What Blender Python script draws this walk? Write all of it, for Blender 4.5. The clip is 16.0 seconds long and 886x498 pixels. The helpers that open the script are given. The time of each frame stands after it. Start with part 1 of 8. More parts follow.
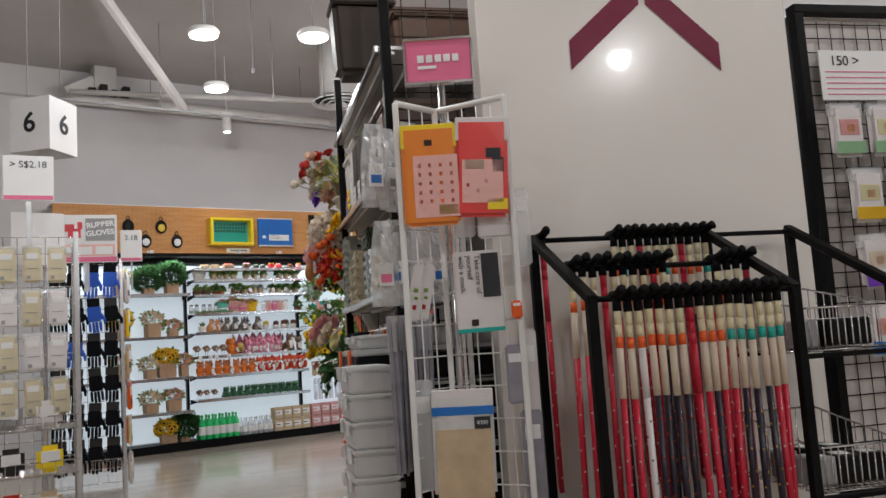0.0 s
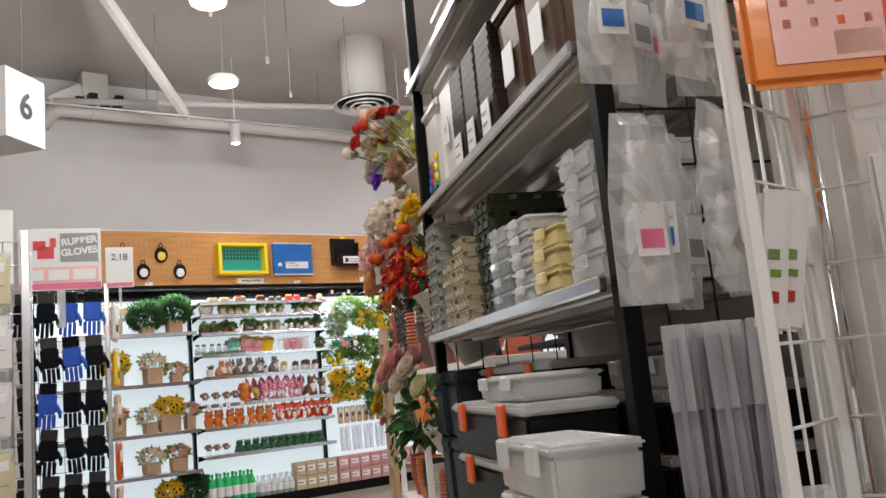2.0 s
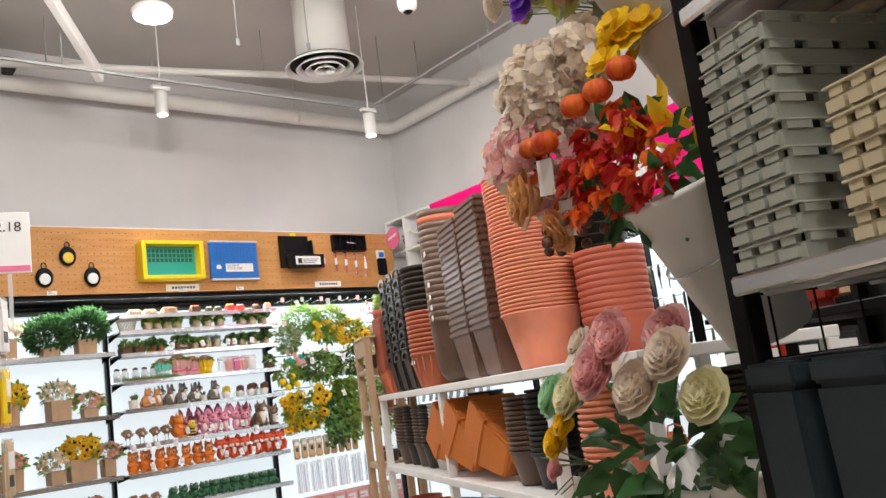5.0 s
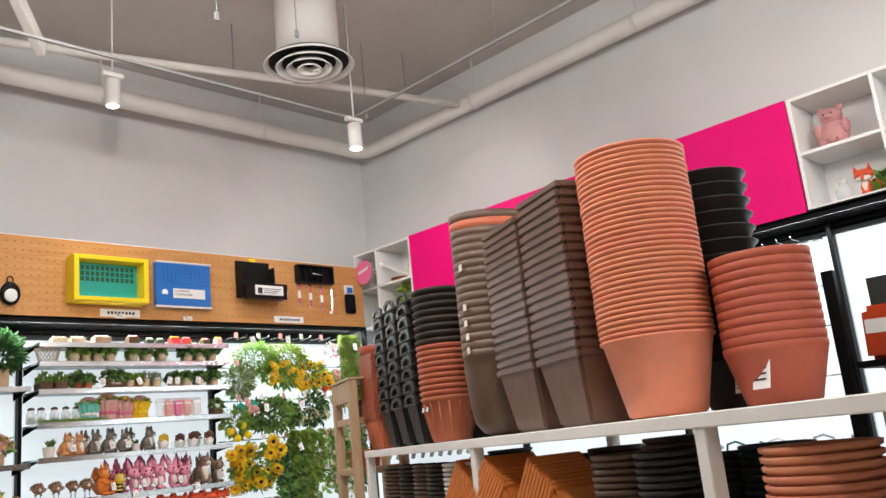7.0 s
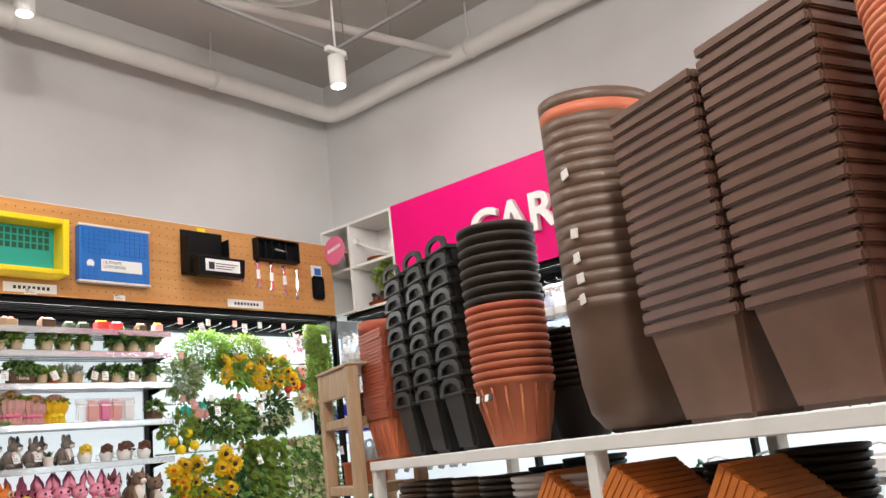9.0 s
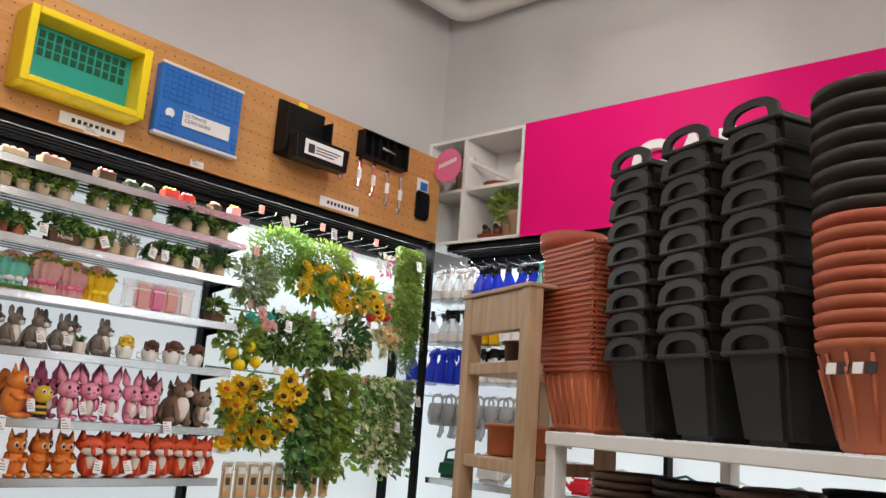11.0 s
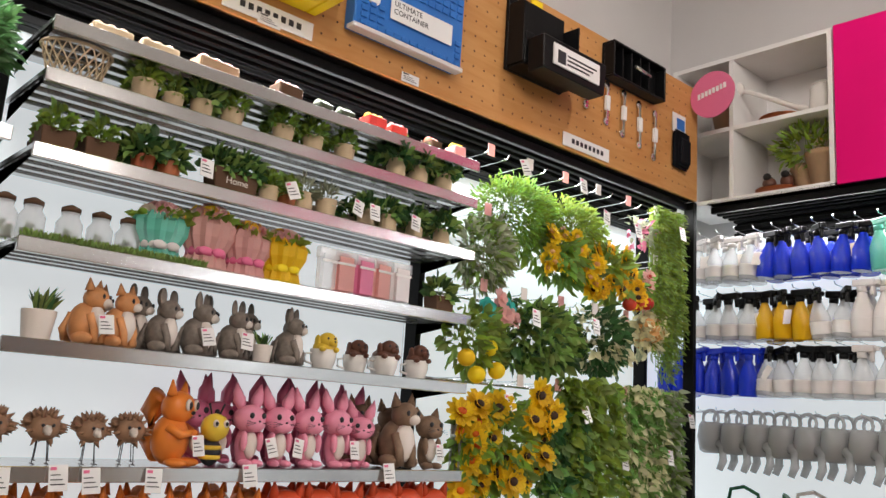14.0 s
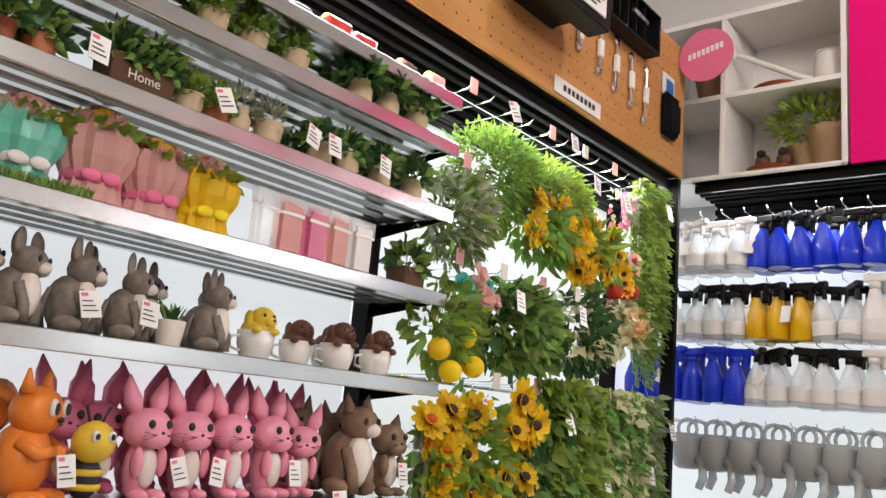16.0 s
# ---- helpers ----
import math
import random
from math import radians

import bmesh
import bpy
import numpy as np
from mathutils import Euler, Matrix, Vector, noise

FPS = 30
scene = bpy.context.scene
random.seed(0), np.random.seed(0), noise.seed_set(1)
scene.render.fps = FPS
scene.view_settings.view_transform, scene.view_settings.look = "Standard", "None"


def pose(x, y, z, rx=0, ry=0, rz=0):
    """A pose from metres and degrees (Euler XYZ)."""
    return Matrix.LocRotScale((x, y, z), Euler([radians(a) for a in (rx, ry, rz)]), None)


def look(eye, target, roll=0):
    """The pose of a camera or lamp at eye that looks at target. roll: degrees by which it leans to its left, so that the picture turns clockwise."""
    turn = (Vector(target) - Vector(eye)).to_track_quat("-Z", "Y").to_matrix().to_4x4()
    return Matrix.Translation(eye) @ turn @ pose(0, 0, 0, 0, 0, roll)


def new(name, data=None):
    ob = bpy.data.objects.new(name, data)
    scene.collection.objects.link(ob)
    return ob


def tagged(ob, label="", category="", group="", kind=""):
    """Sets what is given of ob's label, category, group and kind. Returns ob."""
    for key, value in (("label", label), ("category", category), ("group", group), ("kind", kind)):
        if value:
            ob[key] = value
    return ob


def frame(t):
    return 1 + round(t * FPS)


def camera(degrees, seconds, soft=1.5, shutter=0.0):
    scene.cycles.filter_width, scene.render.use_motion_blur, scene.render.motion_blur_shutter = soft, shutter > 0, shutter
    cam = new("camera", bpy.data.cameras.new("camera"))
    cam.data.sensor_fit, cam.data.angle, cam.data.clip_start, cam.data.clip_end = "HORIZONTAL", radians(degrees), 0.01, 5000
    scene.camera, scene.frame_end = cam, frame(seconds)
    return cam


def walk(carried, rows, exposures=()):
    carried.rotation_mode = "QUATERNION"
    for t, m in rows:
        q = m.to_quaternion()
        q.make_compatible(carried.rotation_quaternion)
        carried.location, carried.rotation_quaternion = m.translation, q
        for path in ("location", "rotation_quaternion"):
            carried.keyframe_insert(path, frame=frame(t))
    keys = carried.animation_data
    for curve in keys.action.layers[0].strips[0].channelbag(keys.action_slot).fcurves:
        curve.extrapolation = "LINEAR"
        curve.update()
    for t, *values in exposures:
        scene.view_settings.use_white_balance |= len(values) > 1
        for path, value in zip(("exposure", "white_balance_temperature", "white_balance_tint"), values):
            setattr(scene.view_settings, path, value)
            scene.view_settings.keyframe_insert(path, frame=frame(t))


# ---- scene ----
cam = camera(55.8, 16.0)
PATH = [
    (0, (0.083, 0.496, 0.995), (1.21, 2.133, 1.215), -3.8),
    (0.5, (0.15, 0.803, 0.999), (1.271, 2.447, 1.197), -3.0),
    (1, (0.252, 1.147, 1.013), (1.367, 2.796, 1.206), -4.9),
    (1.5, (0.37, 1.48, 1.029), (1.487, 3.119, 1.284), -6.5),
    (2, (0.491, 1.803, 1.036), (1.609, 3.432, 1.345), -5.4),
    (2.5, (0.562, 2.074, 1.049), (1.695, 3.694, 1.354), -4.3),
    (3, (0.624, 2.334, 1.046), (1.786, 3.933, 1.353), -4.8),
    (3.5, (0.677, 2.581, 1.055), (1.926, 4.108, 1.38), -4.4),
    (4, (0.737, 2.832, 1.057), (2.029, 4.321, 1.392), -4.4),
    (4.5, (0.789, 3.095, 1.066), (2.087, 4.578, 1.405), -4.9),
    (5, (0.853, 3.304, 1.073), (2.136, 4.8, 1.412), -7.8),
    (7.5, (1.225, 4.546, 1.104), (2.66, 5.857, 1.577), -5.4),
    (8, (1.371, 4.817, 1.103), (2.854, 6.081, 1.556), -5.4),
    (8.5, (1.523, 5.11, 1.107), (3.034, 6.336, 1.567), -5.7),
    (9, (1.653, 5.389, 1.115), (3.161, 6.614, 1.589), -6.5),
    (11.5, (2.21, 6.749, 1.124), (3.67, 8.06, 1.508), 5.7),
    (12, (2.311, 7.008, 1.143), (3.753, 8.346, 1.504), 4.2),
    (12.5, (2.405, 7.272, 1.16), (3.814, 8.647, 1.511), 4.5),
    (13, (2.475, 7.512, 1.166), (3.861, 8.907, 1.529), 5.4),
    (13.5, (2.529, 7.701, 1.167), (3.88, 9.124, 1.555), 5.1),
    (14, (2.576, 7.891, 1.171), (3.887, 9.35, 1.564), 3.8),
    (14.5, (2.611, 8.049, 1.171), (3.902, 9.522, 1.571), 2.9),
    (15, (2.661, 8.204, 1.174), (4.034, 9.601, 1.576), 2.5),
    (15.5, (2.755, 8.366, 1.187), (4.191, 9.697, 1.595), 3.2),
    (16, (2.869, 8.507, 1.192), (4.367, 9.77, 1.592), 5.0),
]
walk(cam, [(t, look(eye, target, roll)) for t, eye, target, roll in PATH],
     ((0.0, -0.35, 6150, 10), (1.0, -0.2, 6250, 10), (2.0, 0.08, 6350, 10), (2.5, 0.18, 6400, 10), (3.5, 0.32, 6500, 10), (4.5, 0.45, 6550, 10), (5.0, 0.38, 6500, 10),
      (7.5, 0.25, 6500, 10), (9.0, 0.33, 6550, 10), (11.5, -0.1, 6700, 12), (13.0, -0.05, 6800, 13), (15.0, 0.02, 6850, 14), (16.0, 0.18, 6850, 14)))

# ---- world and lamps ----
world = bpy.data.worlds.new("world")
scene.world = world
world.use_nodes = True
world.node_tree.nodes["Background"].inputs[0].default_value = (0.9, 0.95, 1, 1)
world.node_tree.nodes["Background"].inputs[1].default_value = 0.05
scene.view_settings.exposure = 0.0
LAMP_W, SPOT_W, SHELF_W, PANEL_E = 51.0, 36.0, 7.8, 0.62


# ---- materials ----
def mat(name, col, rough=0.5, metal=0.0, var=0.12, scale=6.0, bump=0.04, fine=120.0, trans=0.0, alpha=1.0,
        emit=0.0, coat=0.0, rand=0.0, ior=1.45, sss=0.0):
    m = bpy.data.materials.new(name)
    m.use_nodes = True
    nt = m.node_tree
    p = nt.nodes["Principled BSDF"]
    p.inputs["Roughness"].default_value = rough
    p.inputs["Metallic"].default_value = metal
    p.inputs["Transmission Weight"].default_value = trans
    p.inputs["Alpha"].default_value = alpha
    p.inputs["IOR"].default_value = ior
    p.inputs["Coat Weight"].default_value = coat
    c4 = (*col, 1)
    p.inputs["Base Color"].default_value = c4
    if emit:
        p.inputs["Emission Color"].default_value = c4
        p.inputs["Emission Strength"].default_value = emit
    tc = nt.nodes.new("ShaderNodeTexCoord")
    if var:
        big = nt.nodes.new("ShaderNodeTexNoise")
        big.inputs["Scale"].default_value = scale
        big.inputs["Detail"].default_value = 5
        nt.links.new(tc.outputs["Object"], big.inputs["Vector"])
        ramp = nt.nodes.new("ShaderNodeMapRange")
        ramp.inputs["From Min"].default_value = 0.3
        ramp.inputs["From Max"].default_value = 0.7
        ramp.inputs["To Min"].default_value = 1 - var
        ramp.inputs["To Max"].default_value = 1 + var
        nt.links.new(big.outputs["Fac"], ramp.inputs["Value"])
        hsv = nt.nodes.new("ShaderNodeHueSaturation")
        hsv.inputs["Color"].default_value = c4
        nt.links.new(ramp.outputs["Result"], hsv.inputs["Value"])
        if rand:
            oi = nt.nodes.new("ShaderNodeObjectInfo")
            geo = nt.nodes.new("ShaderNodeNewGeometry")
            add = nt.nodes.new("ShaderNodeMath")
            add.operation = "ADD"
            nt.links.new(oi.outputs["Random"], add.inputs[0])
            nt.links.new(geo.outputs["Random Per Island"], add.inputs[1])
            r2 = nt.nodes.new("ShaderNodeMapRange")
            r2.inputs["From Max"].default_value = 2
            r2.inputs["To Min"].default_value = 0.5 - rand * 0.12
            r2.inputs["To Max"].default_value = 0.5 + rand * 0.12
            nt.links.new(add.outputs[0], r2.inputs["Value"])
            nt.links.new(r2.outputs["Result"], hsv.inputs["Hue"])
            r3 = nt.nodes.new("ShaderNodeMapRange")
            r3.inputs["From Max"].default_value = 1
            r3.inputs["To Min"].default_value = 1 - rand
            r3.inputs["To Max"].default_value = 1 + rand
            nt.links.new(geo.outputs["Random Per Island"], r3.inputs["Value"])
            mul = nt.nodes.new("ShaderNodeMath")
            mul.operation = "MULTIPLY"
            nt.links.new(ramp.outputs["Result"], mul.inputs[0])
            nt.links.new(r3.outputs["Result"], mul.inputs[1])
            nt.links.new(mul.outputs[0], hsv.inputs["Value"])
        nt.links.new(hsv.outputs["Color"], p.inputs["Base Color"])
    if bump:
        fn = nt.nodes.new("ShaderNodeTexNoise")
        fn.inputs["Scale"].default_value = fine
        fn.inputs["Detail"].default_value = 4
        nt.links.new(tc.outputs["Object"], fn.inputs["Vector"])
        bp = nt.nodes.new("ShaderNodeBump")
        bp.inputs["Strength"].default_value = min(1.0, bump * 4)
        bp.inputs["Distance"].default_value = 0.002
        nt.links.new(fn.outputs["Fac"], bp.inputs["Height"])
        nt.links.new(bp.outputs["Normal"], p.inputs["Normal"])
        rr = nt.nodes.new("ShaderNodeMapRange")
        rr.inputs["To Min"].default_value = max(0.02, rough - 0.08)
        rr.inputs["To Max"].default_value = min(1, rough + 0.08)
        nt.links.new(fn.outputs["Fac"], rr.inputs["Value"])
        nt.links.new(rr.outputs["Result"], p.inputs["Roughness"])
    return m


M = {}
M["wall"] = mat("painted_wall", (0.64, 0.625, 0.62), 0.75, var=0.05, scale=1.5, fine=60)
M["ceiling"] = mat("painted_ceiling", (0.50, 0.475, 0.455), 0.85, var=0.07, scale=1.2, fine=30)
M["pipe"] = mat("painted_pipe", (0.68, 0.66, 0.63), 0.5, var=0.06, scale=3)
M["gloss_white"] = mat("gloss_white_board", (0.78, 0.74, 0.69), 0.18, var=0.02, scale=2, bump=0.005, coat=0.4)
M["white_paint"] = mat("white_powder_coat", (0.80, 0.79, 0.77), 0.4, var=0.05)
M["white_board"] = mat("white_melamine", (0.82, 0.81, 0.80), 0.45, var=0.03)
M["pink"] = mat("magenta_board", (0.80, 0.004, 0.18), 0.5, var=0.04, scale=3, bump=0.01)
M["cross"] = mat("crimson_vinyl", (0.33, 0.012, 0.075), 0.35, var=0.04)
M["black"] = mat("black_steel", (0.0045, 0.0043, 0.0045), 0.5, var=0.15)
M["black_plastic"] = mat("black_plastic", (0.006, 0.0063, 0.007), 0.38, var=0.15)
M["rubber"] = mat("black_rubber", (0.004, 0.004, 0.005), 0.6, var=0.1)
M["steel"] = mat("galvanised_steel", (0.62, 0.62, 0.62), 0.20, metal=0.95, var=0.1, bump=0)
M["shelf_grey"] = mat("grey_enamelled_steel", (0.56, 0.55, 0.53), 0.26, metal=0.35, var=0.06, bump=0)
M["chrome"] = mat("chrome", (0.8, 0.8, 0.8), 0.12, metal=1.0, var=0.03, bump=0)
M["dark_panel"] = mat("grey_back_panel", (0.60, 0.56, 0.53), 0.6, var=0.1)
M["lamp"] = mat("lamp_glow", (1, 0.96, 0.88), 0.5, emit=14.0, var=0, bump=0)
M["strip"] = mat("strip_glow", (0.85, 0.95, 1), 0.5, emit=2.0, var=0, bump=0)
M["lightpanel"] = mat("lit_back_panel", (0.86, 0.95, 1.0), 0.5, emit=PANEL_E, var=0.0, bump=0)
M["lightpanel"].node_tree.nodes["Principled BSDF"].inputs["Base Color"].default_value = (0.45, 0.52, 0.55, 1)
M["ply"] = mat("oak_veneer", (0.52, 0.26, 0.085), 0.55, var=0.12, scale=2)
M["timber"] = mat("pale_timber", (0.50, 0.36, 0.22), 0.55, var=0.16, scale=5)
M["price"] = mat("price_card", (0.80, 0.80, 0.79), 0.5, var=0.03)
M["paper"] = mat("paper_tag", (0.75, 0.70, 0.66), 0.6, var=0.08, rand=0.1)
M["ink"] = mat("black_ink", (0.02, 0.02, 0.025), 0.5, var=0)
M["pinkcard"] = mat("pink_card", (0.75, 0.16, 0.30), 0.5, var=0.05)
M["terra"] = mat("terracotta", (0.47, 0.125, 0.055), 0.5, var=0.14, scale=9, rand=0.12)
M["terra_l"] = mat("pale_terracotta", (0.70, 0.24, 0.14), 0.45, var=0.1, scale=9, rand=0.08)
M["redpot"] = mat("red_clay", (0.40, 0.085, 0.045), 0.55, var=0.1)
M["brownpot"] = mat("brown_plastic", (0.14, 0.075, 0.052), 0.38, var=0.14, scale=12, rand=0.1)
M["taupe"] = mat("taupe_plastic", (0.105, 0.060, 0.039), 0.42, var=0.12, scale=14)
M["darkbrown"] = mat("dark_brown_plastic", (0.035, 0.026, 0.02), 0.45, var=0.12)
M["charcoal"] = mat("charcoal_plastic", (0.027, 0.0265, 0.025), 0.42, var=0.12)
M["slate"] = mat("slate_plastic", (0.02, 0.029, 0.034), 0.45, var=0.1)
M["greycrate"] = mat("sage_grey_plastic", (0.31, 0.32, 0.27), 0.45, var=0.06)
M["beige"] = mat("beige_plastic", (0.47, 0.40, 0.26), 0.45, var=0.08)
M["dgreen"] = mat("dark_green_plastic", (0.035, 0.045, 0.022), 0.45, var=0.1)
M["yellowbox"] = mat("cream_yellow_plastic", (0.80, 0.66, 0.30), 0.35, var=0.05)
M["clear"] = mat("clear_plastic", (0.80, 0.82, 0.84), 0.12, var=0.03, trans=0.0, alpha=0.38, bump=0.03, fine=30)
M["frost"] = mat("frosted_plastic", (0.86, 0.86, 0.85), 0.3, var=0.05, alpha=0.62)
M["film"] = mat("clear_film", (0.85, 0.87, 0.88), 0.08, var=0.03, alpha=0.30, bump=0.12, fine=18)
M["orange"] = mat("orange_clip", (0.80, 0.12, 0.015), 0.4, var=0.06)
M["lidgrey"] = mat("light_grey_lid", (0.50, 0.50, 0.49), 0.4, var=0.08)
M["clay_orange"] = mat("clay_orange", (0.62, 0.19, 0.035), 0.5, var=0.08)
M["whitebin"] = mat("white_bin", (0.74, 0.72, 0.69), 0.4, var=0.06)
M["kraft"] = mat("kraft_board", (0.42, 0.27, 0.16), 0.75, var=0.12, scale=12)
M["kraft_l"] = mat("pale_jute", (0.56, 0.43, 0.28), 0.8, var=0.15, scale=14)
M["peat"] = mat("dark_peat", (0.10, 0.05, 0.025), 0.8, var=0.2)
M["leaf"] = mat("leaf_green", (0.22, 0.36, 0.09), 0.5, var=0.2, rand=0.35)
M["leaf_b"] = mat("leaf_bright", (0.24, 0.38, 0.05), 0.5, var=0.2, rand=0.3)
M["leaf_d"] = mat("leaf_dark", (0.05, 0.13, 0.04), 0.45, var=0.2, rand=0.3)
M["leaf_g"] = mat("leaf_grey", (0.36, 0.40, 0.27), 0.6, var=0.2, rand=0.25)
M["leaf_y"] = mat("leaf_olive_yellow", (0.42, 0.40, 0.10), 0.55, var=0.2, rand=0.25)
M["petal_s"] = mat("petal_peach", (0.74, 0.50, 0.38), 0.6, var=0.1, rand=0.12)
M["petal_y"] = mat("petal_yellow", (0.85, 0.57, 0.02), 0.55, var=0.1, rand=0.18)
M["petal_o"] = mat("petal_orange", (0.78, 0.14, 0.02), 0.5, var=0.12, rand=0.15)
M["petal_r"] = mat("petal_red", (0.55, 0.035, 0.02), 0.5, var=0.12, rand=0.15)
M["petal_p"] = mat("petal_pink", (0.76, 0.42, 0.40), 0.6, var=0.1, rand=0.12)
M["petal_w"] = mat("petal_white", (0.80, 0.70, 0.58), 0.6, var=0.08, rand=0.12)
M["petal_c"] = mat("petal_cream", (0.80, 0.76, 0.50), 0.6, var=0.08, rand=0.1)
M["petal_m"] = mat("petal_mint", (0.38, 0.62, 0.38), 0.6, var=0.08, rand=0.1)
M["petal_v"] = mat("petal_violet", (0.25, 0.07, 0.60), 0.6, var=0.1, rand=0.12)
M["petal_a"] = mat("petal_apricot", (0.80, 0.46, 0.20), 0.6, var=0.1, rand=0.1)
M["seed"] = mat("dark_seed_head", (0.04, 0.02, 0.012), 0.8, var=0.2)
M["stem"] = mat("stem_green", (0.12, 0.18, 0.05), 0.6, var=0.15)
M["fig_pink"] = mat("pink_resin", (0.84, 0.31, 0.43), 0.38, var=0.06)
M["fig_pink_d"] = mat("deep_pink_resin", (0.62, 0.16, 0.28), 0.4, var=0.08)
M["fig_orange"] = mat("orange_resin", (0.80, 0.23, 0.035), 0.36, var=0.1, scale=20)
M["fig_fox"] = mat("fox_red_resin", (0.72, 0.09, 0.03), 0.38, var=0.08)
M["fig_grey"] = mat("grey_fur_resin", (0.19, 0.16, 0.135), 0.6, var=0.4, scale=45)
M["fig_brown"] = mat("brown_fur_resin", (0.22, 0.14, 0.09), 0.6, var=0.3, scale=40)
M["fig_dbrown"] = mat("chocolate_resin", (0.13, 0.05, 0.03), 0.5, var=0.2, scale=30)
M["fig_tan"] = mat("ginger_resin", (0.62, 0.28, 0.11), 0.5, var=0.2, scale=30)
M["fig_white"] = mat("white_resin", (0.75, 0.68, 0.62), 0.4, var=0.06)
M["fig_yellow"] = mat("yellow_resin", (0.75, 0.52, 0.05), 0.35, var=0.06)
M["fig_green"] = mat("green_resin", (0.03, 0.12, 0.05), 0.4, var=0.2, scale=20)
M["rust"] = mat("rusty_resin", (0.30, 0.17, 0.10), 0.6, var=0.25, scale=30)
M["porcelain"] = mat("white_glaze", (0.80, 0.77, 0.73), 0.2, var=0.03)
M["blue"] = mat("blue_plastic", (0.02, 0.16, 0.52), 0.4, var=0.06)
M["teal"] = mat("teal_plastic", (0.02, 0.38, 0.32), 0.4, var=0.05)
M["yellow"] = mat("yellow_plastic", (0.86, 0.64, 0.01), 0.4, var=0.04)
M["blueglass"] = mat("cobalt_plastic", (0.01, 0.04, 0.62), 0.12, var=0.05, alpha=0.86, bump=0)
M["amber"] = mat("amber_plastic", (0.75, 0.42, 0.01), 0.12, var=0.05, alpha=0.85, bump=0)
M["mintglass"] = mat("mint_plastic", (0.15, 0.62, 0.48), 0.15, var=0.05, alpha=0.7, bump=0)
M["smoke"] = mat("smoke_clear_plastic", (0.42, 0.43, 0.44), 0.15, var=0.05, alpha=0.62, bump=0)
M["greyp"] = mat("grey_plastic", (0.30, 0.30, 0.30), 0.4, var=0.08)
M["milk"] = mat("milky_plastic", (0.78, 0.74, 0.73), 0.3, var=0.04, alpha=0.9)
M["olive"] = mat("olive_plastic", (0.05, 0.065, 0.035), 0.4, var=0.1)
M["greenbottle"] = mat("green_bottle", (0.03, 0.55, 0.16), 0.2, var=0.05)
M["red"] = mat("red_plastic", (0.62, 0.015, 0.03), 0.3, var=0.05)
M["redstick"] = mat("red_lacquer", (0.48, 0.012, 0.035), 0.3, var=0.08)
M["navy"] = mat("navy_lacquer", (0.022, 0.014, 0.025), 0.3, var=0.1)
M["ivory"] = mat("ivory_lacquer", (0.74, 0.66, 0.42), 0.35, var=0.05)
M["orangebag"] = mat("orange_film_bag", (0.82, 0.25, 0.03), 0.18, var=0.06, coat=0.6, bump=0.15, fine=14)
M["redbag"] = mat("red_film_bag", (0.76, 0.06, 0.05), 0.18, var=0.06, coat=0.6, bump=0.15, fine=14)
M["pinkprint"] = mat("pale_pink_print", (0.80, 0.45, 0.40), 0.3, var=0.04)
M["glove_b"] = mat("black_glove", (0.006, 0.0065, 0.009), 0.7, var=0.2)
M["glove_u"] = mat("blue_glove", (0.02, 0.10, 0.55), 0.6, var=0.15)
M["glove_w"] = mat("cream_glove", (0.62, 0.55, 0.38), 0.7, var=0.15)
M["greybag"] = mat("lilac_grey_film", (0.30, 0.29, 0.33), 0.25, var=0.2, scale=12, bump=0.2, fine=22)
M["green_box"] = mat("dark_green_can", (0.012, 0.10, 0.045), 0.3, var=0.05)


def floor_material():
    m = mat("pale_vinyl_planks", (0.52, 0.42, 0.32), 0.13, var=0.08, scale=3, bump=0.01)
    nt = m.node_tree
    p = nt.nodes["Principled BSDF"]
    tc = nt.nodes.new("ShaderNodeTexCoord")
    br = nt.nodes.new("ShaderNodeTexBrick")
    br.inputs["Scale"].default_value = 1.0
    br.inputs["Brick Width"].default_value = 0.9
    br.inputs["Row Height"].default_value = 0.15
    br.inputs["Mortar Size"].default_value = 0.002
    br.inputs["Color1"].default_value = (0.48, 0.41, 0.34, 1)
    br.inputs["Color2"].default_value = (0.54, 0.47, 0.39, 1)
    br.inputs["Mortar"].default_value = (0.30, 0.23, 0.17, 1)
    nt.links.new(tc.outputs["Object"], br.inputs["Vector"])
    nt.links.new(br.outputs["Color"], p.inputs["Base Color"])
    return m


def grain_material(name, c1, c2, stretch):
    m = mat(name, c1, 0.5, var=0.0, bump=0.03, fine=80)
    nt = m.node_tree
    p = nt.nodes["Principled BSDF"]
    tc = nt.nodes.new("ShaderNodeTexCoord")
    mp = nt.nodes.new("ShaderNodeMapping")
    mp.inputs["Scale"].default_value = stretch
    n = nt.nodes.new("ShaderNodeTexNoise")
    n.inputs["Scale"].default_value = 4
    n.inputs["Detail"].default_value = 8
    n.inputs["Distortion"].default_value = 0.6
    cr = nt.nodes.new("ShaderNodeValToRGB")
    cr.color_ramp.elements[0].position = 0.35
    cr.color_ramp.elements[1].position = 0.65
    cr.color_ramp.elements[0].color = (*c1, 1)
    cr.color_ramp.elements[1].color = (*c2, 1)
    nt.links.new(tc.outputs["Object"], mp.inputs["Vector"])
    nt.links.new(mp.outputs["Vector"], n.inputs["Vector"])
    nt.links.new(n.outputs["Fac"], cr.inputs["Fac"])
    nt.links.new(cr.outputs["Color"], p.inputs["Base Color"])
    return m


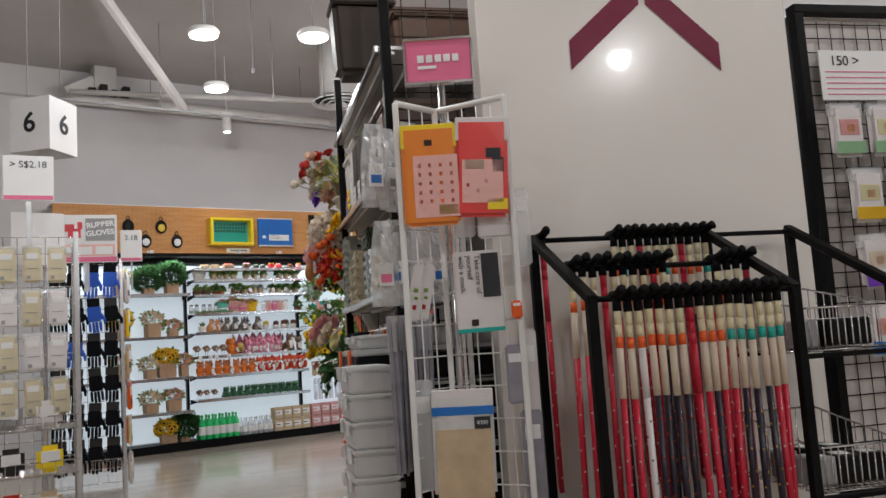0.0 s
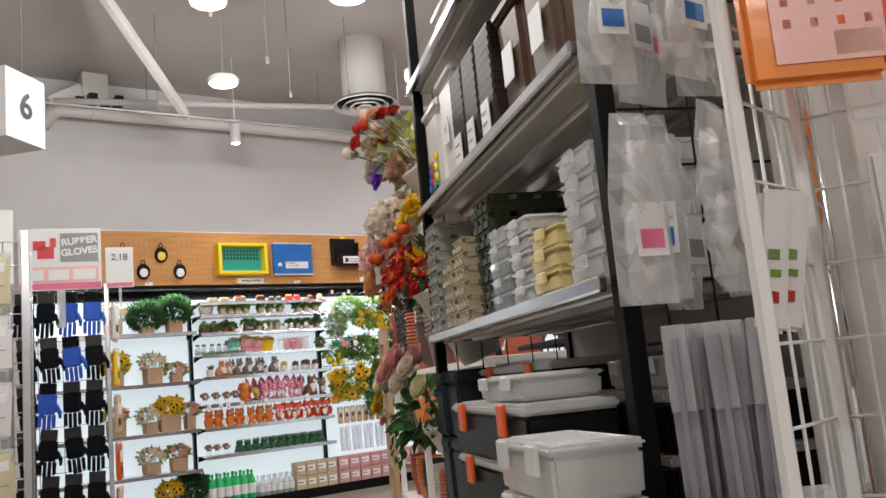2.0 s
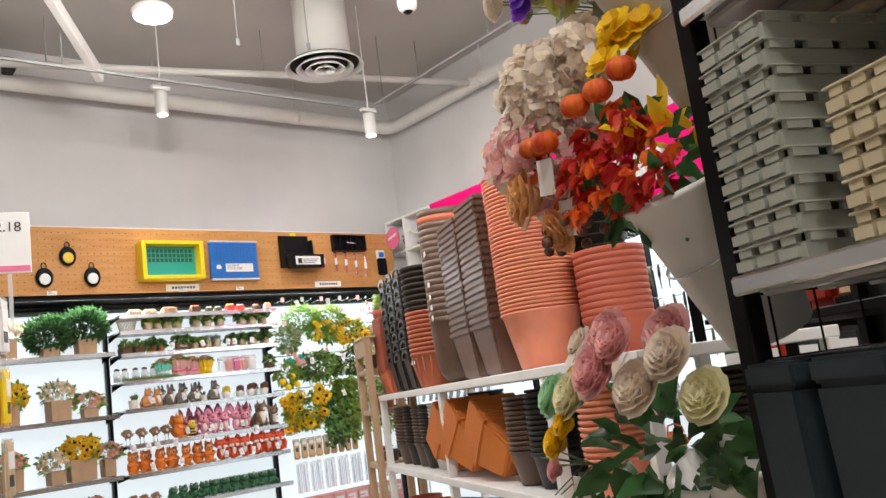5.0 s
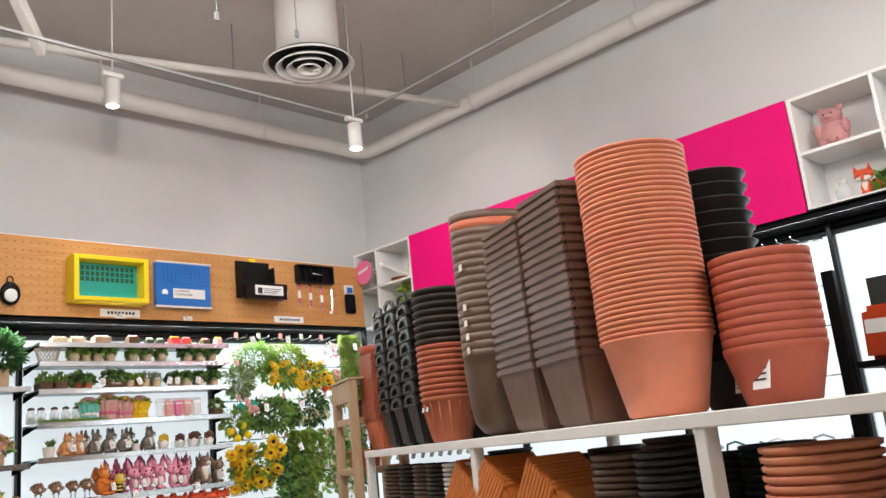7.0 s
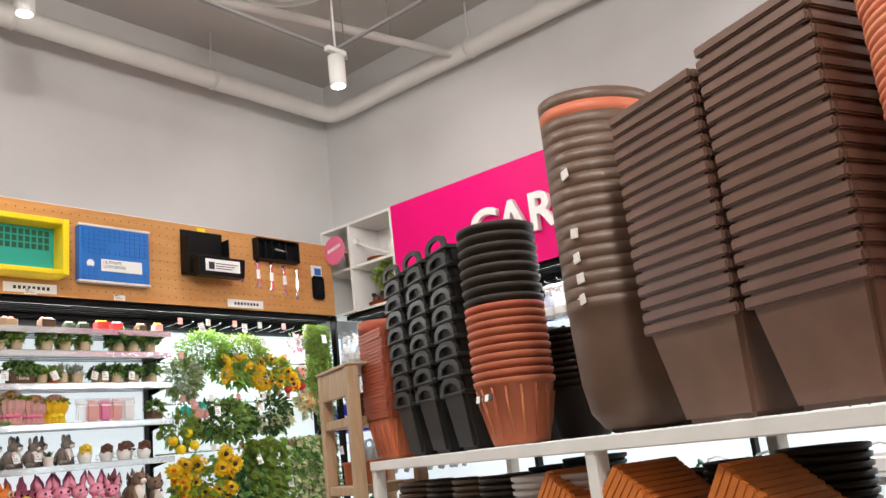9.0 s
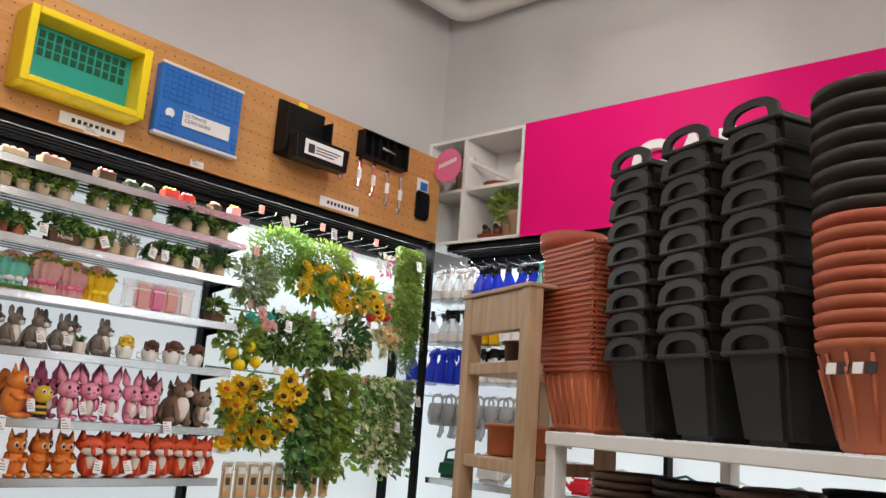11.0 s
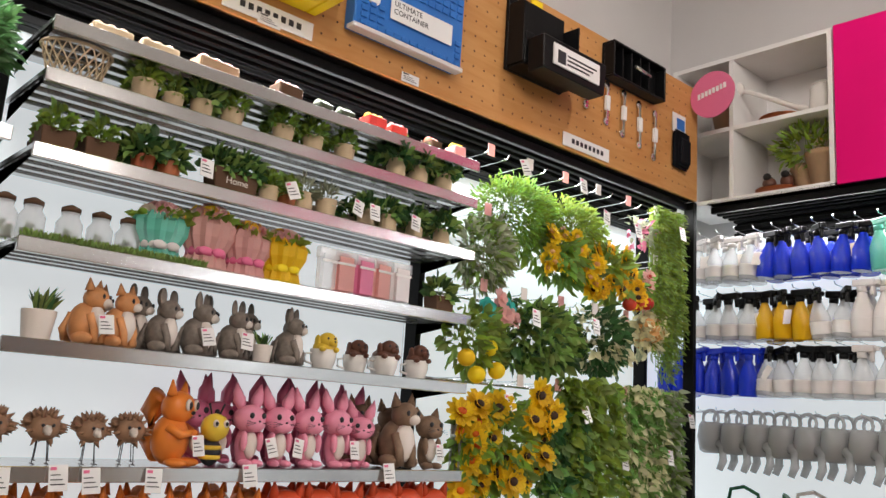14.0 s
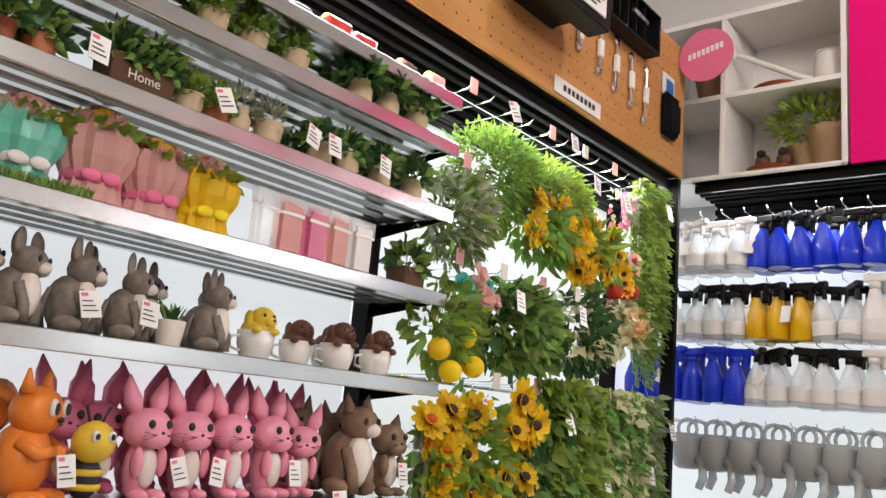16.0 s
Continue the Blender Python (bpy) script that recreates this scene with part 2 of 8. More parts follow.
M["floor"] = floor_material()
M["ply"] = grain_material("oak_veneer_board", (0.51, 0.235, 0.075), (0.58, 0.295, 0.11), (1.2, 8, 9))
M["timber"] = grain_material("pale_timber_grain", (0.40, 0.26, 0.15), (0.50, 0.35, 0.22), (10, 10, 1.2))
for k, v in (("black", 0.12), ("black_plastic", 0.18), ("rubber", 0.15), ("glove_b", 0.1), ("charcoal", 0.28), ("slate", 0.25), ("darkbrown", 0.3), ("dgreen", 0.3), ("dark_panel", 0.15), ("pink", 0.15), ("ply", 0.25)):
    M[k].node_tree.nodes["Principled BSDF"].inputs["Specular IOR Level"].default_value = v


def thin(m, share):
    """Lets part of the light pass through a leaf or petal."""
    nt = m.node_tree
    p, out = nt.nodes["Principled BSDF"], nt.nodes["Material Output"]
    tr, mx = nt.nodes.new("ShaderNodeBsdfTranslucent"), nt.nodes.new("ShaderNodeMixShader")
    mx.inputs[0].default_value = share
    if p.inputs["Base Color"].links:
        nt.links.new(p.inputs["Base Color"].links[0].from_socket, tr.inputs["Color"])
    nt.links.new(p.outputs[0], mx.inputs[1])
    nt.links.new(tr.outputs[0], mx.inputs[2])
    nt.links.new(mx.outputs[0], out.inputs["Surface"])


for k in M:
    if k.startswith(("leaf", "petal")):
        thin(M[k], 0.38)


# ---- mesh helpers ----
def box(bm, x0, x1, y0, y1, z0, z1, mi=0, m=None):
    vs = [bm.verts.new((x, y, z)) for z in (z0, z1) for y in (y0, y1) for x in (x0, x1)]
    if m is not None:
        for v in vs:
            v.co = m @ v.co
    for q in ((0, 2, 3, 1), (4, 5, 7, 6), (0, 1, 5, 4), (2, 6, 7, 3), (0, 4, 6, 2), (1, 3, 7, 5)):
        bm.faces.new([vs[i] for i in q]).material_index = mi
    return vs


def rbox(bm, x0, x1, y0, y1, z0, z1, r=0.004, mi=0, m=None, top=1.0, seg=1):
    """Box with bevelled edges; top scales its upper face."""
    t = bmesh.new()
    vs = box(t, x0, x1, y0, y1, z0, z1, mi)
    cx, cy = (x0 + x1) / 2, (y0 + y1) / 2
    for v in vs[4:]:
        v.co.x, v.co.y = cx + (v.co.x - cx) * top, cy + (v.co.y - cy) * top
    if r:
        bmesh.ops.bevel(t, geom=list(t.edges), offset=r, segments=seg, affect="EDGES")
    for f in t.faces:
        f.material_index = mi
    merge(bm, t, m)


def merge(bm, t, m=None):
    me = bpy.data.meshes.new("tmp")
    t.to_mesh(me)
    t.free()
    if m is not None:
        me.transform(m)
    bm.from_mesh(me)
    bpy.data.meshes.remove(me)


def lathe(bm, prof, seg=20, c=(0, 0, 0), mi=0, m=None, sx=1.0, sy=1.0, smooth=True, caps=True, pleat=0.0):
    rings = []
    for r, z in prof:
        ring = []
        for i in range(seg):
            a = 2 * math.pi * i / seg
            q = 1 + pleat * math.cos(i * math.pi)
            co = Vector((c[0] + sx * r * q * math.cos(a), c[1] + sy * r * q * math.sin(a), c[2] + z))
            ring.append(bm.verts.new(m @ co if m is not None else co))
        rings.append(ring)
    for a, b in zip(rings, rings[1:]):
        for i in range(seg):
            f = bm.faces.new((a[i], a[(i + 1) % seg], b[(i + 1) % seg], b[i]))
            f.material_index, f.smooth = mi, smooth
    for ring, flip in ((rings[0], True), (rings[-1], False)) if caps else ():
        f = bm.faces.new(ring[::-1] if flip else ring)
        f.material_index = mi


def ell(bm, c, r, mi=0, m=None, u=12, v=8):
    prof = [(max(1e-4, math.sin(math.pi * i / v)), -math.cos(math.pi * i / v)) for i in range(v + 1)]
    prof[0], prof[-1] = (0.02, -1), (0.02, 1)
    t = Matrix.Translation(c) @ Matrix.Diagonal((*r, 1)) if len(r) == 3 else None
    lathe(bm, prof, u, mi=mi, m=(m @ t if m is not None else t))


def tube(bm, pts, r, seg=6, mi=0, m=None, closed=False):
    pts = [Vector(p) for p in pts]
    n = len(pts)
    rings = []
    for i, p in enumerate(pts):
        a = pts[(i - 1) % n] if (i or closed) else p
        b = pts[(i + 1) % n] if (i < n - 1 or closed) else p
        q = (b - a).to_track_quat("Z", "Y").to_matrix()
        rr = r[i] if isinstance(r, (list, tuple)) else r
        ring = []
        for k in range(seg):
            an = 2 * math.pi * k / seg
            co = p + q @ Vector((rr * math.cos(an), rr * math.sin(an), 0))
            ring.append(bm.verts.new(m @ co if m is not None else co))
        rings.append(ring)
    pairs = list(zip(rings, rings[1:])) + ([(rings[-1], rings[0])] if closed else [])
    for a, b in pairs:
        for k in range(seg):
            f = bm.faces.new((a[k], a[(k + 1) % seg], b[(k + 1) % seg], b[k]))
            f.material_index, f.smooth = mi, True
    if not closed:
        bm.faces.new(rings[0][::-1]).material_index = mi
        bm.faces.new(rings[-1]).material_index = mi


def to_mesh(name, bm, *mats):
    me = bpy.data.meshes.new(name)
    bmesh.ops.recalc_face_normals(bm, faces=bm.faces)
    bm.to_mesh(me)
    bm.free()
    for k in mats:
        me.materials.append(M[k])
    return me


def part(name, bm, mats, parent=None, label="", m=None):
    """Links a bmesh (or a mesh) as one object under a thing or a part."""
    me = bm if isinstance(bm, bpy.types.Mesh) else to_mesh(name, bm, *(mats if isinstance(mats, (list, tuple)) else (mats,)))
    ob = new(name, me)
    ob.parent = parent
    if m is not None:
        ob.matrix_basis = m
    if label:
        tagged(ob, label)
    return ob


def thing(name, label, category, m, group="", kind=""):
    ob = new(name)
    ob.empty_display_size = 0.1
    ob.matrix_basis = m
    return tagged(ob, label, category, group, kind)


def solid(name, bm, mats, label, category, m=None, group="", kind=""):
    ob = part(name, bm, mats, None, "", m)
    return tagged(ob, label, category, group, kind)


def put(me, name, label, category, m, group=""):
    ob = new(name, me)
    ob.matrix_basis = m
    return tagged(ob, label, category, group)


def words(name, body, size, matkey, m, parent=None, depth=0.002, align="CENTER", bold=0.0):
    cu = bpy.data.curves.new(name, "FONT")
    cu.body, cu.size, cu.extrude, cu.align_x, cu.align_y, cu.offset = body, size, depth, align, "CENTER", bold
    tmp = bpy.data.objects.new("tmp", cu)
    scene.collection.objects.link(tmp)
    me = bpy.data.meshes.new_from_object(tmp.evaluated_get(bpy.context.evaluated_depsgraph_get()))
    bpy.data.objects.remove(tmp)
    me.name = name
    me.materials.clear()
    me.materials.append(M[matkey])
    ob = new(name, me)
    ob.parent = parent
    ob.matrix_basis = m
    return ob


class Soup:
    """Loose leaves, petals, berries and stems gathered into one mesh."""

    def __init__(self):
        self.vs, self.fs, self.mi = [], [], []

    def add(self, vs, fs, mi):
        k = len(self.vs)
        self.vs += [tuple(v) for v in vs]
        self.fs += [[k + i for i in f] for f in fs]
        self.mi += [mi] * len(fs)

    def leaf(self, p, d, L, W, mi, fold=0.25):
        d = Vector(d).normalized()
        s = d.cross(Vector((rng.uniform(-1, 1), rng.uniform(-1, 1), rng.uniform(-0.3, 1)))).normalized()
        n = s.cross(d)
        p = Vector(p)
        a, b = p + d * L * 0.3 + s * W / 2 + n * W * fold, p + d * L * 0.3 - s * W / 2 + n * W * fold
        a2, b2 = p + d * L * 0.7 + s * W * 0.36 + n * W * fold, p + d * L * 0.7 - s * W * 0.36 + n * W * fold
        mid, tip = p + d * L * 0.5, p + d * L - n * W * 0.15
        self.add((p, a, a2, tip, b2, b, mid), ((0, 1, 6), (1, 2, 6), (2, 3, 6), (3, 4, 6), (4, 5, 6), (5, 0, 6)), mi)

    def bloom(self, p, n, R, k, mi, centre=None, tilt=0.35, layers=1, wide=0.55):
        n = Vector(n).normalized()
        u = n.orthogonal().normalized()
        v = n.cross(u)
        p = Vector(p)
        for l in range(layers):
            t = tilt + l * 0.5
            rr = R * (1 - 0.24 * l)
            for i in range(k):
                a = 2 * math.pi * (i + 0.5 * l) / k + rng.uniform(-0.15, 0.15)
                o = u * math.cos(a) + v * math.sin(a)
                d = (o * math.cos(t) + n * math.sin(t)).normalized()
                s = n.cross(o)
                w = rr * wide
                q = p + n * 0.002 * l
                e = q + d * rr
                self.add((q, q + d * rr * 0.6 + s * w, e + s * w * 0.4 - n * rr * 0.1, e - s * w * 0.4 - n * rr * 0.1, q + d * rr * 0.6 - s * w,
                          q + d * rr * 0.55 - n * rr * 0.12),
                         ((0, 1, 5), (1, 2, 5), (2, 3, 5), (3, 4, 5), (4, 0, 5)), mi)
        if centre is not None:
            self.ball(p + n * R * 0.06, R * 0.34, centre, (1, 1, 0.8))

    def ball(self, p, r, mi, sc=(1, 1, 1), u=8, v=5):
        vs, fs = [], []
        for j in range(v + 1):
            t = math.pi * j / v
            for i in range(u):
                a = 2 * math.pi * i / u
                vs.append((p[0] + r * sc[0] * math.sin(t) * math.cos(a), p[1] + r * sc[1] * math.sin(t) * math.sin(a), p[2] + r * sc[2] * math.cos(t)))
        for j in range(v):
            for i in range(u):
                fs.append((j * u + i, j * u + (i + 1) % u, (j + 1) * u + (i + 1) % u, (j + 1) * u + i))
        self.add(vs, fs, mi)

    def stem(self, a, b, r, mi, bend=0.0):
        a, b = Vector(a), Vector(b)
        q = (b - a).to_track_quat("Z", "Y").to_matrix()
        off = q @ Vector((bend, 0, 0))
        vs = []
        for t in (0, 0.33, 0.66, 1):
            c = a.lerp(b, t) + off * math.sin(math.pi * t)
            vs += [c + q @ Vector((r * math.cos(k * 2.094), r * math.sin(k * 2.094), 0)) for k in range(3)]
        self.add(vs, [(3 * j + i, 3 * j + (i + 1) % 3, 3 * j + 3 + (i + 1) % 3, 3 * j + 3 + i) for j in range(3) for i in range(3)], mi)

    def mesh(self, name, *keys):
        me = bpy.data.meshes.new(name)
        me.from_pydata(self.vs, [], self.fs)
        for k in keys:
            me.materials.append(M[k])
        me.polygons.foreach_set("material_index", self.mi)
        me.polygons.foreach_set("use_smooth", [True] * len(self.fs))
        me.update()
        return me


rng = random.Random(7)


def jit(a):
    return rng.uniform(-a, a)


# local frames: x along the front to the right, y into the shelf, z up
FW = pose(0, 9.81, 0)
EW = pose(5.84, 9.81, 0, 0, 0, -90)
END = pose(1.86, 3.893, 0, 0, 0, -108.5)
GF = pose(1.866, 3.887, 0, 0, 0, -111.0) @ Matrix.Diagonal((0.927, 1, 1, 1))
RF = pose(3.19, 5.99, 0, 0, 0, -113.5)
AF = pose(1.573, 2.364, 0.222, 0, 0, -22) @ Matrix.Scale(0.92, 4)

# ---- the room ----
LEDGE = 3.75

def slab(name, x0, x1, y0, y1, z0, z1, key, label="", cat=""):
    bm = bmesh.new()
    box(bm, x0, x1, y0, y1, z0, z1)
    return solid(name, bm, key, label or name.replace("_", " "), cat or name.split("_")[0], kind="structure")


slab("floor", -6.2, 6.5, -4.2, 10.5, -0.1, 0, "floor", "pale wood-look vinyl plank shop floor", "floor")
slab("wall_north", -6.2, 6.5, 10.3, 10.5, 0, 4.5, "wall", "light grey painted upper shop wall", "wall")
slab("wall_east", 6.3, 6.5, -4.2, 10.3, 0, 4.5, "wall", "light grey painted upper shop wall", "wall")
slab("wall_south", -6.2, 6.3, -4.2, -4.0, 0, 4.5, "wall", "light grey painted shop wall", "wall")
slab("wall_west", -6.2, -6.0, -4.0, 10.3, 0, 4.5, "wall", "light grey painted shop wall", "wall")
slab("ceiling", -6.2, 6.5, -4.2, 10.5, 4.3, 4.5, "ceiling", "off-white painted open shop ceiling slab", "ceiling")

slab("wall_lining_north", -6.0, 6.24, 10.24, 10.298, 2.0, LEDGE, "wall", "light grey plasterboard lining of the shop wall", "wall")
slab("wall_lining_east", 6.24, 6.298, -3.9, 10.298, 2.0, LEDGE, "wall", "light grey plasterboard lining of the shop wall", "wall")


def ceiling_fittings():
    # conduit that runs round the two walls
    bm = bmesh.new()
    arc = [(6.17 - 0.12 * (1 - math.sin(a)), 10.07 - 0.12 * (1 - math.cos(a)), 3.92) for a in [k * math.pi / 16 for k in range(9)]]
    tube(bm, [(1.78, 10.29, 3.80), (1.80, 10.2, 3.84), (1.88, 10.10, 3.92), (2.0, 10.07, 3.92)] + arc + [(6.17, -4, 3.92)], 0.07, 14)
    wallpipe = solid("wall_pipe", bm, "pipe", "white painted sprinkler pipe along the upper wall", "pipe")
    for x in (2.2, 3.6, 5.0):
        t = bmesh.new()
        tube(t, [(x, 10.07, 3.93), (x, 10.07, 4.3)], 0.008)
        lathe(t, [(0.076, -0.012), (0.076, 0.012)], 14, m=pose(x, 10.07, 3.92, 0, 90, 0))
        part("hanger", t, "pipe", wallpipe)
    for y in (8.6, 7.0, 5.4):
        t = bmesh.new()
        tube(t, [(6.17, y, 3.93), (6.17, y, 4.3)], 0.008)
        lathe(t, [(0.076, -0.012), (0.076, 0.012)], 14, m=pose(6.17, y, 3.92, 90, 0, 0))
        part("hanger", t, "pipe", wallpipe)
    # thin conduit that crosses behind the air diffuser, and a boxed duct at its end
    bm = bmesh.new()
    tube(bm, [(1.81, 9.81, 3.9), (3.6, 9.36, 3.9), (4.9, 9.0, 3.9), (6.29, 8.7, 3.92)], 0.03, 10)
    thinpipe = solid("conduit_pipe", bm, "pipe", "white painted thin conduit across the ceiling", "pipe")
    for x, y in ((2.6, 9.61), (4.2, 9.19), (5.6, 8.85)):
        t = bmesh.new()
        tube(t, [(x, y, 3.92), (x, y, 4.3)], 0.005, 5)
        part("hanger", t, "greyp", thinpipe)
    bm = bmesh.new()
    rbox(bm, 2.10, 2.34, 10.0, 10.24, 3.96, 4.3, 0.01)
    rbox(bm, 1.78, 2.12, 10.02, 10.22, -0.07, 0.07, 0.01, m=Matrix.Translation((0, 0, 4.12)) @ pose(2.1, 0, 0, 0, -30, 0) @ pose(-2.1, 0, 0))
    solid("box_duct", bm, "pipe", "white painted boxed duct above the upper wall", "duct", kind="structure")
    # thin hanging wires and rods under the slab
    for x, y, z in ((2.9, 7.4, 3.55), (3.3, 7.9, 3.5), (2.3, 6.9, 3.6), (3.9, 8.0, 3.62), (5.2, 8.9, 3.7), (5.3, 7.6, 3.8)):
        t = bmesh.new()
        tube(t, [(x, y, z), (x, y, 4.3)], 0.004, 5)
        rbox(t, x - 0.012, x + 0.012, y - 0.008, y + 0.008, z - 0.05, z, 0.002)
        solid("ceiling_rod", t, "greyp", "thin grey threaded rod hanging from the ceiling", "rod", group="ceiling rods", kind="structure")
    # lighting track
    bm = bmesh.new()
    box(bm, -1.0, 4.76, 8.535, 8.555, 3.42, 3.435)
    box(bm, 4.74, 4.76, 0.5, 8.535, 3.42, 3.435)
    track = solid("lighting_track", bm, "greyp", "thin grey suspended lighting track frame", "track")
    for x, y in ((0.5, 8.545), (2.4, 8.545), (4.75, 8.545), (4.75, 6.2), (4.75, 3.6)):
        t = bmesh.new()
        tube(t, [(x, y, 3.445), (x, y, 4.3)], 0.004)
        part("wire", t, "greyp", track)


ceiling_fittings()


def pendant(x, y, z, on=True):
    ob = thing("ceiling_lamp", "round white pendant downlight with glowing lens", "lamp", pose(x, y, z), "ceiling lamps")
    bm = bmesh.new()
    lathe(bm, [(0.105, -0.005), (0.115, 0.02), (0.10, 0.04), (0.045, 0.055), (0.012, 0.06)], 24)
    part("housing", bm, "white_paint", ob)
    bm = bmesh.new()
    lathe(bm, [(0.096, -0.012), (0.098, -0.006)], 24)
    part("lens", bm, "lamp", ob, "glowing round lens")
    bm = bmesh.new()
    tube(bm, [(0, 0, 0.06), (0, 0, 4.3 - z)], 0.004)
    part("cord", bm, "greyp", ob)
    la = bpy.data.lights.new("downlight", "POINT")
    la.shadow_soft_size, la.energy, la.color = 0.07, LAMP_W, (1.0, 0.96, 0.92)
    lo = new("downlight", la)
    lo.parent = ob
    lo.matrix_basis = pose(0, 0, -0.055)
    return ob


# only the first three lamps are seen; the others are assumed, out of view
for x, y, z in ((2.065, 6.258, 3.33), (2.607, 7.556, 3.37), (2.60, 5.56, 3.15), (0.6, 2.4, 3.1), (2.6, 2.6, 3.1),
                # (0.95, 3.7): no lamp seen here, added to brighten the buckets and gondola
                (4.6, 4.6, 3.2), (0.95, 3.7, 3.1), (0.6, -1.2, 3.1), (3.2, 0.2, 3.1), (-2.0, 0.6, 3.1),
                (2.2, -1.6, 3.1), (-0.6, -2.2, 3.1)):
    pendant(x, y, z)


# ---- light-box wall with shelves ----
def flower_wall():
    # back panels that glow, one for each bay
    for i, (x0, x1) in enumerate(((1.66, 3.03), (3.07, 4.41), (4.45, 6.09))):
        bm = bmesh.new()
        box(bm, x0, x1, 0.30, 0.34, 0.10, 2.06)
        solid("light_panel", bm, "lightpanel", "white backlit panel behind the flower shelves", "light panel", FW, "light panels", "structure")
    bm = bmesh.new()
    rbox(bm, 1.62, 5.80, 0.02, 0.30, 0.0, 0.09, 0.004)
    solid("plinth", bm, "black", "black plinth under the display wall", "plinth", FW, kind="structure")
    bm = bmesh.new()
    rbox(bm, 1.62, 5.84, 0.02, 0.34, 2.69, 2.705, 0.002)
    solid("canopy_top", bm, "white_board", "white top board above the sign panel", "board", FW, kind="structure")
    for x in (1.64, 3.05, 4.43, 5.775):
        bm = bmesh.new()
        w = 0.012
        rbox(bm, x - w, x + w, 0.24, 0.30, 0.0, 2.17, 0.002)
        solid("upright_post", bm, "black", "black slotted steel shelf upright", "post", FW, "shelf uprights", "structure")
    bm = bmesh.new()
    rbox(bm, 5.765, 5.79, 0.0, 0.05, 0.0, 2.17, 0.002)
    solid("corner_post", bm, "black", "black steel corner post", "post", FW, kind="structure")


flower_wall()


def canopy(mframe, x0, x1):
    ob = thing("canopy", "black slatted light canopy above lit shelves", "canopy", mframe, "light canopies", "structure")
    for k in range(5):
        bm = bmesh.new()
        y = 0.03 + k * 0.05
        rbox(bm, x0, x1, y, y + 0.022, 2.135, 2.165, 0.002)
        part("slat", bm, "black", ob)
    bm = bmesh.new()
    box(bm, x0, x1, 0.0, 0.30, 2.17, 2.18)
    part("cover", bm, "black", ob)
    for k in range(3):
        bm = bmesh.new()
        rbox(bm, x0, x1, 0.235, 0.255, 2.062 + k * 0.036, 2.084 + k * 0.036, 0.002)
        part("slat", bm, "black", ob)
    bm = bmesh.new()
    box(bm, x0, x1, 0.262, 0.30, 2.062, 2.168)
    part("back_strip", bm, "black", ob)
    bm = bmesh.new()
    box(bm, x0 + 0.03, x1 - 0.03, 0.214, 0.228, 2.15, 2.165)
    part("tube", bm, "strip", ob, "glowing light tube")
    la = bpy.data.lights.new("shelf_light", "AREA")
    la.shape, la.size, la.size_y, la.energy, la.color = "RECTANGLE", x1 - x0 - 0.1, 0.05, SHELF_W * (x1 - x0), (0.92, 0.97, 1.0)
    lo = new("shelf_light", la)
    lo.parent = ob
    lo.matrix_basis = pose((x0 + x1) / 2, 0.1, 2.128, -12, 0, 0)


canopy(FW, 1.66, 5.76)


def pegboard():
    ob = thing("pegboard", "oak-coloured perforated sign board above the shelves", "pegboard", FW, kind="structure")
    bm = bmesh.new()
    rbox(bm, 1.62, 5.77, -0.012, 0.012, 2.17, 2.69, 0.002)
    part("board", bm, "ply", ob)
    vs, fs = [], []
    for i in range(int(4.0 / 0.05)):
        for j in range(9):
            x, z, r = 1.72 + i * 0.05, 2.215 + j * 0.054, 0.0042
            k = len(vs)
            vs += [(x + r * math.cos(a * math.pi / 3), -0.0135, z + r * math.sin(a * math.pi / 3)) for a in range(6)]
            fs.append([k + q for q in range(6)])
    me = bpy.data.meshes.new("peg_holes")
    me.from_pydata(vs, [], fs)
    me.materials.append(M["peat"])
    tagged(part("peg_holes", me, None, ob), kind="stuff")


pegboard()


# ---- magenta wall over the second lit bay ----
def pink_wall():
    bm = bmesh.new()
    rbox(bm, 0.59, 3.83, -0.01, 0.012, 2.17, 2.845, 0.002)
    ob = solid("sign_board", bm, "pink", "magenta sign board with white raised letters", "sign", EW)
    for i, ch in enumerate("GARDENING"):
        words("letter", ch, 0.32, "white_board", pose(1.415 + i * 0.214, -0.03, 2.46, 90, 0, 0), ob, 0.02, bold=0.008)
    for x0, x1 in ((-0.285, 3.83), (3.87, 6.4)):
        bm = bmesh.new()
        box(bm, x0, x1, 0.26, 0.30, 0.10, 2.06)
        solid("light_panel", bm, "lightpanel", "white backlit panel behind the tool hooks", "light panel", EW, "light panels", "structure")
    bm = bmesh.new()
    rbox(bm, 0.0, 6.4, 0.02, 0.30, 0.0, 0.09, 0.004)
    solid("plinth", bm, "black", "black plinth under the display wall", "plinth", EW, kind="structure")
    for x in (1.40, 2.75, 3.85, 5.2):
        bm = bmesh.new()
        rbox(bm, x - 0.012, x + 0.012, 0.20, 0.26, 0.0, 2.17, 0.002)
        solid("upright_post", bm, "black", "black slotted steel shelf upright", "post", EW, "shelf uprights", "structure")


pink_wall()
canopy(EW, 0.02, 6.4)


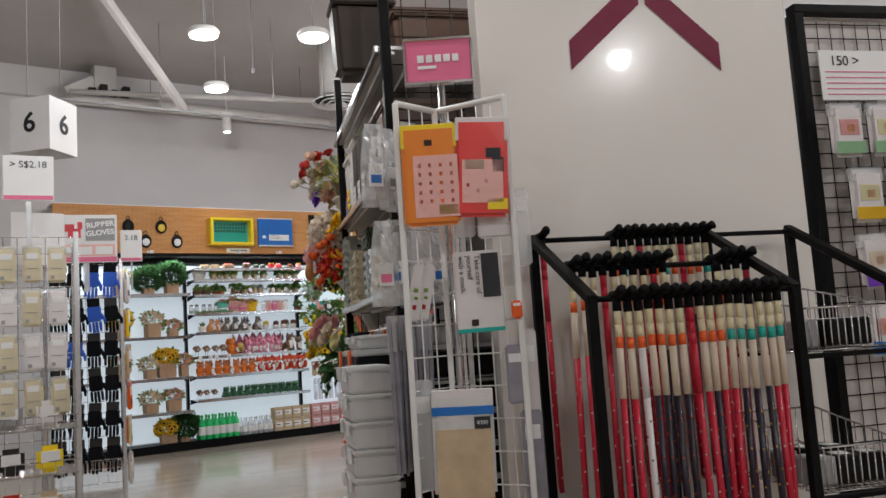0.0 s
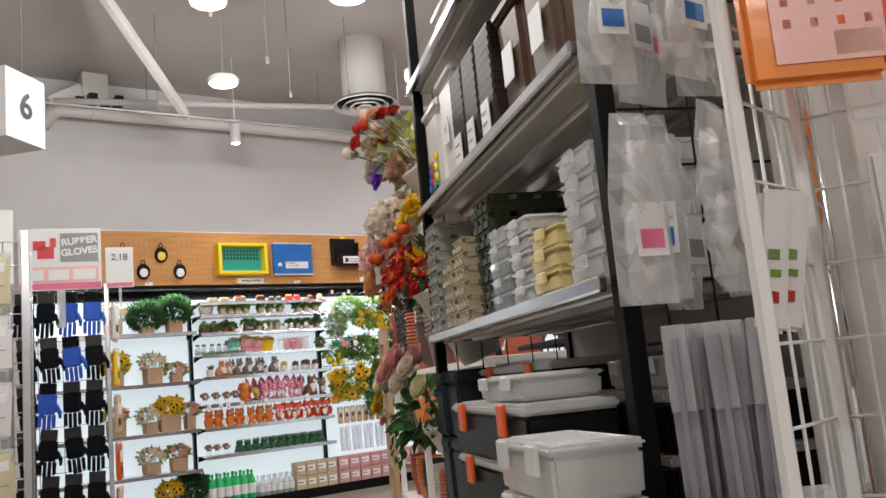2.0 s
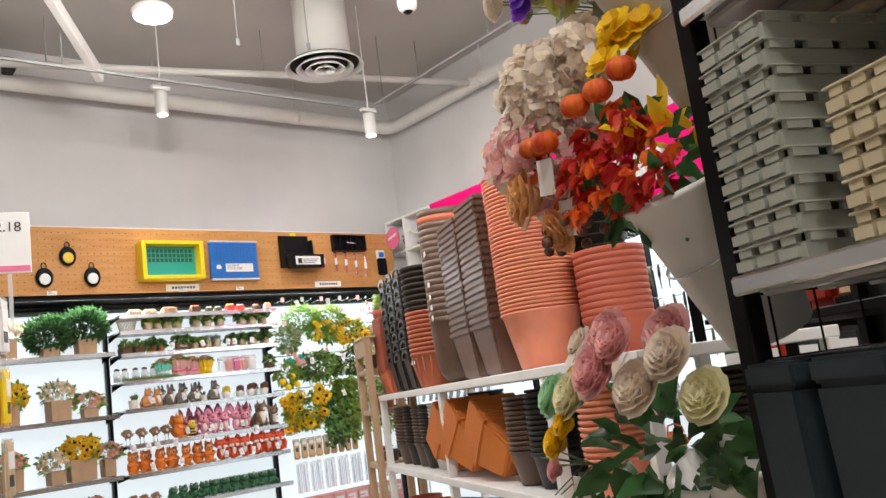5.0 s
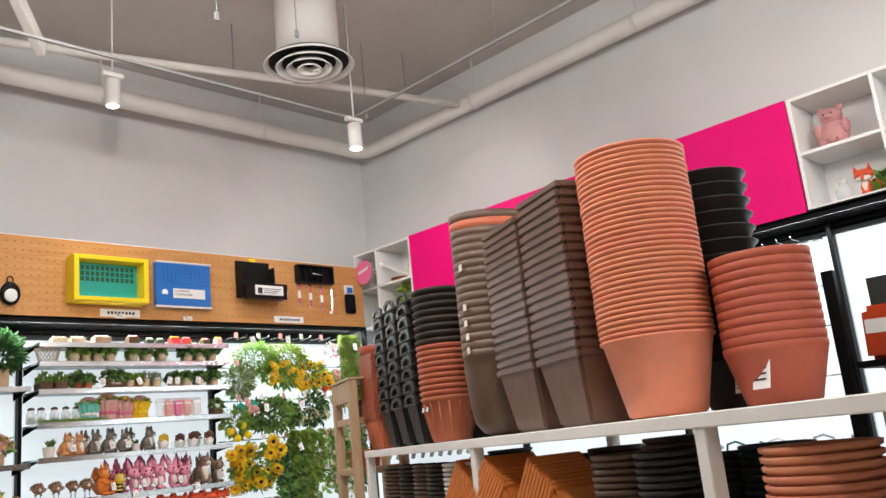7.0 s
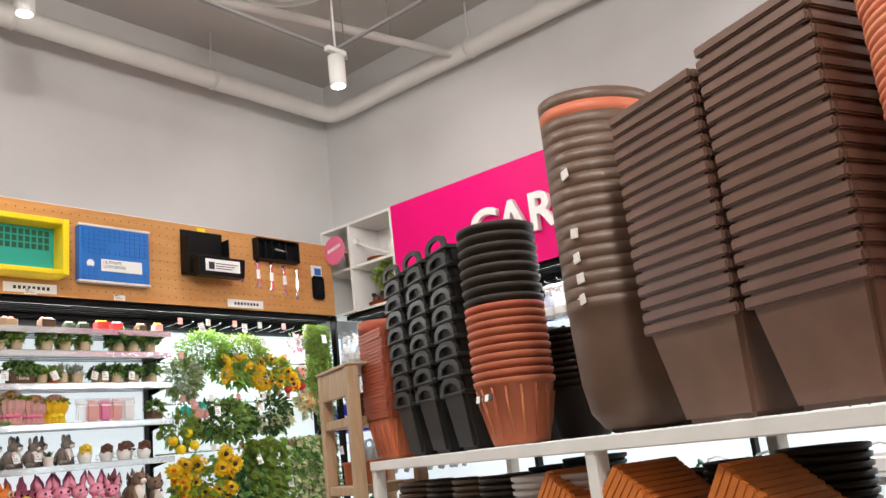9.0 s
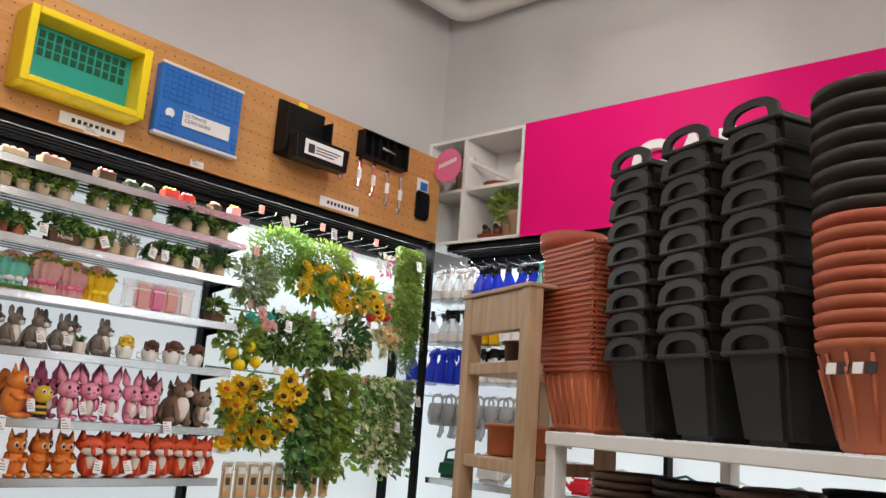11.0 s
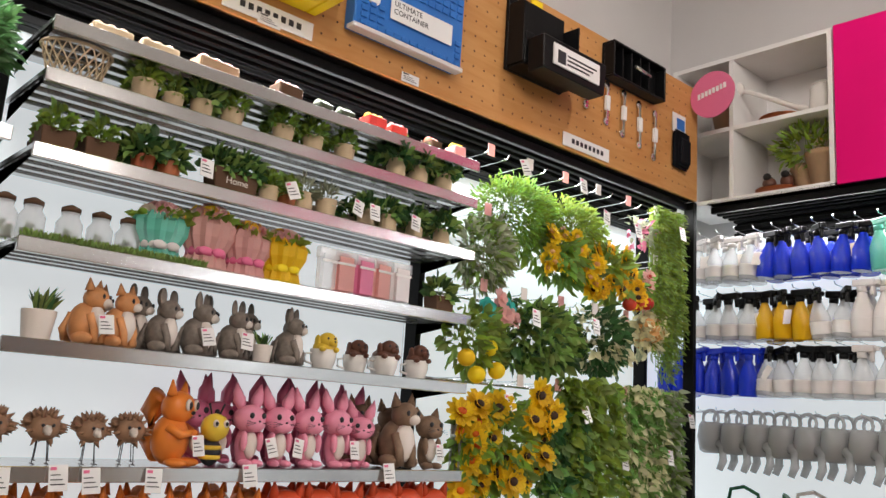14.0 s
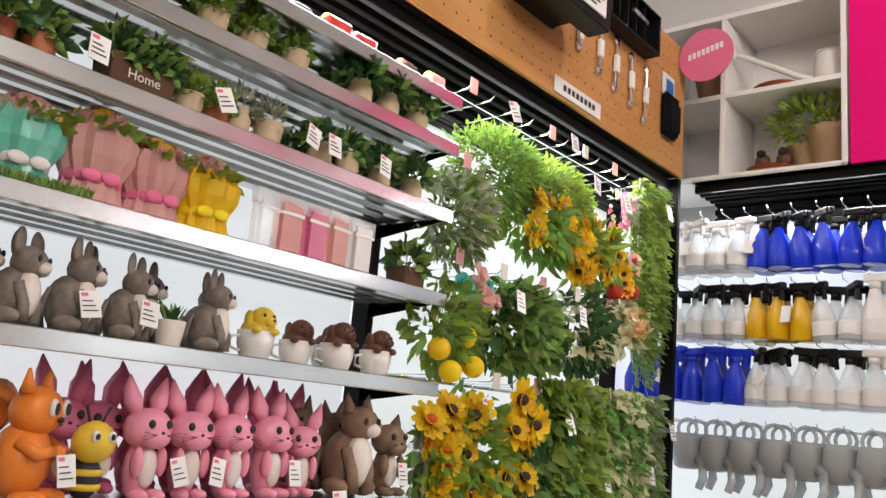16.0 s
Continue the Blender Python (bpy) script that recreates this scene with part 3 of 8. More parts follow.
def cubby(x0, x1, mid):
    ob = thing("cubby_shelf", "white open cubby shelf above the lit bay", "shelf", EW, "cubby shelves")
    for nm, b in (("side_panel", (x0, x0 + 0.02, 0, 0.34, 2.17, 2.845)), ("side_panel", (x1 - 0.02, x1, 0, 0.34, 2.17, 2.845)),
                  ("divider", (mid - 0.01, mid + 0.01, 0.003, 0.32, 2.19, 2.825)),
                  ("bottom", (x0 + 0.02, x1 - 0.02, 0, 0.34, 2.17, 2.19)), ("top", (x0 + 0.02, x1 - 0.02, 0, 0.34, 2.825, 2.845)),
                  ("shelf", (x0 + 0.02, mid - 0.01, 0.003, 0.32, 2.495, 2.515)), ("shelf", (mid + 0.01, x1 - 0.02, 0.003, 0.32, 2.495, 2.515)),
                  ("back", (x0 + 0.02, x1 - 0.02, 0.32, 0.34, 2.19, 2.825))):
        bm = bmesh.new()
        rbox(bm, *b, 0.001)
        part(nm, bm, "white_board", ob)


cubby(-0.16, 0.58, 0.135)
cubby(3.84, 4.6, 4.3)


def shelf(name_group, mframe, x0, x1, y1, z, key="steel", lip=0.03):
    ob = thing("display_shelf", "grey metal display shelf with front price rail", "shelf", mframe, name_group)
    bm = bmesh.new()
    box(bm, x0, x1, 0.0, y1, z - 0.012, z)
    part("board", bm, key, ob)
    for k in range(4):
        y = 0.05 + k * (y1 - 0.06) / 4
        bm = bmesh.new()
        box(bm, x0 + 0.01, x1 - 0.01, y, y + 0.02, z - 0.02, z - 0.0125)
        part("rib", bm, key, ob)
    bm = bmesh.new()
    rbox(bm, x0, x1, -0.012, -0.001, z - lip, z + 0.004, 0.002)
    part("price_rail", bm, "steel", ob)
    for x in (x0 + 0.008, x1 - 0.008):
        bm = bmesh.new()
        vs = [bm.verts.new(p) for p in ((x, 0.0, z - 0.02), (x, y1, z - 0.06), (x, y1, z - 0.013), (x, 0, z - 0.013))]
        f = bm.faces.new(vs)
        bmesh.ops.solidify(bm, geom=[f], thickness=0.003)
        part("bracket", bm, "steel", ob)
    return ob


SH = (2.0, 1.875, 1.70, 1.49, 1.275, 1.01, 0.79, 0.53)
for z in SH:
    shelf("flower wall shelves", FW, 3.075, 4.43, 0.295, z)
for z in (1.72, 1.25, 0.80, 0.43):
    shelf("bouquet shelves", FW, 1.66, 3.03, 0.295, z)


# ---- gondola with storage boxes ----
def gondola():
    ob = thing("shelf_gondola", "black steel shop gondola with grey shelves", "shelving", GF)
    for x in (-0.03, 1.38):
        for y in (0.0, 0.42):
            bm = bmesh.new()
            rbox(bm, x - 0.018, x + 0.018, y, y + 0.03, 0.0, 2.25, 0.002)
            part("upright", bm, "black", ob)
    bm = bmesh.new()
    box(bm, -0.01, 1.36, 0.43, 0.45, 0.05, 2.1)
    part("back_panel", bm, "dark_panel", ob)
    for z in (1.945, 1.55, 1.17, 0.14):
        bm = bmesh.new()
        box(bm, -0.008, 1.358, 0.0, 0.425, z - 0.012, z)
        sh = part("shelf", bm, "shelf_grey", ob)
        for y in (0.02, 0.11, 0.2, 0.29, 0.36):
            bm = bmesh.new()
            rbox(bm, 0, 1.35, y, y + 0.03, z - 0.028, z - 0.0125, 0.004)
            part("rib", bm, "shelf_grey", sh)
        bm = bmesh.new()
        rbox(bm, -0.008, 1.358, -0.02, -0.001, z - 0.024, z + 0.002, 0.004)
        part("price_rail", bm, "steel", sh, "grey metal price rail")
    for xx in (-0.05, 1.402):
        bm = bmesh.new()
        for k in range(22):
            tube(bm, [(xx, 0.03, 0.16 + k * 0.09), (xx, 0.42, 0.16 + k * 0.09)], 0.0022, 4)
        for k in range(5):
            tube(bm, [(xx, 0.07 + k * 0.08, 0.1), (xx, 0.07 + k * 0.08, 2.1)], 0.0022, 4)
        part("end_mesh", bm, "black", ob, "black wire mesh end panel")


gondola()


# ---- pot rack ----
def pot_rack():
    ob = thing("pot_rack", "white painted steel rack with two shelves", "rack", RF)
    for x in (-1.855, -0.48, 0.82, 1.45):
        for y in (0.0, 0.58):
            bm = bmesh.new()
            rbox(bm, x - 0.02, x + 0.02, y, y + 0.04, 0.0, 1.085, 0.003)
            part("post", bm, "white_paint", ob)
    for z in (1.117, 0.69, 0.20):
        bm = bmesh.new()
        rbox(bm, -1.875, 1.47, -0.005, 0.625, z - 0.034, z, 0.003)
        part("shelf", bm, "white_paint", ob)


pot_rack()


# ---- white board with crimson strokes, behind the canes ----
def end_wall():
    bm = bmesh.new()
    rbox(bm, -0.03, 1.09, 0.0, 0.09, -0.241, 3.0, 0.003)
    ob = solid("end_board", bm, "gloss_white", "glossy white end board with crimson strokes", "board", AF)
    for x0, z0, x1, z1 in ((0.28, 1.69, 0.538, 1.92), (0.82, 1.69, 0.562, 1.92)):
        bm = bmesh.new()
        d = 0.06 if x1 > x0 else -0.06
        vs = [bm.verts.new(p) for p in ((x0, -0.004, z0), (x0, -0.004, z0 + 0.10), (x1 , -0.004, z1 + 0.10), (x1, -0.004, z1))]
        f = bm.faces.new(vs)
        bmesh.ops.solidify(bm, geom=[f], thickness=0.003)
        part("stroke", bm, "cross", ob)


end_wall()

# ---- storage boxes on the gondola ----
def slotted_crate(name, label, x, y, z, w, d, h, key, n, group):
    """A stack of n folding crates with stepped walls and slots."""
    t = bmesh.new()
    wall = 0.004
    for (a0, a1, b0, b1) in ((0, w, 0, wall), (0, w, d - wall, d), (0, wall, wall, d - wall), (w - wall, w, wall, d - wall)):
        box(t, a0, a1, b0, b1, 0, h * 0.62)
    box(t, wall, w - wall, wall, d - wall, 0, 0.004)
    k = max(3, int(w / 0.045))
    for i in range(k):
        x0 = i * w / k
        box(t, x0 + 0.004, x0 + w / k * 0.72, -0.004, 0.006, h * 0.62, h * 0.96)
        box(t, x0 + 0.004, x0 + w / k * 0.72, d - 0.006, d, h * 0.62, h * 0.96)
        box(t, x0, x0 + w / k * 0.8, -0.008, -0.0005, h * 0.12, h * 0.5)
    k2 = max(3, int(d / 0.05))
    for i in range(k2):
        y0 = i * d / k2
        for xx in (-0.004, w - 0.006):
            box(t, xx, xx + 0.01, y0 + 0.006, y0 + d / k2 * 0.75, h * 0.62, h * 0.96)
    rbox(t, -0.005, w + 0.005, -0.006, 0.003, h * 0.9, h * 0.995, 0.001)
    rbox(t, -0.005, w + 0.005, d - 0.003, d + 0.004, h * 0.9, h * 0.995, 0.001)
    rbox(t, -0.005, 0.003, 0.003, d - 0.003, h * 0.9, h * 0.995, 0.001)
    rbox(t, w - 0.003, w + 0.005, 0.003, d - 0.003, h * 0.9, h * 0.995, 0.001)
    me = to_mesh(name, t, key)
    for i in range(n):
        put(me, name, label, "crate", GF @ pose(x + jit(0.002), y + jit(0.002), z + i * h), group)


slotted_crate("folding_crate", "sage grey folding plastic crate in a stack", 0.0, 0.0, 1.172, 0.13, 0.30, 0.035, "greycrate", 9, "grey crate stack")
slotted_crate("folding_crate", "small beige slotted plastic crate in a stack", 0.215, 0.0, 1.172, 0.105, 0.2, 0.0365, "beige", 5, "beige crate stack")
slotted_crate("folding_crate", "small beige slotted plastic crate in a stack", 0.335, 0.005, 1.172, 0.105, 0.2, 0.0365, "beige", 6, "beige crate stack")
slotted_crate("mesh_crate", "dark green slotted plastic crate in a stack", 0.485, 0.03, 1.172, 0.15, 0.30, 0.041, "dgreen", 7, "green crate stack")


def lidded(name, label, x, y, z, w, d, h, key, lid, clip, n, group, step=None, taper=0.97):
    """A stack of lidded boxes with front clips."""
    step = step or h
    for i in range(n):
        ob = thing(name, label, "box", GF @ pose(x + jit(0.003), y + jit(0.003), z + i * step, 0, 0, jit(0.6)), group)
        t = bmesh.new()
        rbox(t, 0.006, w - 0.006, 0.006, d - 0.006, 0, h * 0.80, 0.006, top=1 / taper, seg=2)
        part("tub", t, key, ob)
        t = bmesh.new()
        rbox(t, 0, w, 0, d, h * 0.80, h * 0.97, 0.005, seg=2)
        rbox(t, 0.02, w - 0.02, 0.02, d - 0.02, h * 0.965, h * 0.99, 0.003)
        part("lid", t, lid, ob)
        if clip:
            for cx in ((w * 0.22, w * 0.78) if w > 0.18 else (w * 0.5,)):
                t = bmesh.new()
                rbox(t, cx - 0.022, cx + 0.022, -0.009, 0.0, h * 0.45, h * 0.99, 0.003)
                part("clip", t, clip, ob, "orange latch" if clip == "orange" else "")


lidded("clear_case", "clear plastic lidded case in a stack", 0.668, 0.0, 1.172, 0.15, 0.22, 0.036, "clear", "clear", "clear", 5, "clear case stack")
lidded("frosted_box", "frosted white plastic lidded box in a stack", 0.835, 0.0, 1.172, 0.155, 0.24, 0.034, "frost", "frost", "frost", 5, "frosted box stack")
lidded("cream_box", "cream yellow plastic box in a stack", 1.008, -0.01, 1.172, 0.16, 0.22, 0.040, "yellowbox", "yellowbox", "yellowbox", 3, "cream box stack")
lidded("clear_case", "large frosted plastic case in a stack", 1.185, 0.0, 1.172, 0.16, 0.26, 0.044, "frost", "clear", "clear", 5, "large case stack")
# dark latch boxes under the second shelf
lidded("latch_box", "slate blue plastic storage bin in a stack", -0.03, -0.01, 0.142, 0.10, 0.32, 0.184, "slate", "slate", None, 5, "slate bins")
lidded("latch_box", "slate blue plastic storage bin in a stack", 0.08, 0.0, 0.142, 0.13, 0.32, 0.184, "slate", "slate", None, 5, "slate bins")
lidded("latch_box", "black storage box with grey lid and orange latches", 0.215, 0.065, 0.142, 0.60, 0.30, 0.092, "black_plastic", "lidgrey", "orange", 10, "black latch boxes", 0.0915)
lidded("latch_box", "black storage box with grey lid and orange latches", 0.65, -0.11, 0.142, 0.56, 0.17, 0.106, "black_plastic", "lidgrey", "orange", 8, "black latch boxes", 0.1055)
lidded("latch_box", "black storage box with grey lid and orange latches", 0.83, 0.125, 0.142, 0.40, 0.29, 0.106, "black_plastic", "lidgrey", "orange", 8, "black latch boxes", 0.1055)
lidded("clear_case", "frosted flat case lying on the black boxes", 0.87, -0.10, 0.988, 0.28, 0.16, 0.045, "frost", "frost", "frost", 1, "flat cases")
lidded("clear_case", "frosted flat case lying on the black boxes", 0.93, 0.15, 0.988, 0.27, 0.22, 0.055, "frost", "frost", "frost", 1, "flat cases")
lidded("frosted_box", "frosted white plastic box in a front stack", 1.235, -0.17, 0.002, 0.26, 0.14, 0.078, "frost", "frost", "frost", 12, "front frosted stack", 0.0782)


def tote(x, y, z, w, d, h, key, label, decals):
    ob = thing("storage_tub", label, "tub", GF @ pose(x, y, z), "upper tubs")
    t = bmesh.new()
    rbox(t, 0.01, w - 0.01, 0.01, d - 0.01, 0, h, 0.02, top=1.06, seg=3)
    part("tub", t, key, ob)
    t = bmesh.new()
    rbox(t, -0.004, w + 0.004, -0.004, d + 0.004, h - 0.005, h + 0.025, 0.008, seg=2)
    part("rim", t, key, ob)
    for (a, b, c, e, k) in decals:
        t = bmesh.new()
        if k in ("price", "greyp"):
            rbox(t, a, b, -0.0035, -0.001, c, e, 0.0005)
        else:
            for q in range(3):
                u = q / 2
                ell(t, (a + (b - a) * (0.3 + 0.4 * u) + jit(0.006), 0.004 - 0.010 * (c + e) / 0.5, c + (e - c) * (0.2 + 0.3 * q)), (0.011, 0.006, 0.014), 0, None, 8, 6)
        part("decal", t, k, ob)


tote(-0.0, 0.02, 1.552, 0.20, 0.3, 0.27, "whitebin", "white plastic tub with coloured print", (
    (0.03, 0.06, 0.04, 0.11, "blue"), (0.065, 0.09, 0.05, 0.13, "red"), (0.095, 0.12, 0.03, 0.12, "teal"), (0.125, 0.15, 0.05, 0.15, "yellow"), (0.05, 0.14, 0.025, 0.04, "seed")))
tote(0.22, 0.02, 1.552, 0.19, 0.3, 0.30, "whitebin", "white plastic tub with a label", ((0.06, 0.12, 0.12, 0.19, "price"), (0.065, 0.1, 0.15, 0.17, "greyp")))
for k, (x, n, key) in enumerate(((0.425, 8, "darkbrown"), (0.56, 8, "darkbrown"), (0.70, 8, "darkbrown"))):
    me = None
    for i in range(n):
        if me is None:
            t = bmesh.new()
            rbox(t, 0.004, 0.122, 0.006, 0.25, 0, 0.10, 0.006, top=1.06)
            rbox(t, 0, 0.126, 0, 0.256, 0.095, 0.106, 0.002)
            me = to_mesh("stacking_bin", t, key)
        put(me, "stacking_bin", "dark brown plastic bin nested in a stack", "bin", GF @ pose(x, 0.01, 1.552 + i * 0.022), "brown bin stack")
    t = bmesh.new()
    rbox(t, x + 0.03, x + 0.095, 0.003, 0.006, 1.57, 1.645, 0.0005)
    for z in (1.592, 1.618):
        rbox(t, x + 0.038, x + 0.078, 0.0015, 0.0028, z, z + 0.003, 0, 1)
    solid("price_label", t, ["price", "greyp"], "white printed label on a brown bin", "label", GF, "bin labels")
for x, w in ((0.84, 0.18), (1.03, 0.18)):
    tote(x, 0.02, 1.552, w, 0.3, 0.24, "taupe", "taupe plastic storage box with label", ((0.05, 0.12, 0.08, 0.16, "price"),))
for x, w, h, key in ((0.0, 0.24, 0.2, "whitebin"), (0.27, 0.22, 0.16, "frost"), (0.52, 0.22, 0.2, "blue"), (0.78, 0.42, 0.17, "taupe")):
    tote(x, 0.08, 1.947, w, 0.3, h, key, "plastic storage box on the upper shelf", ())


def tall_bin():
    ob = thing("waste_bin", "tall taupe plastic bin on the shelf top", "bin", GF @ pose(0.92, -0.10, 1.947), "")
    t = bmesh.new()
    rbox(t, 0, 0.14, 0, 0.2, 0, 0.26, 0.02, top=1.12, seg=3)
    part("body", t, "darkbrown", ob)
    t = bmesh.new()
    rbox(t, -0.015, 0.155, -0.018, 0.218, 0.25, 0.275, 0.008)
    part("rim", t, "darkbrown", ob)


tall_bin()


# ---- buckets of artificial flowers on the gondola's end ----
def bucket(s, n, z, tilt):
    ob = thing("flower_bucket", "white cone bucket hung on the gondola end", "bucket", END @ pose(-s, n, z, tilt, 0, 0), "flower buckets")
    t = bmesh.new()
    lathe(t, [(0.066, 0), (0.070, 0.005), (0.112, 0.262), (0.118, 0.267), (0.118, 0.276), (0.110, 0.276), (0.066, 0.02)], 32)
    part("bucket", t, "whitebin", ob)
    t = bmesh.new()
    tube(t, [(0.102 * math.cos(a), 0.102 * math.sin(a), 0.17 + 0.02 * math.sin(a)) for a in [k * math.pi / 12 for k in range(24)]], 0.0025, 5, closed=True)
    part("wire_hoop", t, "steel", ob)
    t = bmesh.new()
    tube(t, [(0.02, 0.09, 0.2), (0.06, 0.1, 0.2), (0.15, 0.08, 0.18)], 0.005, 5)
    part("hook", t, "black", ob)
    return ob


BUCKETS = ((0.19, 0.21, 1.50, 22), (0.19, 0.21, 1.10, 22), (0.20, 0.21, 0.67, 22))
for b in BUCKETS:
    bucket(*b)


def bunch(name, label, s, n, z, maker, keys, group="flower bunches", rot=(0, 0, 0), cat="flowers"):
    sp = Soup()
    maker(sp)
    me = sp.mesh(name, *keys)
    return put(me, name, label, cat, END @ pose(-s, n, z, *rot), group)


def rdir(up=0.3):
    a, h = rng.uniform(0, 2 * math.pi), rng.uniform(-1, 1)
    r = math.sqrt(1 - h * h)
    return Vector((r * math.cos(a), r * math.sin(a), h + up)).normalized()


def hydrangea(sp, c, R, n, r, mi, mi2, k=4):
    for i in range(n):
        d = rdir(0.1)
        p = Vector(c) + Vector((d.x * R[0], d.y * R[1], d.z * R[2]))
        p = Vector(c) + (p - Vector(c)) * rng.uniform(0.78, 1.06)
        sp.bloom(p, (d + rdir(0) * 0.8), r * rng.uniform(0.7, 1.3), k, mi if rng.random() < 0.7 else mi2, None, 0.15, 1, 0.6)


def rose(sp, c, n, R, mi):
    n = Vector(n).normalized()
    sp.ball(Vector(c) + n * R * 0.22, R * 0.5, mi)
    for l, (k, q, t) in enumerate(((7, 1.0, 0.42), (7, 0.97, 0.68), (7, 0.92, 0.92), (6, 0.85, 1.12), (5, 0.74, 1.28), (4, 0.6, 1.42))):
        sp.bloom(Vector(c) + n * R * 0.03 * l, n, R * q, k, mi, None, t, 1, 0.66)


def leafball(sp, c, R, n, L, W, mi, up=0.0):
    for i in range(n):
        d = rdir(up)
        p = Vector(c) + Vector((d.x * R[0], d.y * R[1], d.z * R[2])) * rng.uniform(0.6, 1)
        sp.leaf(p, d + rdir(-0.3) * 0.7, L * rng.uniform(0.7, 1.3), W * rng.uniform(0.7, 1.3), mi)


def top_bunch(sp):
    for i in range(34):
        d = Vector((jit(0.8) - 0.2, -0.5 + jit(0.5), 0.55 + jit(0.45))).normalized()
        L = rng.uniform(0.14, 0.33)
        e = d * L
        sp.stem((0, 0.05, -0.05), e, 0.0018, 0, 0.02)
        if rng.random() < 0.5:
            sp.ball(e, 0.017, rng.choice((2, 2, 6, 4, 4)), (1, 1, 1.25))
            sp.ball(e - d * 0.014, 0.012, 5)
        else:
            rose(sp, e, d, 0.034, rng.choice((2, 4, 6, 4)))
    for i in range(170):
        d = rdir(0.2)
        p = Vector((d.x * 0.12, d.y * 0.10 - 0.04, d.z * 0.10 + 0.07))
        sp.leaf(p, d + rdir(0), 0.055, 0.026, 1 if rng.random() < 0.6 else 5)
    for i in range(5):
        rose(sp, (jit(0.12), -0.08 + jit(0.06), 0.0 + jit(0.06)), (jit(1), -1, jit(0.4)), 0.045, 6)
    for i in range(6):
        sp.bloom((-0.05 + jit(0.02), -0.16 + jit(0.02), 0.0 + jit(0.025)), (jit(0.5), -1, 0.3), 0.026, 6, 7, None, 0.3, 2)


bunch("artificial_bouquet", "cream and peach artificial roses with red buds", 0.29, 0.10, 1.745, top_bunch, ("stem", "leaf_y", "petal_r", "petal_o", "petal_w", "leaf_g", "petal_s", "petal_v"))


def mid_bunch(sp):
    hydrangea(sp, (-0.10, -0.09, 0.21), (0.10, 0.09, 0.10), 560, 0.0135, 0, 0)
    hydrangea(sp, (0.0, -0.08, 0.25), (0.05, 0.05, 0.06), 150, 0.013, 0, 0)
    hydrangea(sp, (-0.15, -0.10, 0.11), (0.12, 0.10, 0.09), 560, 0.012, 1, 0)
    for i in range(70):
        sp.ball((-0.24 + jit(0.03), -0.06 + jit(0.06), 0.2 + jit(0.05)), 0.006, 8, u=5, v=4)
    for i in range(9):
        sp.bloom((0.08 + jit(0.035), -0.06 + jit(0.04), 0.225 + jit(0.035)), (jit(0.6), -0.8, 0.6), 0.036, 6, 2, None, 0.35, 2, 0.5)
    for i in range(64):
        p = (0.03 + jit(0.12), -0.09 + jit(0.06), 0.045 + jit(0.075))
        for k in range(5):
            q = (k - 2) * 0.55
            sp.leaf(p, (math.sin(q) + jit(0.3), -0.5 + jit(0.4), -math.cos(q) * 0.8 + jit(0.3)), 0.042 - 0.006 * abs(k - 2), 0.02, 4 if i % 3 else 3)
    for p in ((-0.06, -0.17, 0.10), (0.0, -0.18, 0.09), (0.06, -0.15, 0.13), (0.10, -0.13, 0.14), (0.14, -0.11, 0.16)):
        for k in range(7):
            a = 2 * math.pi * k / 7
            sp.ball((p[0] + 0.010 * math.cos(a), p[1] + 0.010 * math.sin(a), p[2]), 0.0145, 3, (1, 1, 1.15), 8, 6)
        sp.stem((p[0], p[1], p[2] + 0.014), (p[0] + 0.003, p[1], p[2] + 0.028), 0.003, 7)
    rose(sp, (-0.10, -0.16, 0.02), (-0.3, -1, 0.1), 0.06, 5)
    rose(sp, (-0.06, -0.13, -0.04), (-0.1, -1, -0.4), 0.045, 5)
    for i in range(16):
        sp.ball((-0.06 + jit(0.07), -0.13 + jit(0.04), -0.05 + jit(0.025)), 0.010, 9)
    leafball(sp, (0.02, -0.03, 0.03), (0.14, 0.09, 0.10), 70, 0.06, 0.03, 6)
    leafball(sp, (0.12, -0.02, 0.04), (0.05, 0.07, 0.07), 14, 0.07, 0.04, 2)
    for p in ((-0.2, -0.10, 0.06), (-0.22, -0.08, 0.02), (-0.23, -0.05, 0.08)):
        sp.ball(p, 0.014, 0)


bunch("artificial_bouquet", "white hydrangea with orange physalis and red leaves", 0.27, 0.08, 1.36, mid_bunch,
      ("petal_w", "petal_p", "petal_y", "petal_o", "petal_r", "petal_a", "leaf_d", "stem", "seed", "fig_dbrown"))


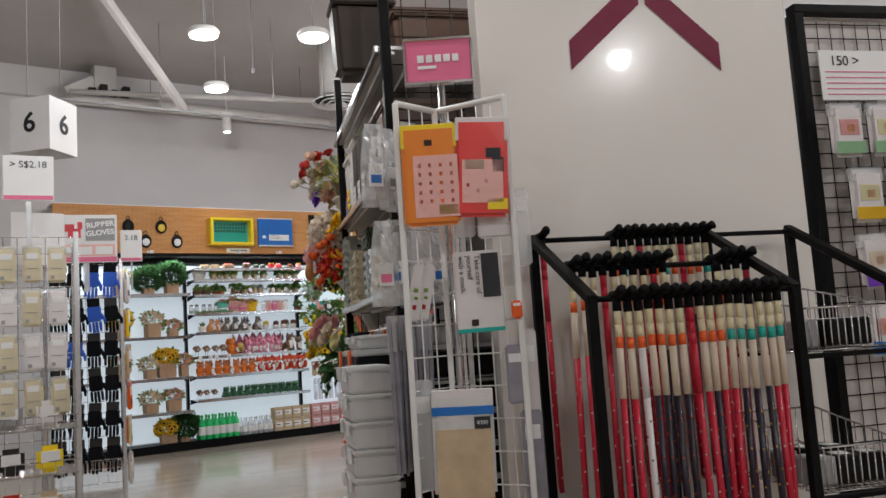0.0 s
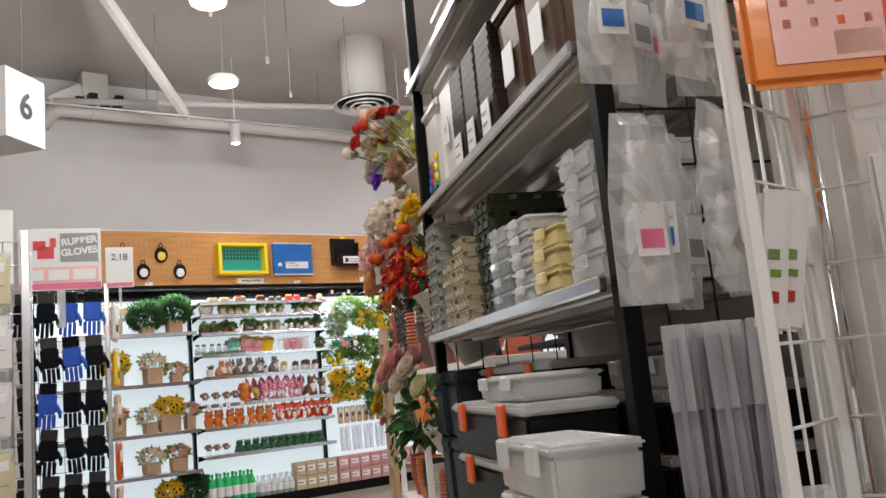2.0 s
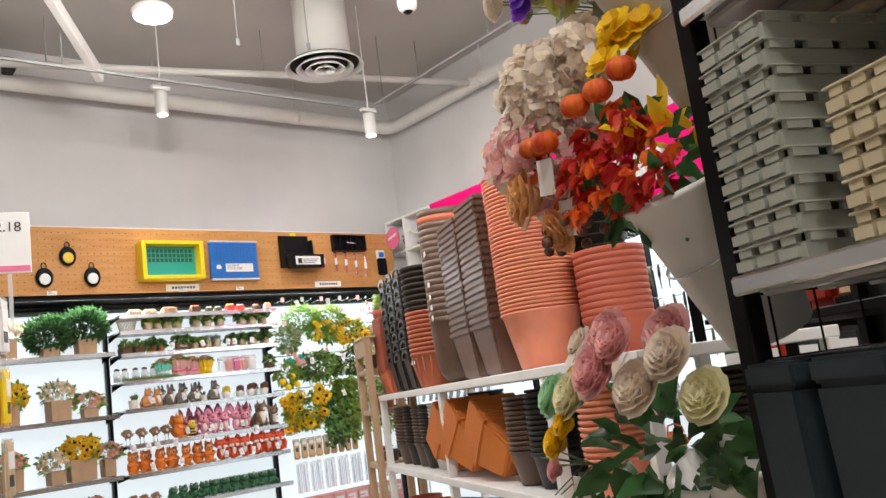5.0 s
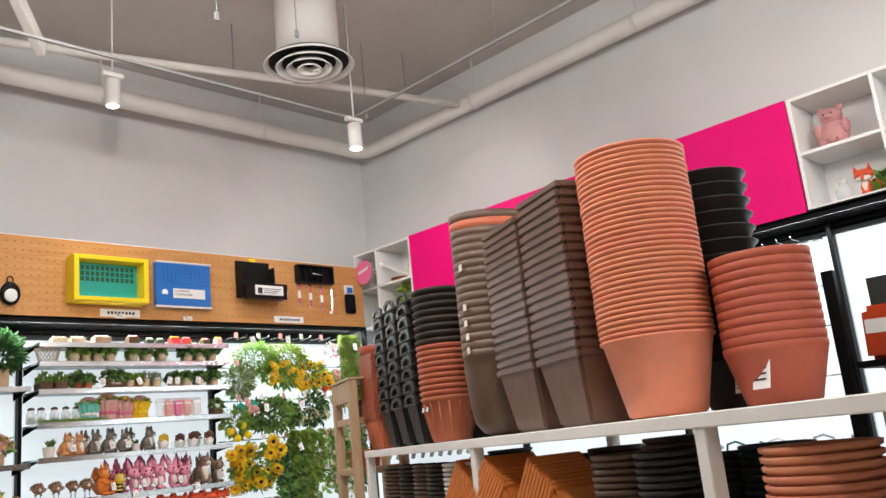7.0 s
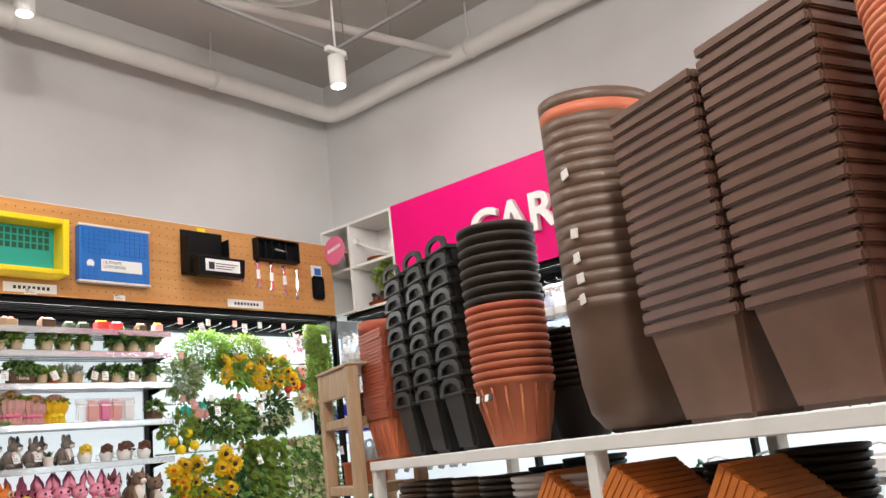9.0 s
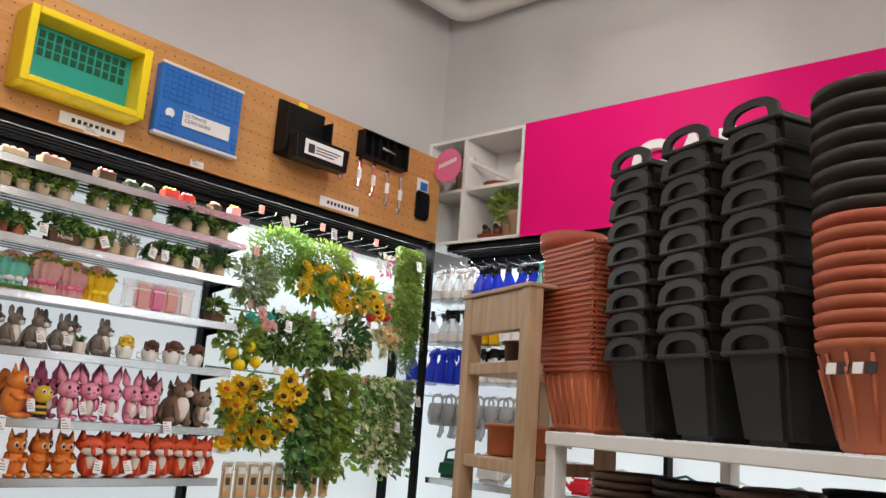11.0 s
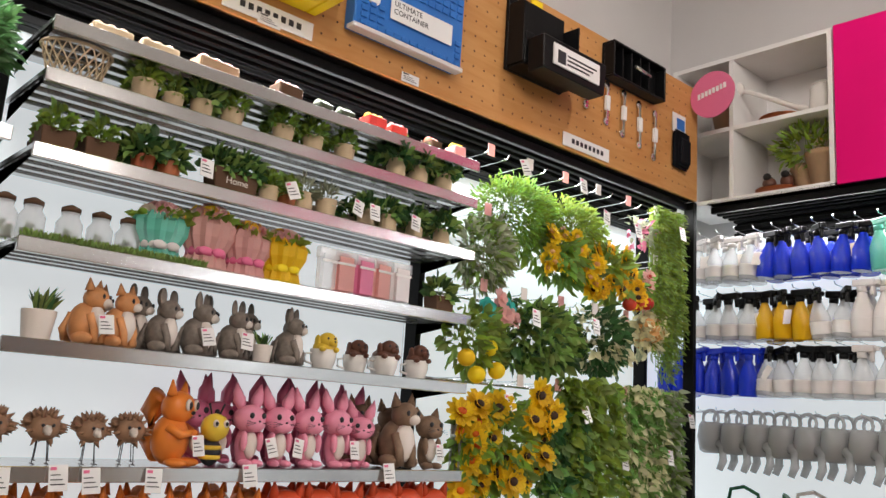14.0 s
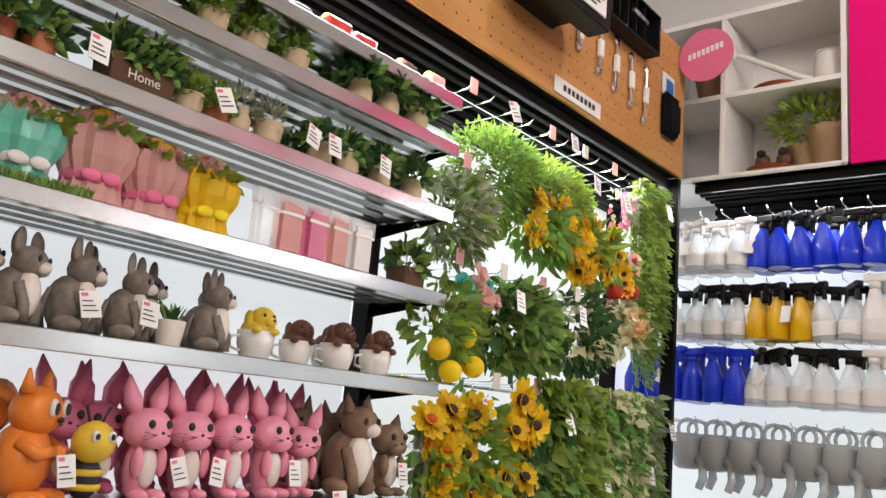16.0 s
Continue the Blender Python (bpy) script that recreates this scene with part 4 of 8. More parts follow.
def low_bunch(sp):
    for p, r, mi in (((0.02, -0.16, 0.13), 0.05, 1), ((0.07, -0.13, 0.10), 0.05, 5), ((-0.05, -0.16, 0.10), 0.045, 2), ((0.09, -0.08, 0.17), 0.05, 1),
                     ((-0.03, -0.1, 0.17), 0.05, 1), ((-0.13, -0.14, 0.10), 0.045, 3), ((-0.17, -0.11, 0.09), 0.035, 3), ((-0.10, -0.17, 0.03), 0.035, 4),
                     ((-0.18, -0.07, 0.13), 0.025, 4), ((-0.17, -0.14, -0.02), 0.025, 1), ((0.01, -0.12, 0.19), 0.04, 1), ((-0.11, -0.09, 0.18), 0.035, 5), ((0.13, -0.12, 0.14), 0.045, 5), ((0.06, -0.15, 0.17), 0.04, 1), ((0.15, -0.09, 0.08), 0.045, 2), ((-0.07, -0.17, 0.06), 0.03, 4)):
        rose(sp, (p[0] * 1.15 + 0.035, p[1] - 0.02, p[2] + 0.01), (p[0] * 1.5, -1, 0.35 + p[2]), r * 1.0, mi)
    for i in range(12):
        sp.bloom((-0.10 + jit(0.05), -0.1 + jit(0.05), 0.17 + jit(0.03)), (jit(0.7), -0.7, 0.6), 0.022, 5, 5, None, 0.2)
    leafball(sp, (0.02, -0.05, 0.01), (0.16, 0.09, 0.08), 100, 0.07, 0.04, 0, -0.2)
    for i in range(8):
        a = (-0.1 + jit(0.05), -0.14, -0.0)
        sp.stem(a, (a[0] - 0.08 - abs(jit(0.04)), a[1] - 0.02, a[2] - 0.02 + jit(0.05)), 0.0015, 0)
    for i in range(20):
        z = -0.03 - i * 0.006
        sp.leaf((-0.10 + jit(0.02), -0.13 + jit(0.02), z), (jit(1), -0.3, -0.8), 0.035, 0.018, 0)


bunch("artificial_bouquet", "pastel pink and cream artificial roses with dark leaves", 0.27, 0.08, 0.93, low_bunch,
      ("leaf_d", "petal_p", "petal_c", "petal_m", "petal_y", "petal_w"))

for (s, n, z) in ((0.30, -0.09, 1.40), (0.38, -0.07, 0.88), (0.30, -0.06, 1.33)):
    t = bmesh.new()
    rbox(t, -0.018, 0.018, -0.001, 0.001, -0.03, 0.03, 0.0005)
    solid("hang_tag", t, "paper", "small paper price tag on flowers", "tag", END @ pose(-s, n, z, 5, 8, 15), "flower tags")


# ---- white wire stand with hanging packets ----
def grid_panel(ob, p, q, z0, z1, nx, step, name="grid"):
    p, q = Vector(p), Vector(q)
    for a in (p, q):
        t = bmesh.new()
        rbox(t, a.x - 0.0085, a.x + 0.0085, a.y - 0.0085, a.y + 0.0085, z0, z1, 0.003)
        part("post", t, "white_paint", ob)
    t = bmesh.new()
    for k in range(1, nx):
        c = p.lerp(q, k / nx)
        tube(t, [(c.x, c.y, z0), (c.x, c.y, z1)], 0.0022, 5)
    z = z0 + 0.02
    while z < z1:
        tube(t, [(p.x, p.y, z), (q.x, q.y, z)], 0.0022, 5)
        z += step
    part(name, t, "white_paint", ob, "white wire grid")
    t = bmesh.new()
    tube(t, [(p.x, p.y, z1), (q.x, q.y, z1)], 0.009, 6)
    part("top_rail", t, "white_paint", ob)


# stand frame: x to the right as seen on entering, y away
SF = pose(1.325, 2.225, 0.185, 0, 0, -34.2) @ Matrix.Scale(0.92, 4)
def wire_stand():
    ob = thing("wire_stand", "white wire grid display stand with pole sign", "stand", SF)
    grid_panel(ob, (-0.155, 0.0), (-0.045, 0.11), 0.10, 1.56, 3, 0.09)
    grid_panel(ob, (-0.045, 0.115), (0.155, 0.0), 0.10, 1.56, 5, 0.09)
    grid_panel(ob, (-0.045, 0.13), (0.02, 0.32), 0.10, 1.56, 4, 0.09)
    t = bmesh.new()
    lathe(t, [(0.012, 0.0), (0.012, 1.94)], 12, (-0.02, 0.13, -0.24))
    lathe(t, [(0.17, 0.0), (0.17, 0.02), (0.03, 0.05)], 20, (-0.02, 0.13, -0.241))
    part("pole", t, "chrome", ob, "chrome pole")
    t = bmesh.new()
    rbox(t, -0.12, 0.075, 0.095, 0.115, 1.645, 1.775, 0.003)
    sg = part("sign_plate", t, "pinkcard", ob, "crimson sign plate in a chrome frame")
    t = bmesh.new()
    for b in ((-0.125, 0.08, 1.772, 1.78), (-0.125, 0.08, 1.64, 1.648), (-0.127, -0.12, 1.648, 1.772), (0.074, 0.082, 1.648, 1.772)):
        rbox(t, b[0], b[1], 0.09, 0.12, b[2], b[3], 0.001)
    part("frame", t, "chrome", sg)
    t = bmesh.new()
    for k in range(5):
        rbox(t, -0.085 + k * 0.026, -0.066 + k * 0.026, 0.0925, 0.0945, 1.705, 1.728, 0.001)
    rbox(t, -0.085, -0.03, 0.0925, 0.0945, 1.685, 1.695, 0.001)
    part("mark", t, "price", sg)


wire_stand()


def packet(name, label, m, w, h, key, d=0.012, extra=(), head=None, group="hanging packets"):
    """A hanging packet: pillow body, header and printed bars."""
    ob = thing(name, label, "packet", m, group)
    t = bmesh.new()
    rbox(t, -w / 2, w / 2, -d, 0, -h, 0, d * 0.45, seg=2)
    part("pouch", t, key, ob)
    if head:
        t = bmesh.new()
        rbox(t, -w / 2, w / 2, -d * 0.8 - 0.002, -d * 0.2, -h * 0.22, 0.006, 0.002)
        part("header", t, head, ob)
    for (x0, x1, z0, z1, k) in extra:
        t = bmesh.new()
        rbox(t, x0 * w, x1 * w, -d - 0.002, -d - 0.0004, z0 * h, z1 * h, 0.0004)
        part("print", t, k, ob)
    return ob


dots = tuple((-0.22 + 0.19 * (i % 4), -0.16 + 0.19 * (i % 4), -0.42 - 0.09 * (i // 4), -0.38 - 0.09 * (i // 4), "orange") for i in range(20))
packet("bag_packet", "orange bag packet with yellow header", SF @ pose(-0.068, -0.012, 1.48, 0, 0, 0), 0.155, 0.28, "orangebag", 0.02,
       ((-0.3, 0.5, -0.92, -0.3, "pinkprint"),) + dots + ((0.12, 0.46, -0.9, -0.8, "yellow"), (-0.08, 0.06, -0.2, -0.14, "seed")), "yellow")
packet("bag_packet", "red bag packet with pale spotted print", SF @ pose(0.083, -0.015, 1.49, 0, 3, 0), 0.145, 0.275, "redbag", 0.02,
       ((-0.38, 0.4, -0.86, -0.42, "pinkprint"), (0.08, 0.36, -0.4, -0.3, "ink"), (0.2, 0.42, -0.55, -0.4, "ink"), (-0.32, 0.05, -0.52, -0.42, "petal_w"),
        (-0.3, -0.24, -0.7, -0.66, "red"), (-0.1, -0.04, -0.76, -0.72, "red"), (0.05, 0.11, -0.66, -0.62, "red"), (0.1, 0.48, -0.93, -0.82, "yellow")), "milk")
mk = packet("mask_packet", "white mask packet with black handwriting and teal edge", SF @ pose(0.042, 0.0, 1.125, 0, -1, 0), 0.13, 0.225, "milk", 0.010,
            ((0.1, 0.47, -0.58, -0.04, "ink"), (-0.5, 0.5, -1.0, -0.95, "teal"), (-0.2, -0.05, -0.92, -0.84, "seed")))
for i, line in enumerate(("Take care of", "yourself", "with a mask.")):
    words("writing", line, 0.021, "ink", pose(0.002 - i * 0.022, -0.0125, -0.012, 90, 90, 0), mk, 0.0003, "LEFT")
pk = packet("bag_packet", "beige packet with blue band and black price sticker", SF @ pose(-0.022, -0.02, 0.745, 0, 1, 0), 0.165, 0.28, "frost", 0.03,
            ((-0.5, 0.5, -0.22, -0.14, "blue"), (-0.45, 0.45, -1.0, -0.35, "kraft_l"), (0.18, 0.44, -0.36, -0.24, "ink")), "milk")
words("writing", "¥300", 0.014, "price", pose(0.051, -0.034, -0.083, 90, 0, 0), pk, 0.0003)
for i, (x, y, z, w, h, key, tl) in enumerate((
        (-0.115, 0.03, 1.10, 0.035, 0.16, "milk", 10), (-0.085, 0.05, 1.10, 0.035, 0.16, "milk", 12), (0.105, 0.02, 1.27, 0.10, 0.11, "milk", 0),
        (0.02, 0.05, 1.27, 0.06, 0.10, "film", 0), (0.13, 0.01, 0.86, 0.05, 0.16, "greybag", 0), (0.17, 0.03, 0.90, 0.05, 0.3, "milk", 0),
        (0.145, -0.01, 0.98, 0.03, 0.05, "orange", 0), (0.18, 0.05, 1.30, 0.05, 0.22, "film", 0), (-0.13, 0.03, 0.78, 0.06, 0.3, "film", 0),
        (0.165, 0.02, 0.68, 0.06, 0.26, "greybag", 0))):
    packet("small_packet", "small clear packet hung on a wire hook", SF @ pose(x, y, z, 0, tl, 0), w, h, key, 0.012,
           ((-0.2, 0.15, -0.5, -0.43, "leaf"), (-0.1, 0.2, -0.62, -0.57, "leaf_b"), (-0.15, 0.15, -0.8, -0.72, "petal_r")) if i < 2 else ((-0.35, 0.35, -0.3, -0.15, "price"),))
# clear bagged utensils hung between stand and gondola
def crumpled_bag(w, h, d):
    """Puffed film bag hung from its top, with creased faces."""
    t = bmesh.new()
    nu, nv = 7, 13
    for side in (-1, 1):
        g = []
        for j in range(nv):
            v = j / (nv - 1)
            row = []
            for i in range(nu):
                u = i / (nu - 1)
                puff = math.sin(math.pi * u) ** 0.6 * math.sin(math.pi * min(1, v * 1.02)) ** 0.5
                edge = i in (0, nu - 1) or j in (0, nv - 1)
                y = side * (d / 2 * puff + (0 if edge else jit(d * 0.20)))
                wide = w * (0.62 + 0.38 * min(1, v * 2.2))
                row.append(t.verts.new(((u - 0.5) * wide + (0 if edge else jit(w * 0.03)), y, -v * h)))
            g.append(row)
        for j in range(nv - 1):
            for i in range(nu - 1):
                t.faces.new((g[j][i], g[j][i + 1], g[j + 1][i + 1], g[j + 1][i]))
    bmesh.ops.remove_doubles(t, verts=t.verts, dist=0.0004)
    return to_mesh("pouch", t, "film")


BAGS = [crumpled_bag(0.085, 0.26, 0.05) for k in range(3)]
for i in range(10):
    r, c = divmod(i, 5)
    ob = thing("utensil_packet", "crumpled clear bag with a white kitchen utensil", "packet",
               SF @ pose(-0.235 + 0.036 * c + 0.012 * r, 0.20 + 0.045 * (c % 3), (1.55, 1.26)[r] + jit(0.01), 0, jit(4), 20 + jit(30)), "utensil packets")
    part("pouch", BAGS[i % 3], None, ob)
    t = bmesh.new()
    tube(t, [(0, 0, -0.04), (0.002, 0, -0.13)], 0.007, 8)
    ell(t, (0.002, 0, -0.18), (0.026, 0.010, 0.055), 0)
    part("utensil", t, "milk", ob, "white plastic utensil")
    t = bmesh.new()
    rbox(t, -0.022, 0.022, -0.0285, -0.0275, -0.20, -0.13, 0.0004)
    tk = part("card", t, "price", ob)
    t = bmesh.new()
    rbox(t, -0.016, 0.016, -0.0295, -0.0287, -0.19, -0.165, 0)
    part("print", t, ("blue", "greyp", "pinkcard")[i % 3], tk)
for i in range(7):
    packet("hanger_packet", "lilac grey film-wrapped hanger set", SF @ pose(-0.205 + 0.017 * i, 0.17 + 0.02 * (i % 3), 0.96, 0, jit(2), jit(30)), 0.03, 0.46, "greybag", 0.025,
           (), "film", "hanger packets")


# ---- cane rack ----
def cane_rack():
    ob = thing("cane_rack", "black steel stepped rack holding walking canes", "rack", AF)
    back, front = -0.08, -0.50
    zb, zf = 1.13, 0.925
    q = math.degrees(math.atan2(zb - zf, back - front))
    L = math.hypot(zb - zf, back - front)
    for x in (0.075, 0.655, 0.955):
        for y, z in ((back, zb), (front, zf)):
            t = bmesh.new()
            rbox(t, x - 0.013, x + 0.013, y - 0.013, y + 0.013, -0.241, z, 0.002)
            part("post", t, "black", ob)
        t = bmesh.new()
        rbox(t, x - 0.014, x + 0.014, -0.012, L + 0.012, -0.012, 0.012, 0.002, m=pose(0, front, zf, q, 0, 0))
        part("side_rail", t, "black", ob)
    for y, z in ((back, zb), (-0.29, 1.02), (front, zf)):
        t = bmesh.new()
        tube(t, [(0.075, y, z - 0.004), (0.655, y, z - 0.004)], 0.008, 8)
        part("cross_rail", t, "black", ob)
    for y, z in ((back, zb), (front, 0.745), (back, 0.745), (front, 0.375), (back, 0.375)):
        t = bmesh.new()
        rbox(t, 0.668, 0.942, y - 0.008, y + 0.008, z - 0.014, z, 0.002)
        part("cross_rail", t, "black", ob)
    t = bmesh.new()
    rbox(t, 0.075, 0.655, front, back, 0.16, 0.18, 0.002)
    part("tray", t, "black", ob)


cane_rack()


def cane_mesh(cols):
    """Cane along z with rubber grip at the top."""
    t = bmesh.new()
    z = -0.02
    for L, mi in ((0.045, 3), (0.03, 3), (0.028, 1), (0.125, 0)):
        lathe(t, [(0.0095, 0), (0.0095, L)], 10, (0, 0, z - L), mi)
        z -= L
    lathe(t, [(0.009, 0), (0.009, 0.50 - 0.0)], 10, (0, 0, z - 0.50), 2)
    for k in range(26):
        a, zz = k * 2.4, z - 0.02 - k * 0.019
        ell(t, (0.0085 * math.cos(a), 0.0085 * math.sin(a), zz), (0.003, 0.003, 0.003), 4, None, 5, 4)
    tube(t, [(0, -0.055, 0.012), (0, -0.045, 0.022), (0, -0.02, 0.014), (0, 0.0, 0.008), (0, 0.03, 0.012), (0, 0.05, 0.006)], [0.007, 0.013, 0.012, 0.013, 0.011, 0.008], 8, 5)
    lathe(t, [(0.012, -0.03), (0.011, 0.008)], 8, mi=5)
    return to_mesh("walking_cane", t, *cols)


CANES = [cane_mesh(c) for c in (("petal_w", "orange", "redstick", "ivory", "petal_w", "rubber"), ("petal_w", "teal", "redstick", "ivory", "petal_w", "rubber"),
                                ("petal_w", "orange", "navy", "ivory", "petal_o", "rubber"), ("redstick", "redstick", "redstick", "redstick", "petal_w", "rubber"),
                                ("petal_w", "teal", "navy", "ivory", "petal_y", "rubber"), ("milk", "orange", "milk", "ivory", "navy", "rubber"))]
CLAB = ("red dotted walking cane with ivory top", "red dotted walking cane with ivory and teal top", "navy flowered walking cane with ivory top",
        "red dotted walking cane", "navy dotted walking cane with teal band", "white patterned walking cane")
pat = (0, 0, 5, 2, 2, 2, 2, 3, 0, 2, 0, 1, 4, 4, 4, 1, 1)
for i in range(17):
    k = pat[i]
    put(CANES[k], "walking_cane", CLAB[k], "cane", AF @ pose(0.136 + i * 0.0283, -0.518, 0.918 + jit(0.003), jit(1.2), jit(0.8), jit(8)), "walking canes")
for i in range(14):
    k = (0, 0, 1, 3, 2)[i % 5]
    put(CANES[k], "walking_cane", CLAB[k], "cane", AF @ pose(0.105 + i * 0.0305 + (0.14 if i > 9 else 0), -0.305, 1.022 + jit(0.003), jit(1.2), jit(0.8), jit(8)), "walking canes")
for i in range(12):
    k = (0, 1, 0, 3, 2)[i % 5]
    put(CANES[k], "walking_cane", CLAB[k], "cane", AF @ pose(0.332 + i * 0.028, -0.095, 1.125 + jit(0.003), jit(1.2), jit(0.8), jit(8)), "walking canes")
put(CANES[3], "walking_cane", CLAB[3], "cane", AF @ pose(0.098, -0.10, 1.128), "walking canes")


def wire_basket(x, y, z):
    ob = thing("wire_basket", "chrome wire basket with packaged goods", "basket", AF @ pose(x, y, z, 0, 0, 0), "wire baskets")
    w, d, h = 0.262, 0.36, 0.115
    t = bmesh.new()
    for zz in (0, h):
        tube(t, [(0, 0, zz), (w, 0, zz), (w, d, zz * 1.6), (0, d, zz * 1.6)], 0.003, 5, closed=True)
    for k in range(1, 12):
        tube(t, [(w * k / 12, 0, h), (w * k / 12, 0, 0), (w * k / 12, d, 0), (w * k / 12, d, h * 1.6)], 0.0024, 4)
    for k in range(1, 10):
        tube(t, [(0, d * k / 10, h * (1 + 0.06 * k)), (0, d * k / 10, 0), (w, d * k / 10, 0), (w, d * k / 10, h * (1 + 0.06 * k))], 0.0024, 4)
    part("wire_frame", t, "chrome", ob)
    for k in range(6):
        o = thing("boxed_goods", "small black box with white label in a wire basket", "box", AF @ pose(x + 0.05 + 0.082 * (k % 3), y + 0.09 + 0.16 * (k // 3), z + 0.008, 0, 0, jit(14)), "basket goods")
        t = bmesh.new()
        rbox(t, -0.035, 0.035, -0.05, 0.05, 0, 0.075, 0.004)
        part("carton", t, "black_plastic" if k % 3 else "greyp", o)
        t = bmesh.new()
        rbox(t, -0.02, 0.02, -0.03, 0.02, 0.0755, 0.077, 0.0004)
        part("label", t, "price", o)


for z in (0.75, 0.38):
    wire_basket(0.674, -0.49, z)


def dark_rack():
    ob = thing("mesh_rack", "black steel mesh rack with hanging packets", "rack", AF @ pose(1.115, -0.02, 0))
    for x in (0.0, 0.75):
        t = bmesh.new()
        rbox(t, x, x + 0.035, 0, 0.06, -0.241, 1.9, 0.002)
        part("post", t, "black", ob)
    t = bmesh.new()
    rbox(t, 0.035, 0.75, 0.05, 0.06, 0, 1.9, 0)
    part("back_panel", t, "dark_panel", ob)
    t = bmesh.new()
    for k in range(14):
        tube(t, [(0.06 + k * 0.052, 0.04, 0), (0.06 + k * 0.052, 0.04, 1.88)], 0.0022, 4)
    for k in range(36):
        tube(t, [(0.035, 0.037, 0.05 + k * 0.052), (0.75, 0.037, 0.05 + k * 0.052)], 0.0022, 4)
    part("mesh", t, "black", ob, "black wire mesh")
    t = bmesh.new()
    rbox(t, 0.0, 0.785, 0, 0.05, 1.9, 1.93, 0.002)
    part("top_rail", t, "black", ob)
    c = thing("price_board", "white price board with pink lines", "sign", AF @ pose(1.115, -0.02, 0), "")
    t = bmesh.new()
    rbox(t, 0.07, 0.36, -0.006, 0.0, 1.58, 1.76, 0.002)
    b = part("board", t, "price", c)
    words("writing", "150 >", 0.05, "ink", pose(0.17, -0.008, 1.72, 90, 0, 0), b, 0.0004)
    for i in range(5):
        t = bmesh.new()
        rbox(t, 0.09, 0.34, -0.0085, -0.0065, 1.60 + i * 0.02, 1.603 + i * 0.02, 0)
        part("line", t, "pinkcard", b)
    for j in range(4):
        for i in range(3):
            packet("cushion_packet", "pastel packet hung on a black rack", AF @ pose(1.225 + i * 0.15 + 0.05 * (j > 0), -0.05, 1.55 - j * 0.225, 0, jit(2), 0), 0.125, 0.18, "milk", 0.035,
                   ((-0.45, 0.45, -0.95, -0.72, ("petal_m", "petal_y", "petal_v", "blue")[j]), (-0.3, 0.3, -0.6, -0.3, ("petal_p", "petal_c", "petal_w", "petal_p")[(i + j) % 4]),
                    (-0.1, 0.15, -0.55, -0.4, "petal_a")), "film", "cushion packets")


dark_rack()
# low baskets on the floor at the gondola's foot
for i, (x, y, key) in enumerate(((0.40, -0.22, "black_plastic"), (0.66, -0.22, "darkbrown"), (0.91, -0.22, "whitebin"))):
    t = bmesh.new()
    for k in range(3 if key == "whitebin" else 1):
        z = 0.0 + k * 0.05
        lathe(t, [(0.09, z), (0.095, z + 0.005), (0.115, z + 0.30), (0.12, z + 0.305), (0.112, z + 0.30), (0.09, z + 0.01)], 16, sx=1.1, sy=0.8)
    solid("floor_basket", t, key, "plastic basket on the floor by the gondola", "basket", GF @ pose(x, y, 0), "floor baskets")

# ---- flower pots on the rack ----
def pot_stack(name, label, me, s, n, z, count, pitch, group, loose=1.0):
    for i in range(count):
        put(me, name, label, "pot", RF @ pose(-s + loose * jit(0.0015), n + loose * jit(0.0015), z + i * pitch, 0, 0, loose * jit(1.0)), group)


def round_pot(r, rb, h, rim, key, seg=32, ribs=0, lip=0.007):
    t = bmesh.new()
    prof = [(rb * 0.9, 0), (rb, 0.006), (r - lip, h - rim), (r, h - rim + 0.002), (r + 0.002, h - 0.002), (r - 0.002, h), (r - 0.008, h - 0.001), (r - 0.012, h - rim - 0.01), (rb * 0.9, 0.012)]
    lathe(t, prof, seg)
    if ribs:
        for k in range(ribs):
            a = 2 * math.pi * k / ribs
            c, q = math.cos(a), math.sin(a)
            tube(t, [(rb * c * 1.01, rb * q * 1.01, 0.02), ((r - 0.008) * c * 1.01, (r - 0.008) * q * 1.01, h - rim - 0.03)], 0.004, 4)
    return to_mesh("plant_pot", t, key)


def square_pot(w, wb, h, rim, key, ribs=False):
    t = bmesh.new()
    rbox(t, -wb / 2, wb / 2, -wb / 2, wb / 2, 0, h - rim * 0.5, 0.010, top=(w - 0.012) / wb, seg=2)
    for (a0, a1, b0, b1) in ((-w / 2, w / 2, -w / 2, -w / 2 + 0.012), (-w / 2, w / 2, w / 2 - 0.012, w / 2), (-w / 2, -w / 2 + 0.012, -w / 2 + 0.012, w / 2 - 0.012), (w / 2 - 0.012, w / 2, -w / 2 + 0.012, w / 2 - 0.012)):
        rbox(t, a0, a1, b0, b1, h - rim, h, 0.004, seg=2)
    if ribs:
        for k in range(7):
            x = -wb / 2 + wb * (k + 0.5) / 7
            for sgn in (-1, 1):
                tube(t, [(x, sgn * (wb / 2 + 0.001), 0.02), (x * 1.15, sgn * (w / 2 - 0.010), h - rim - 0.02)], 0.005, 4)
                tube(t, [(sgn * (wb / 2 + 0.001), x, 0.02), (sgn * (w / 2 - 0.010), x * 1.15, h - rim - 0.02)], 0.005, 4)
    return to_mesh("plant_pot", t, key)


Z1 = 1.119
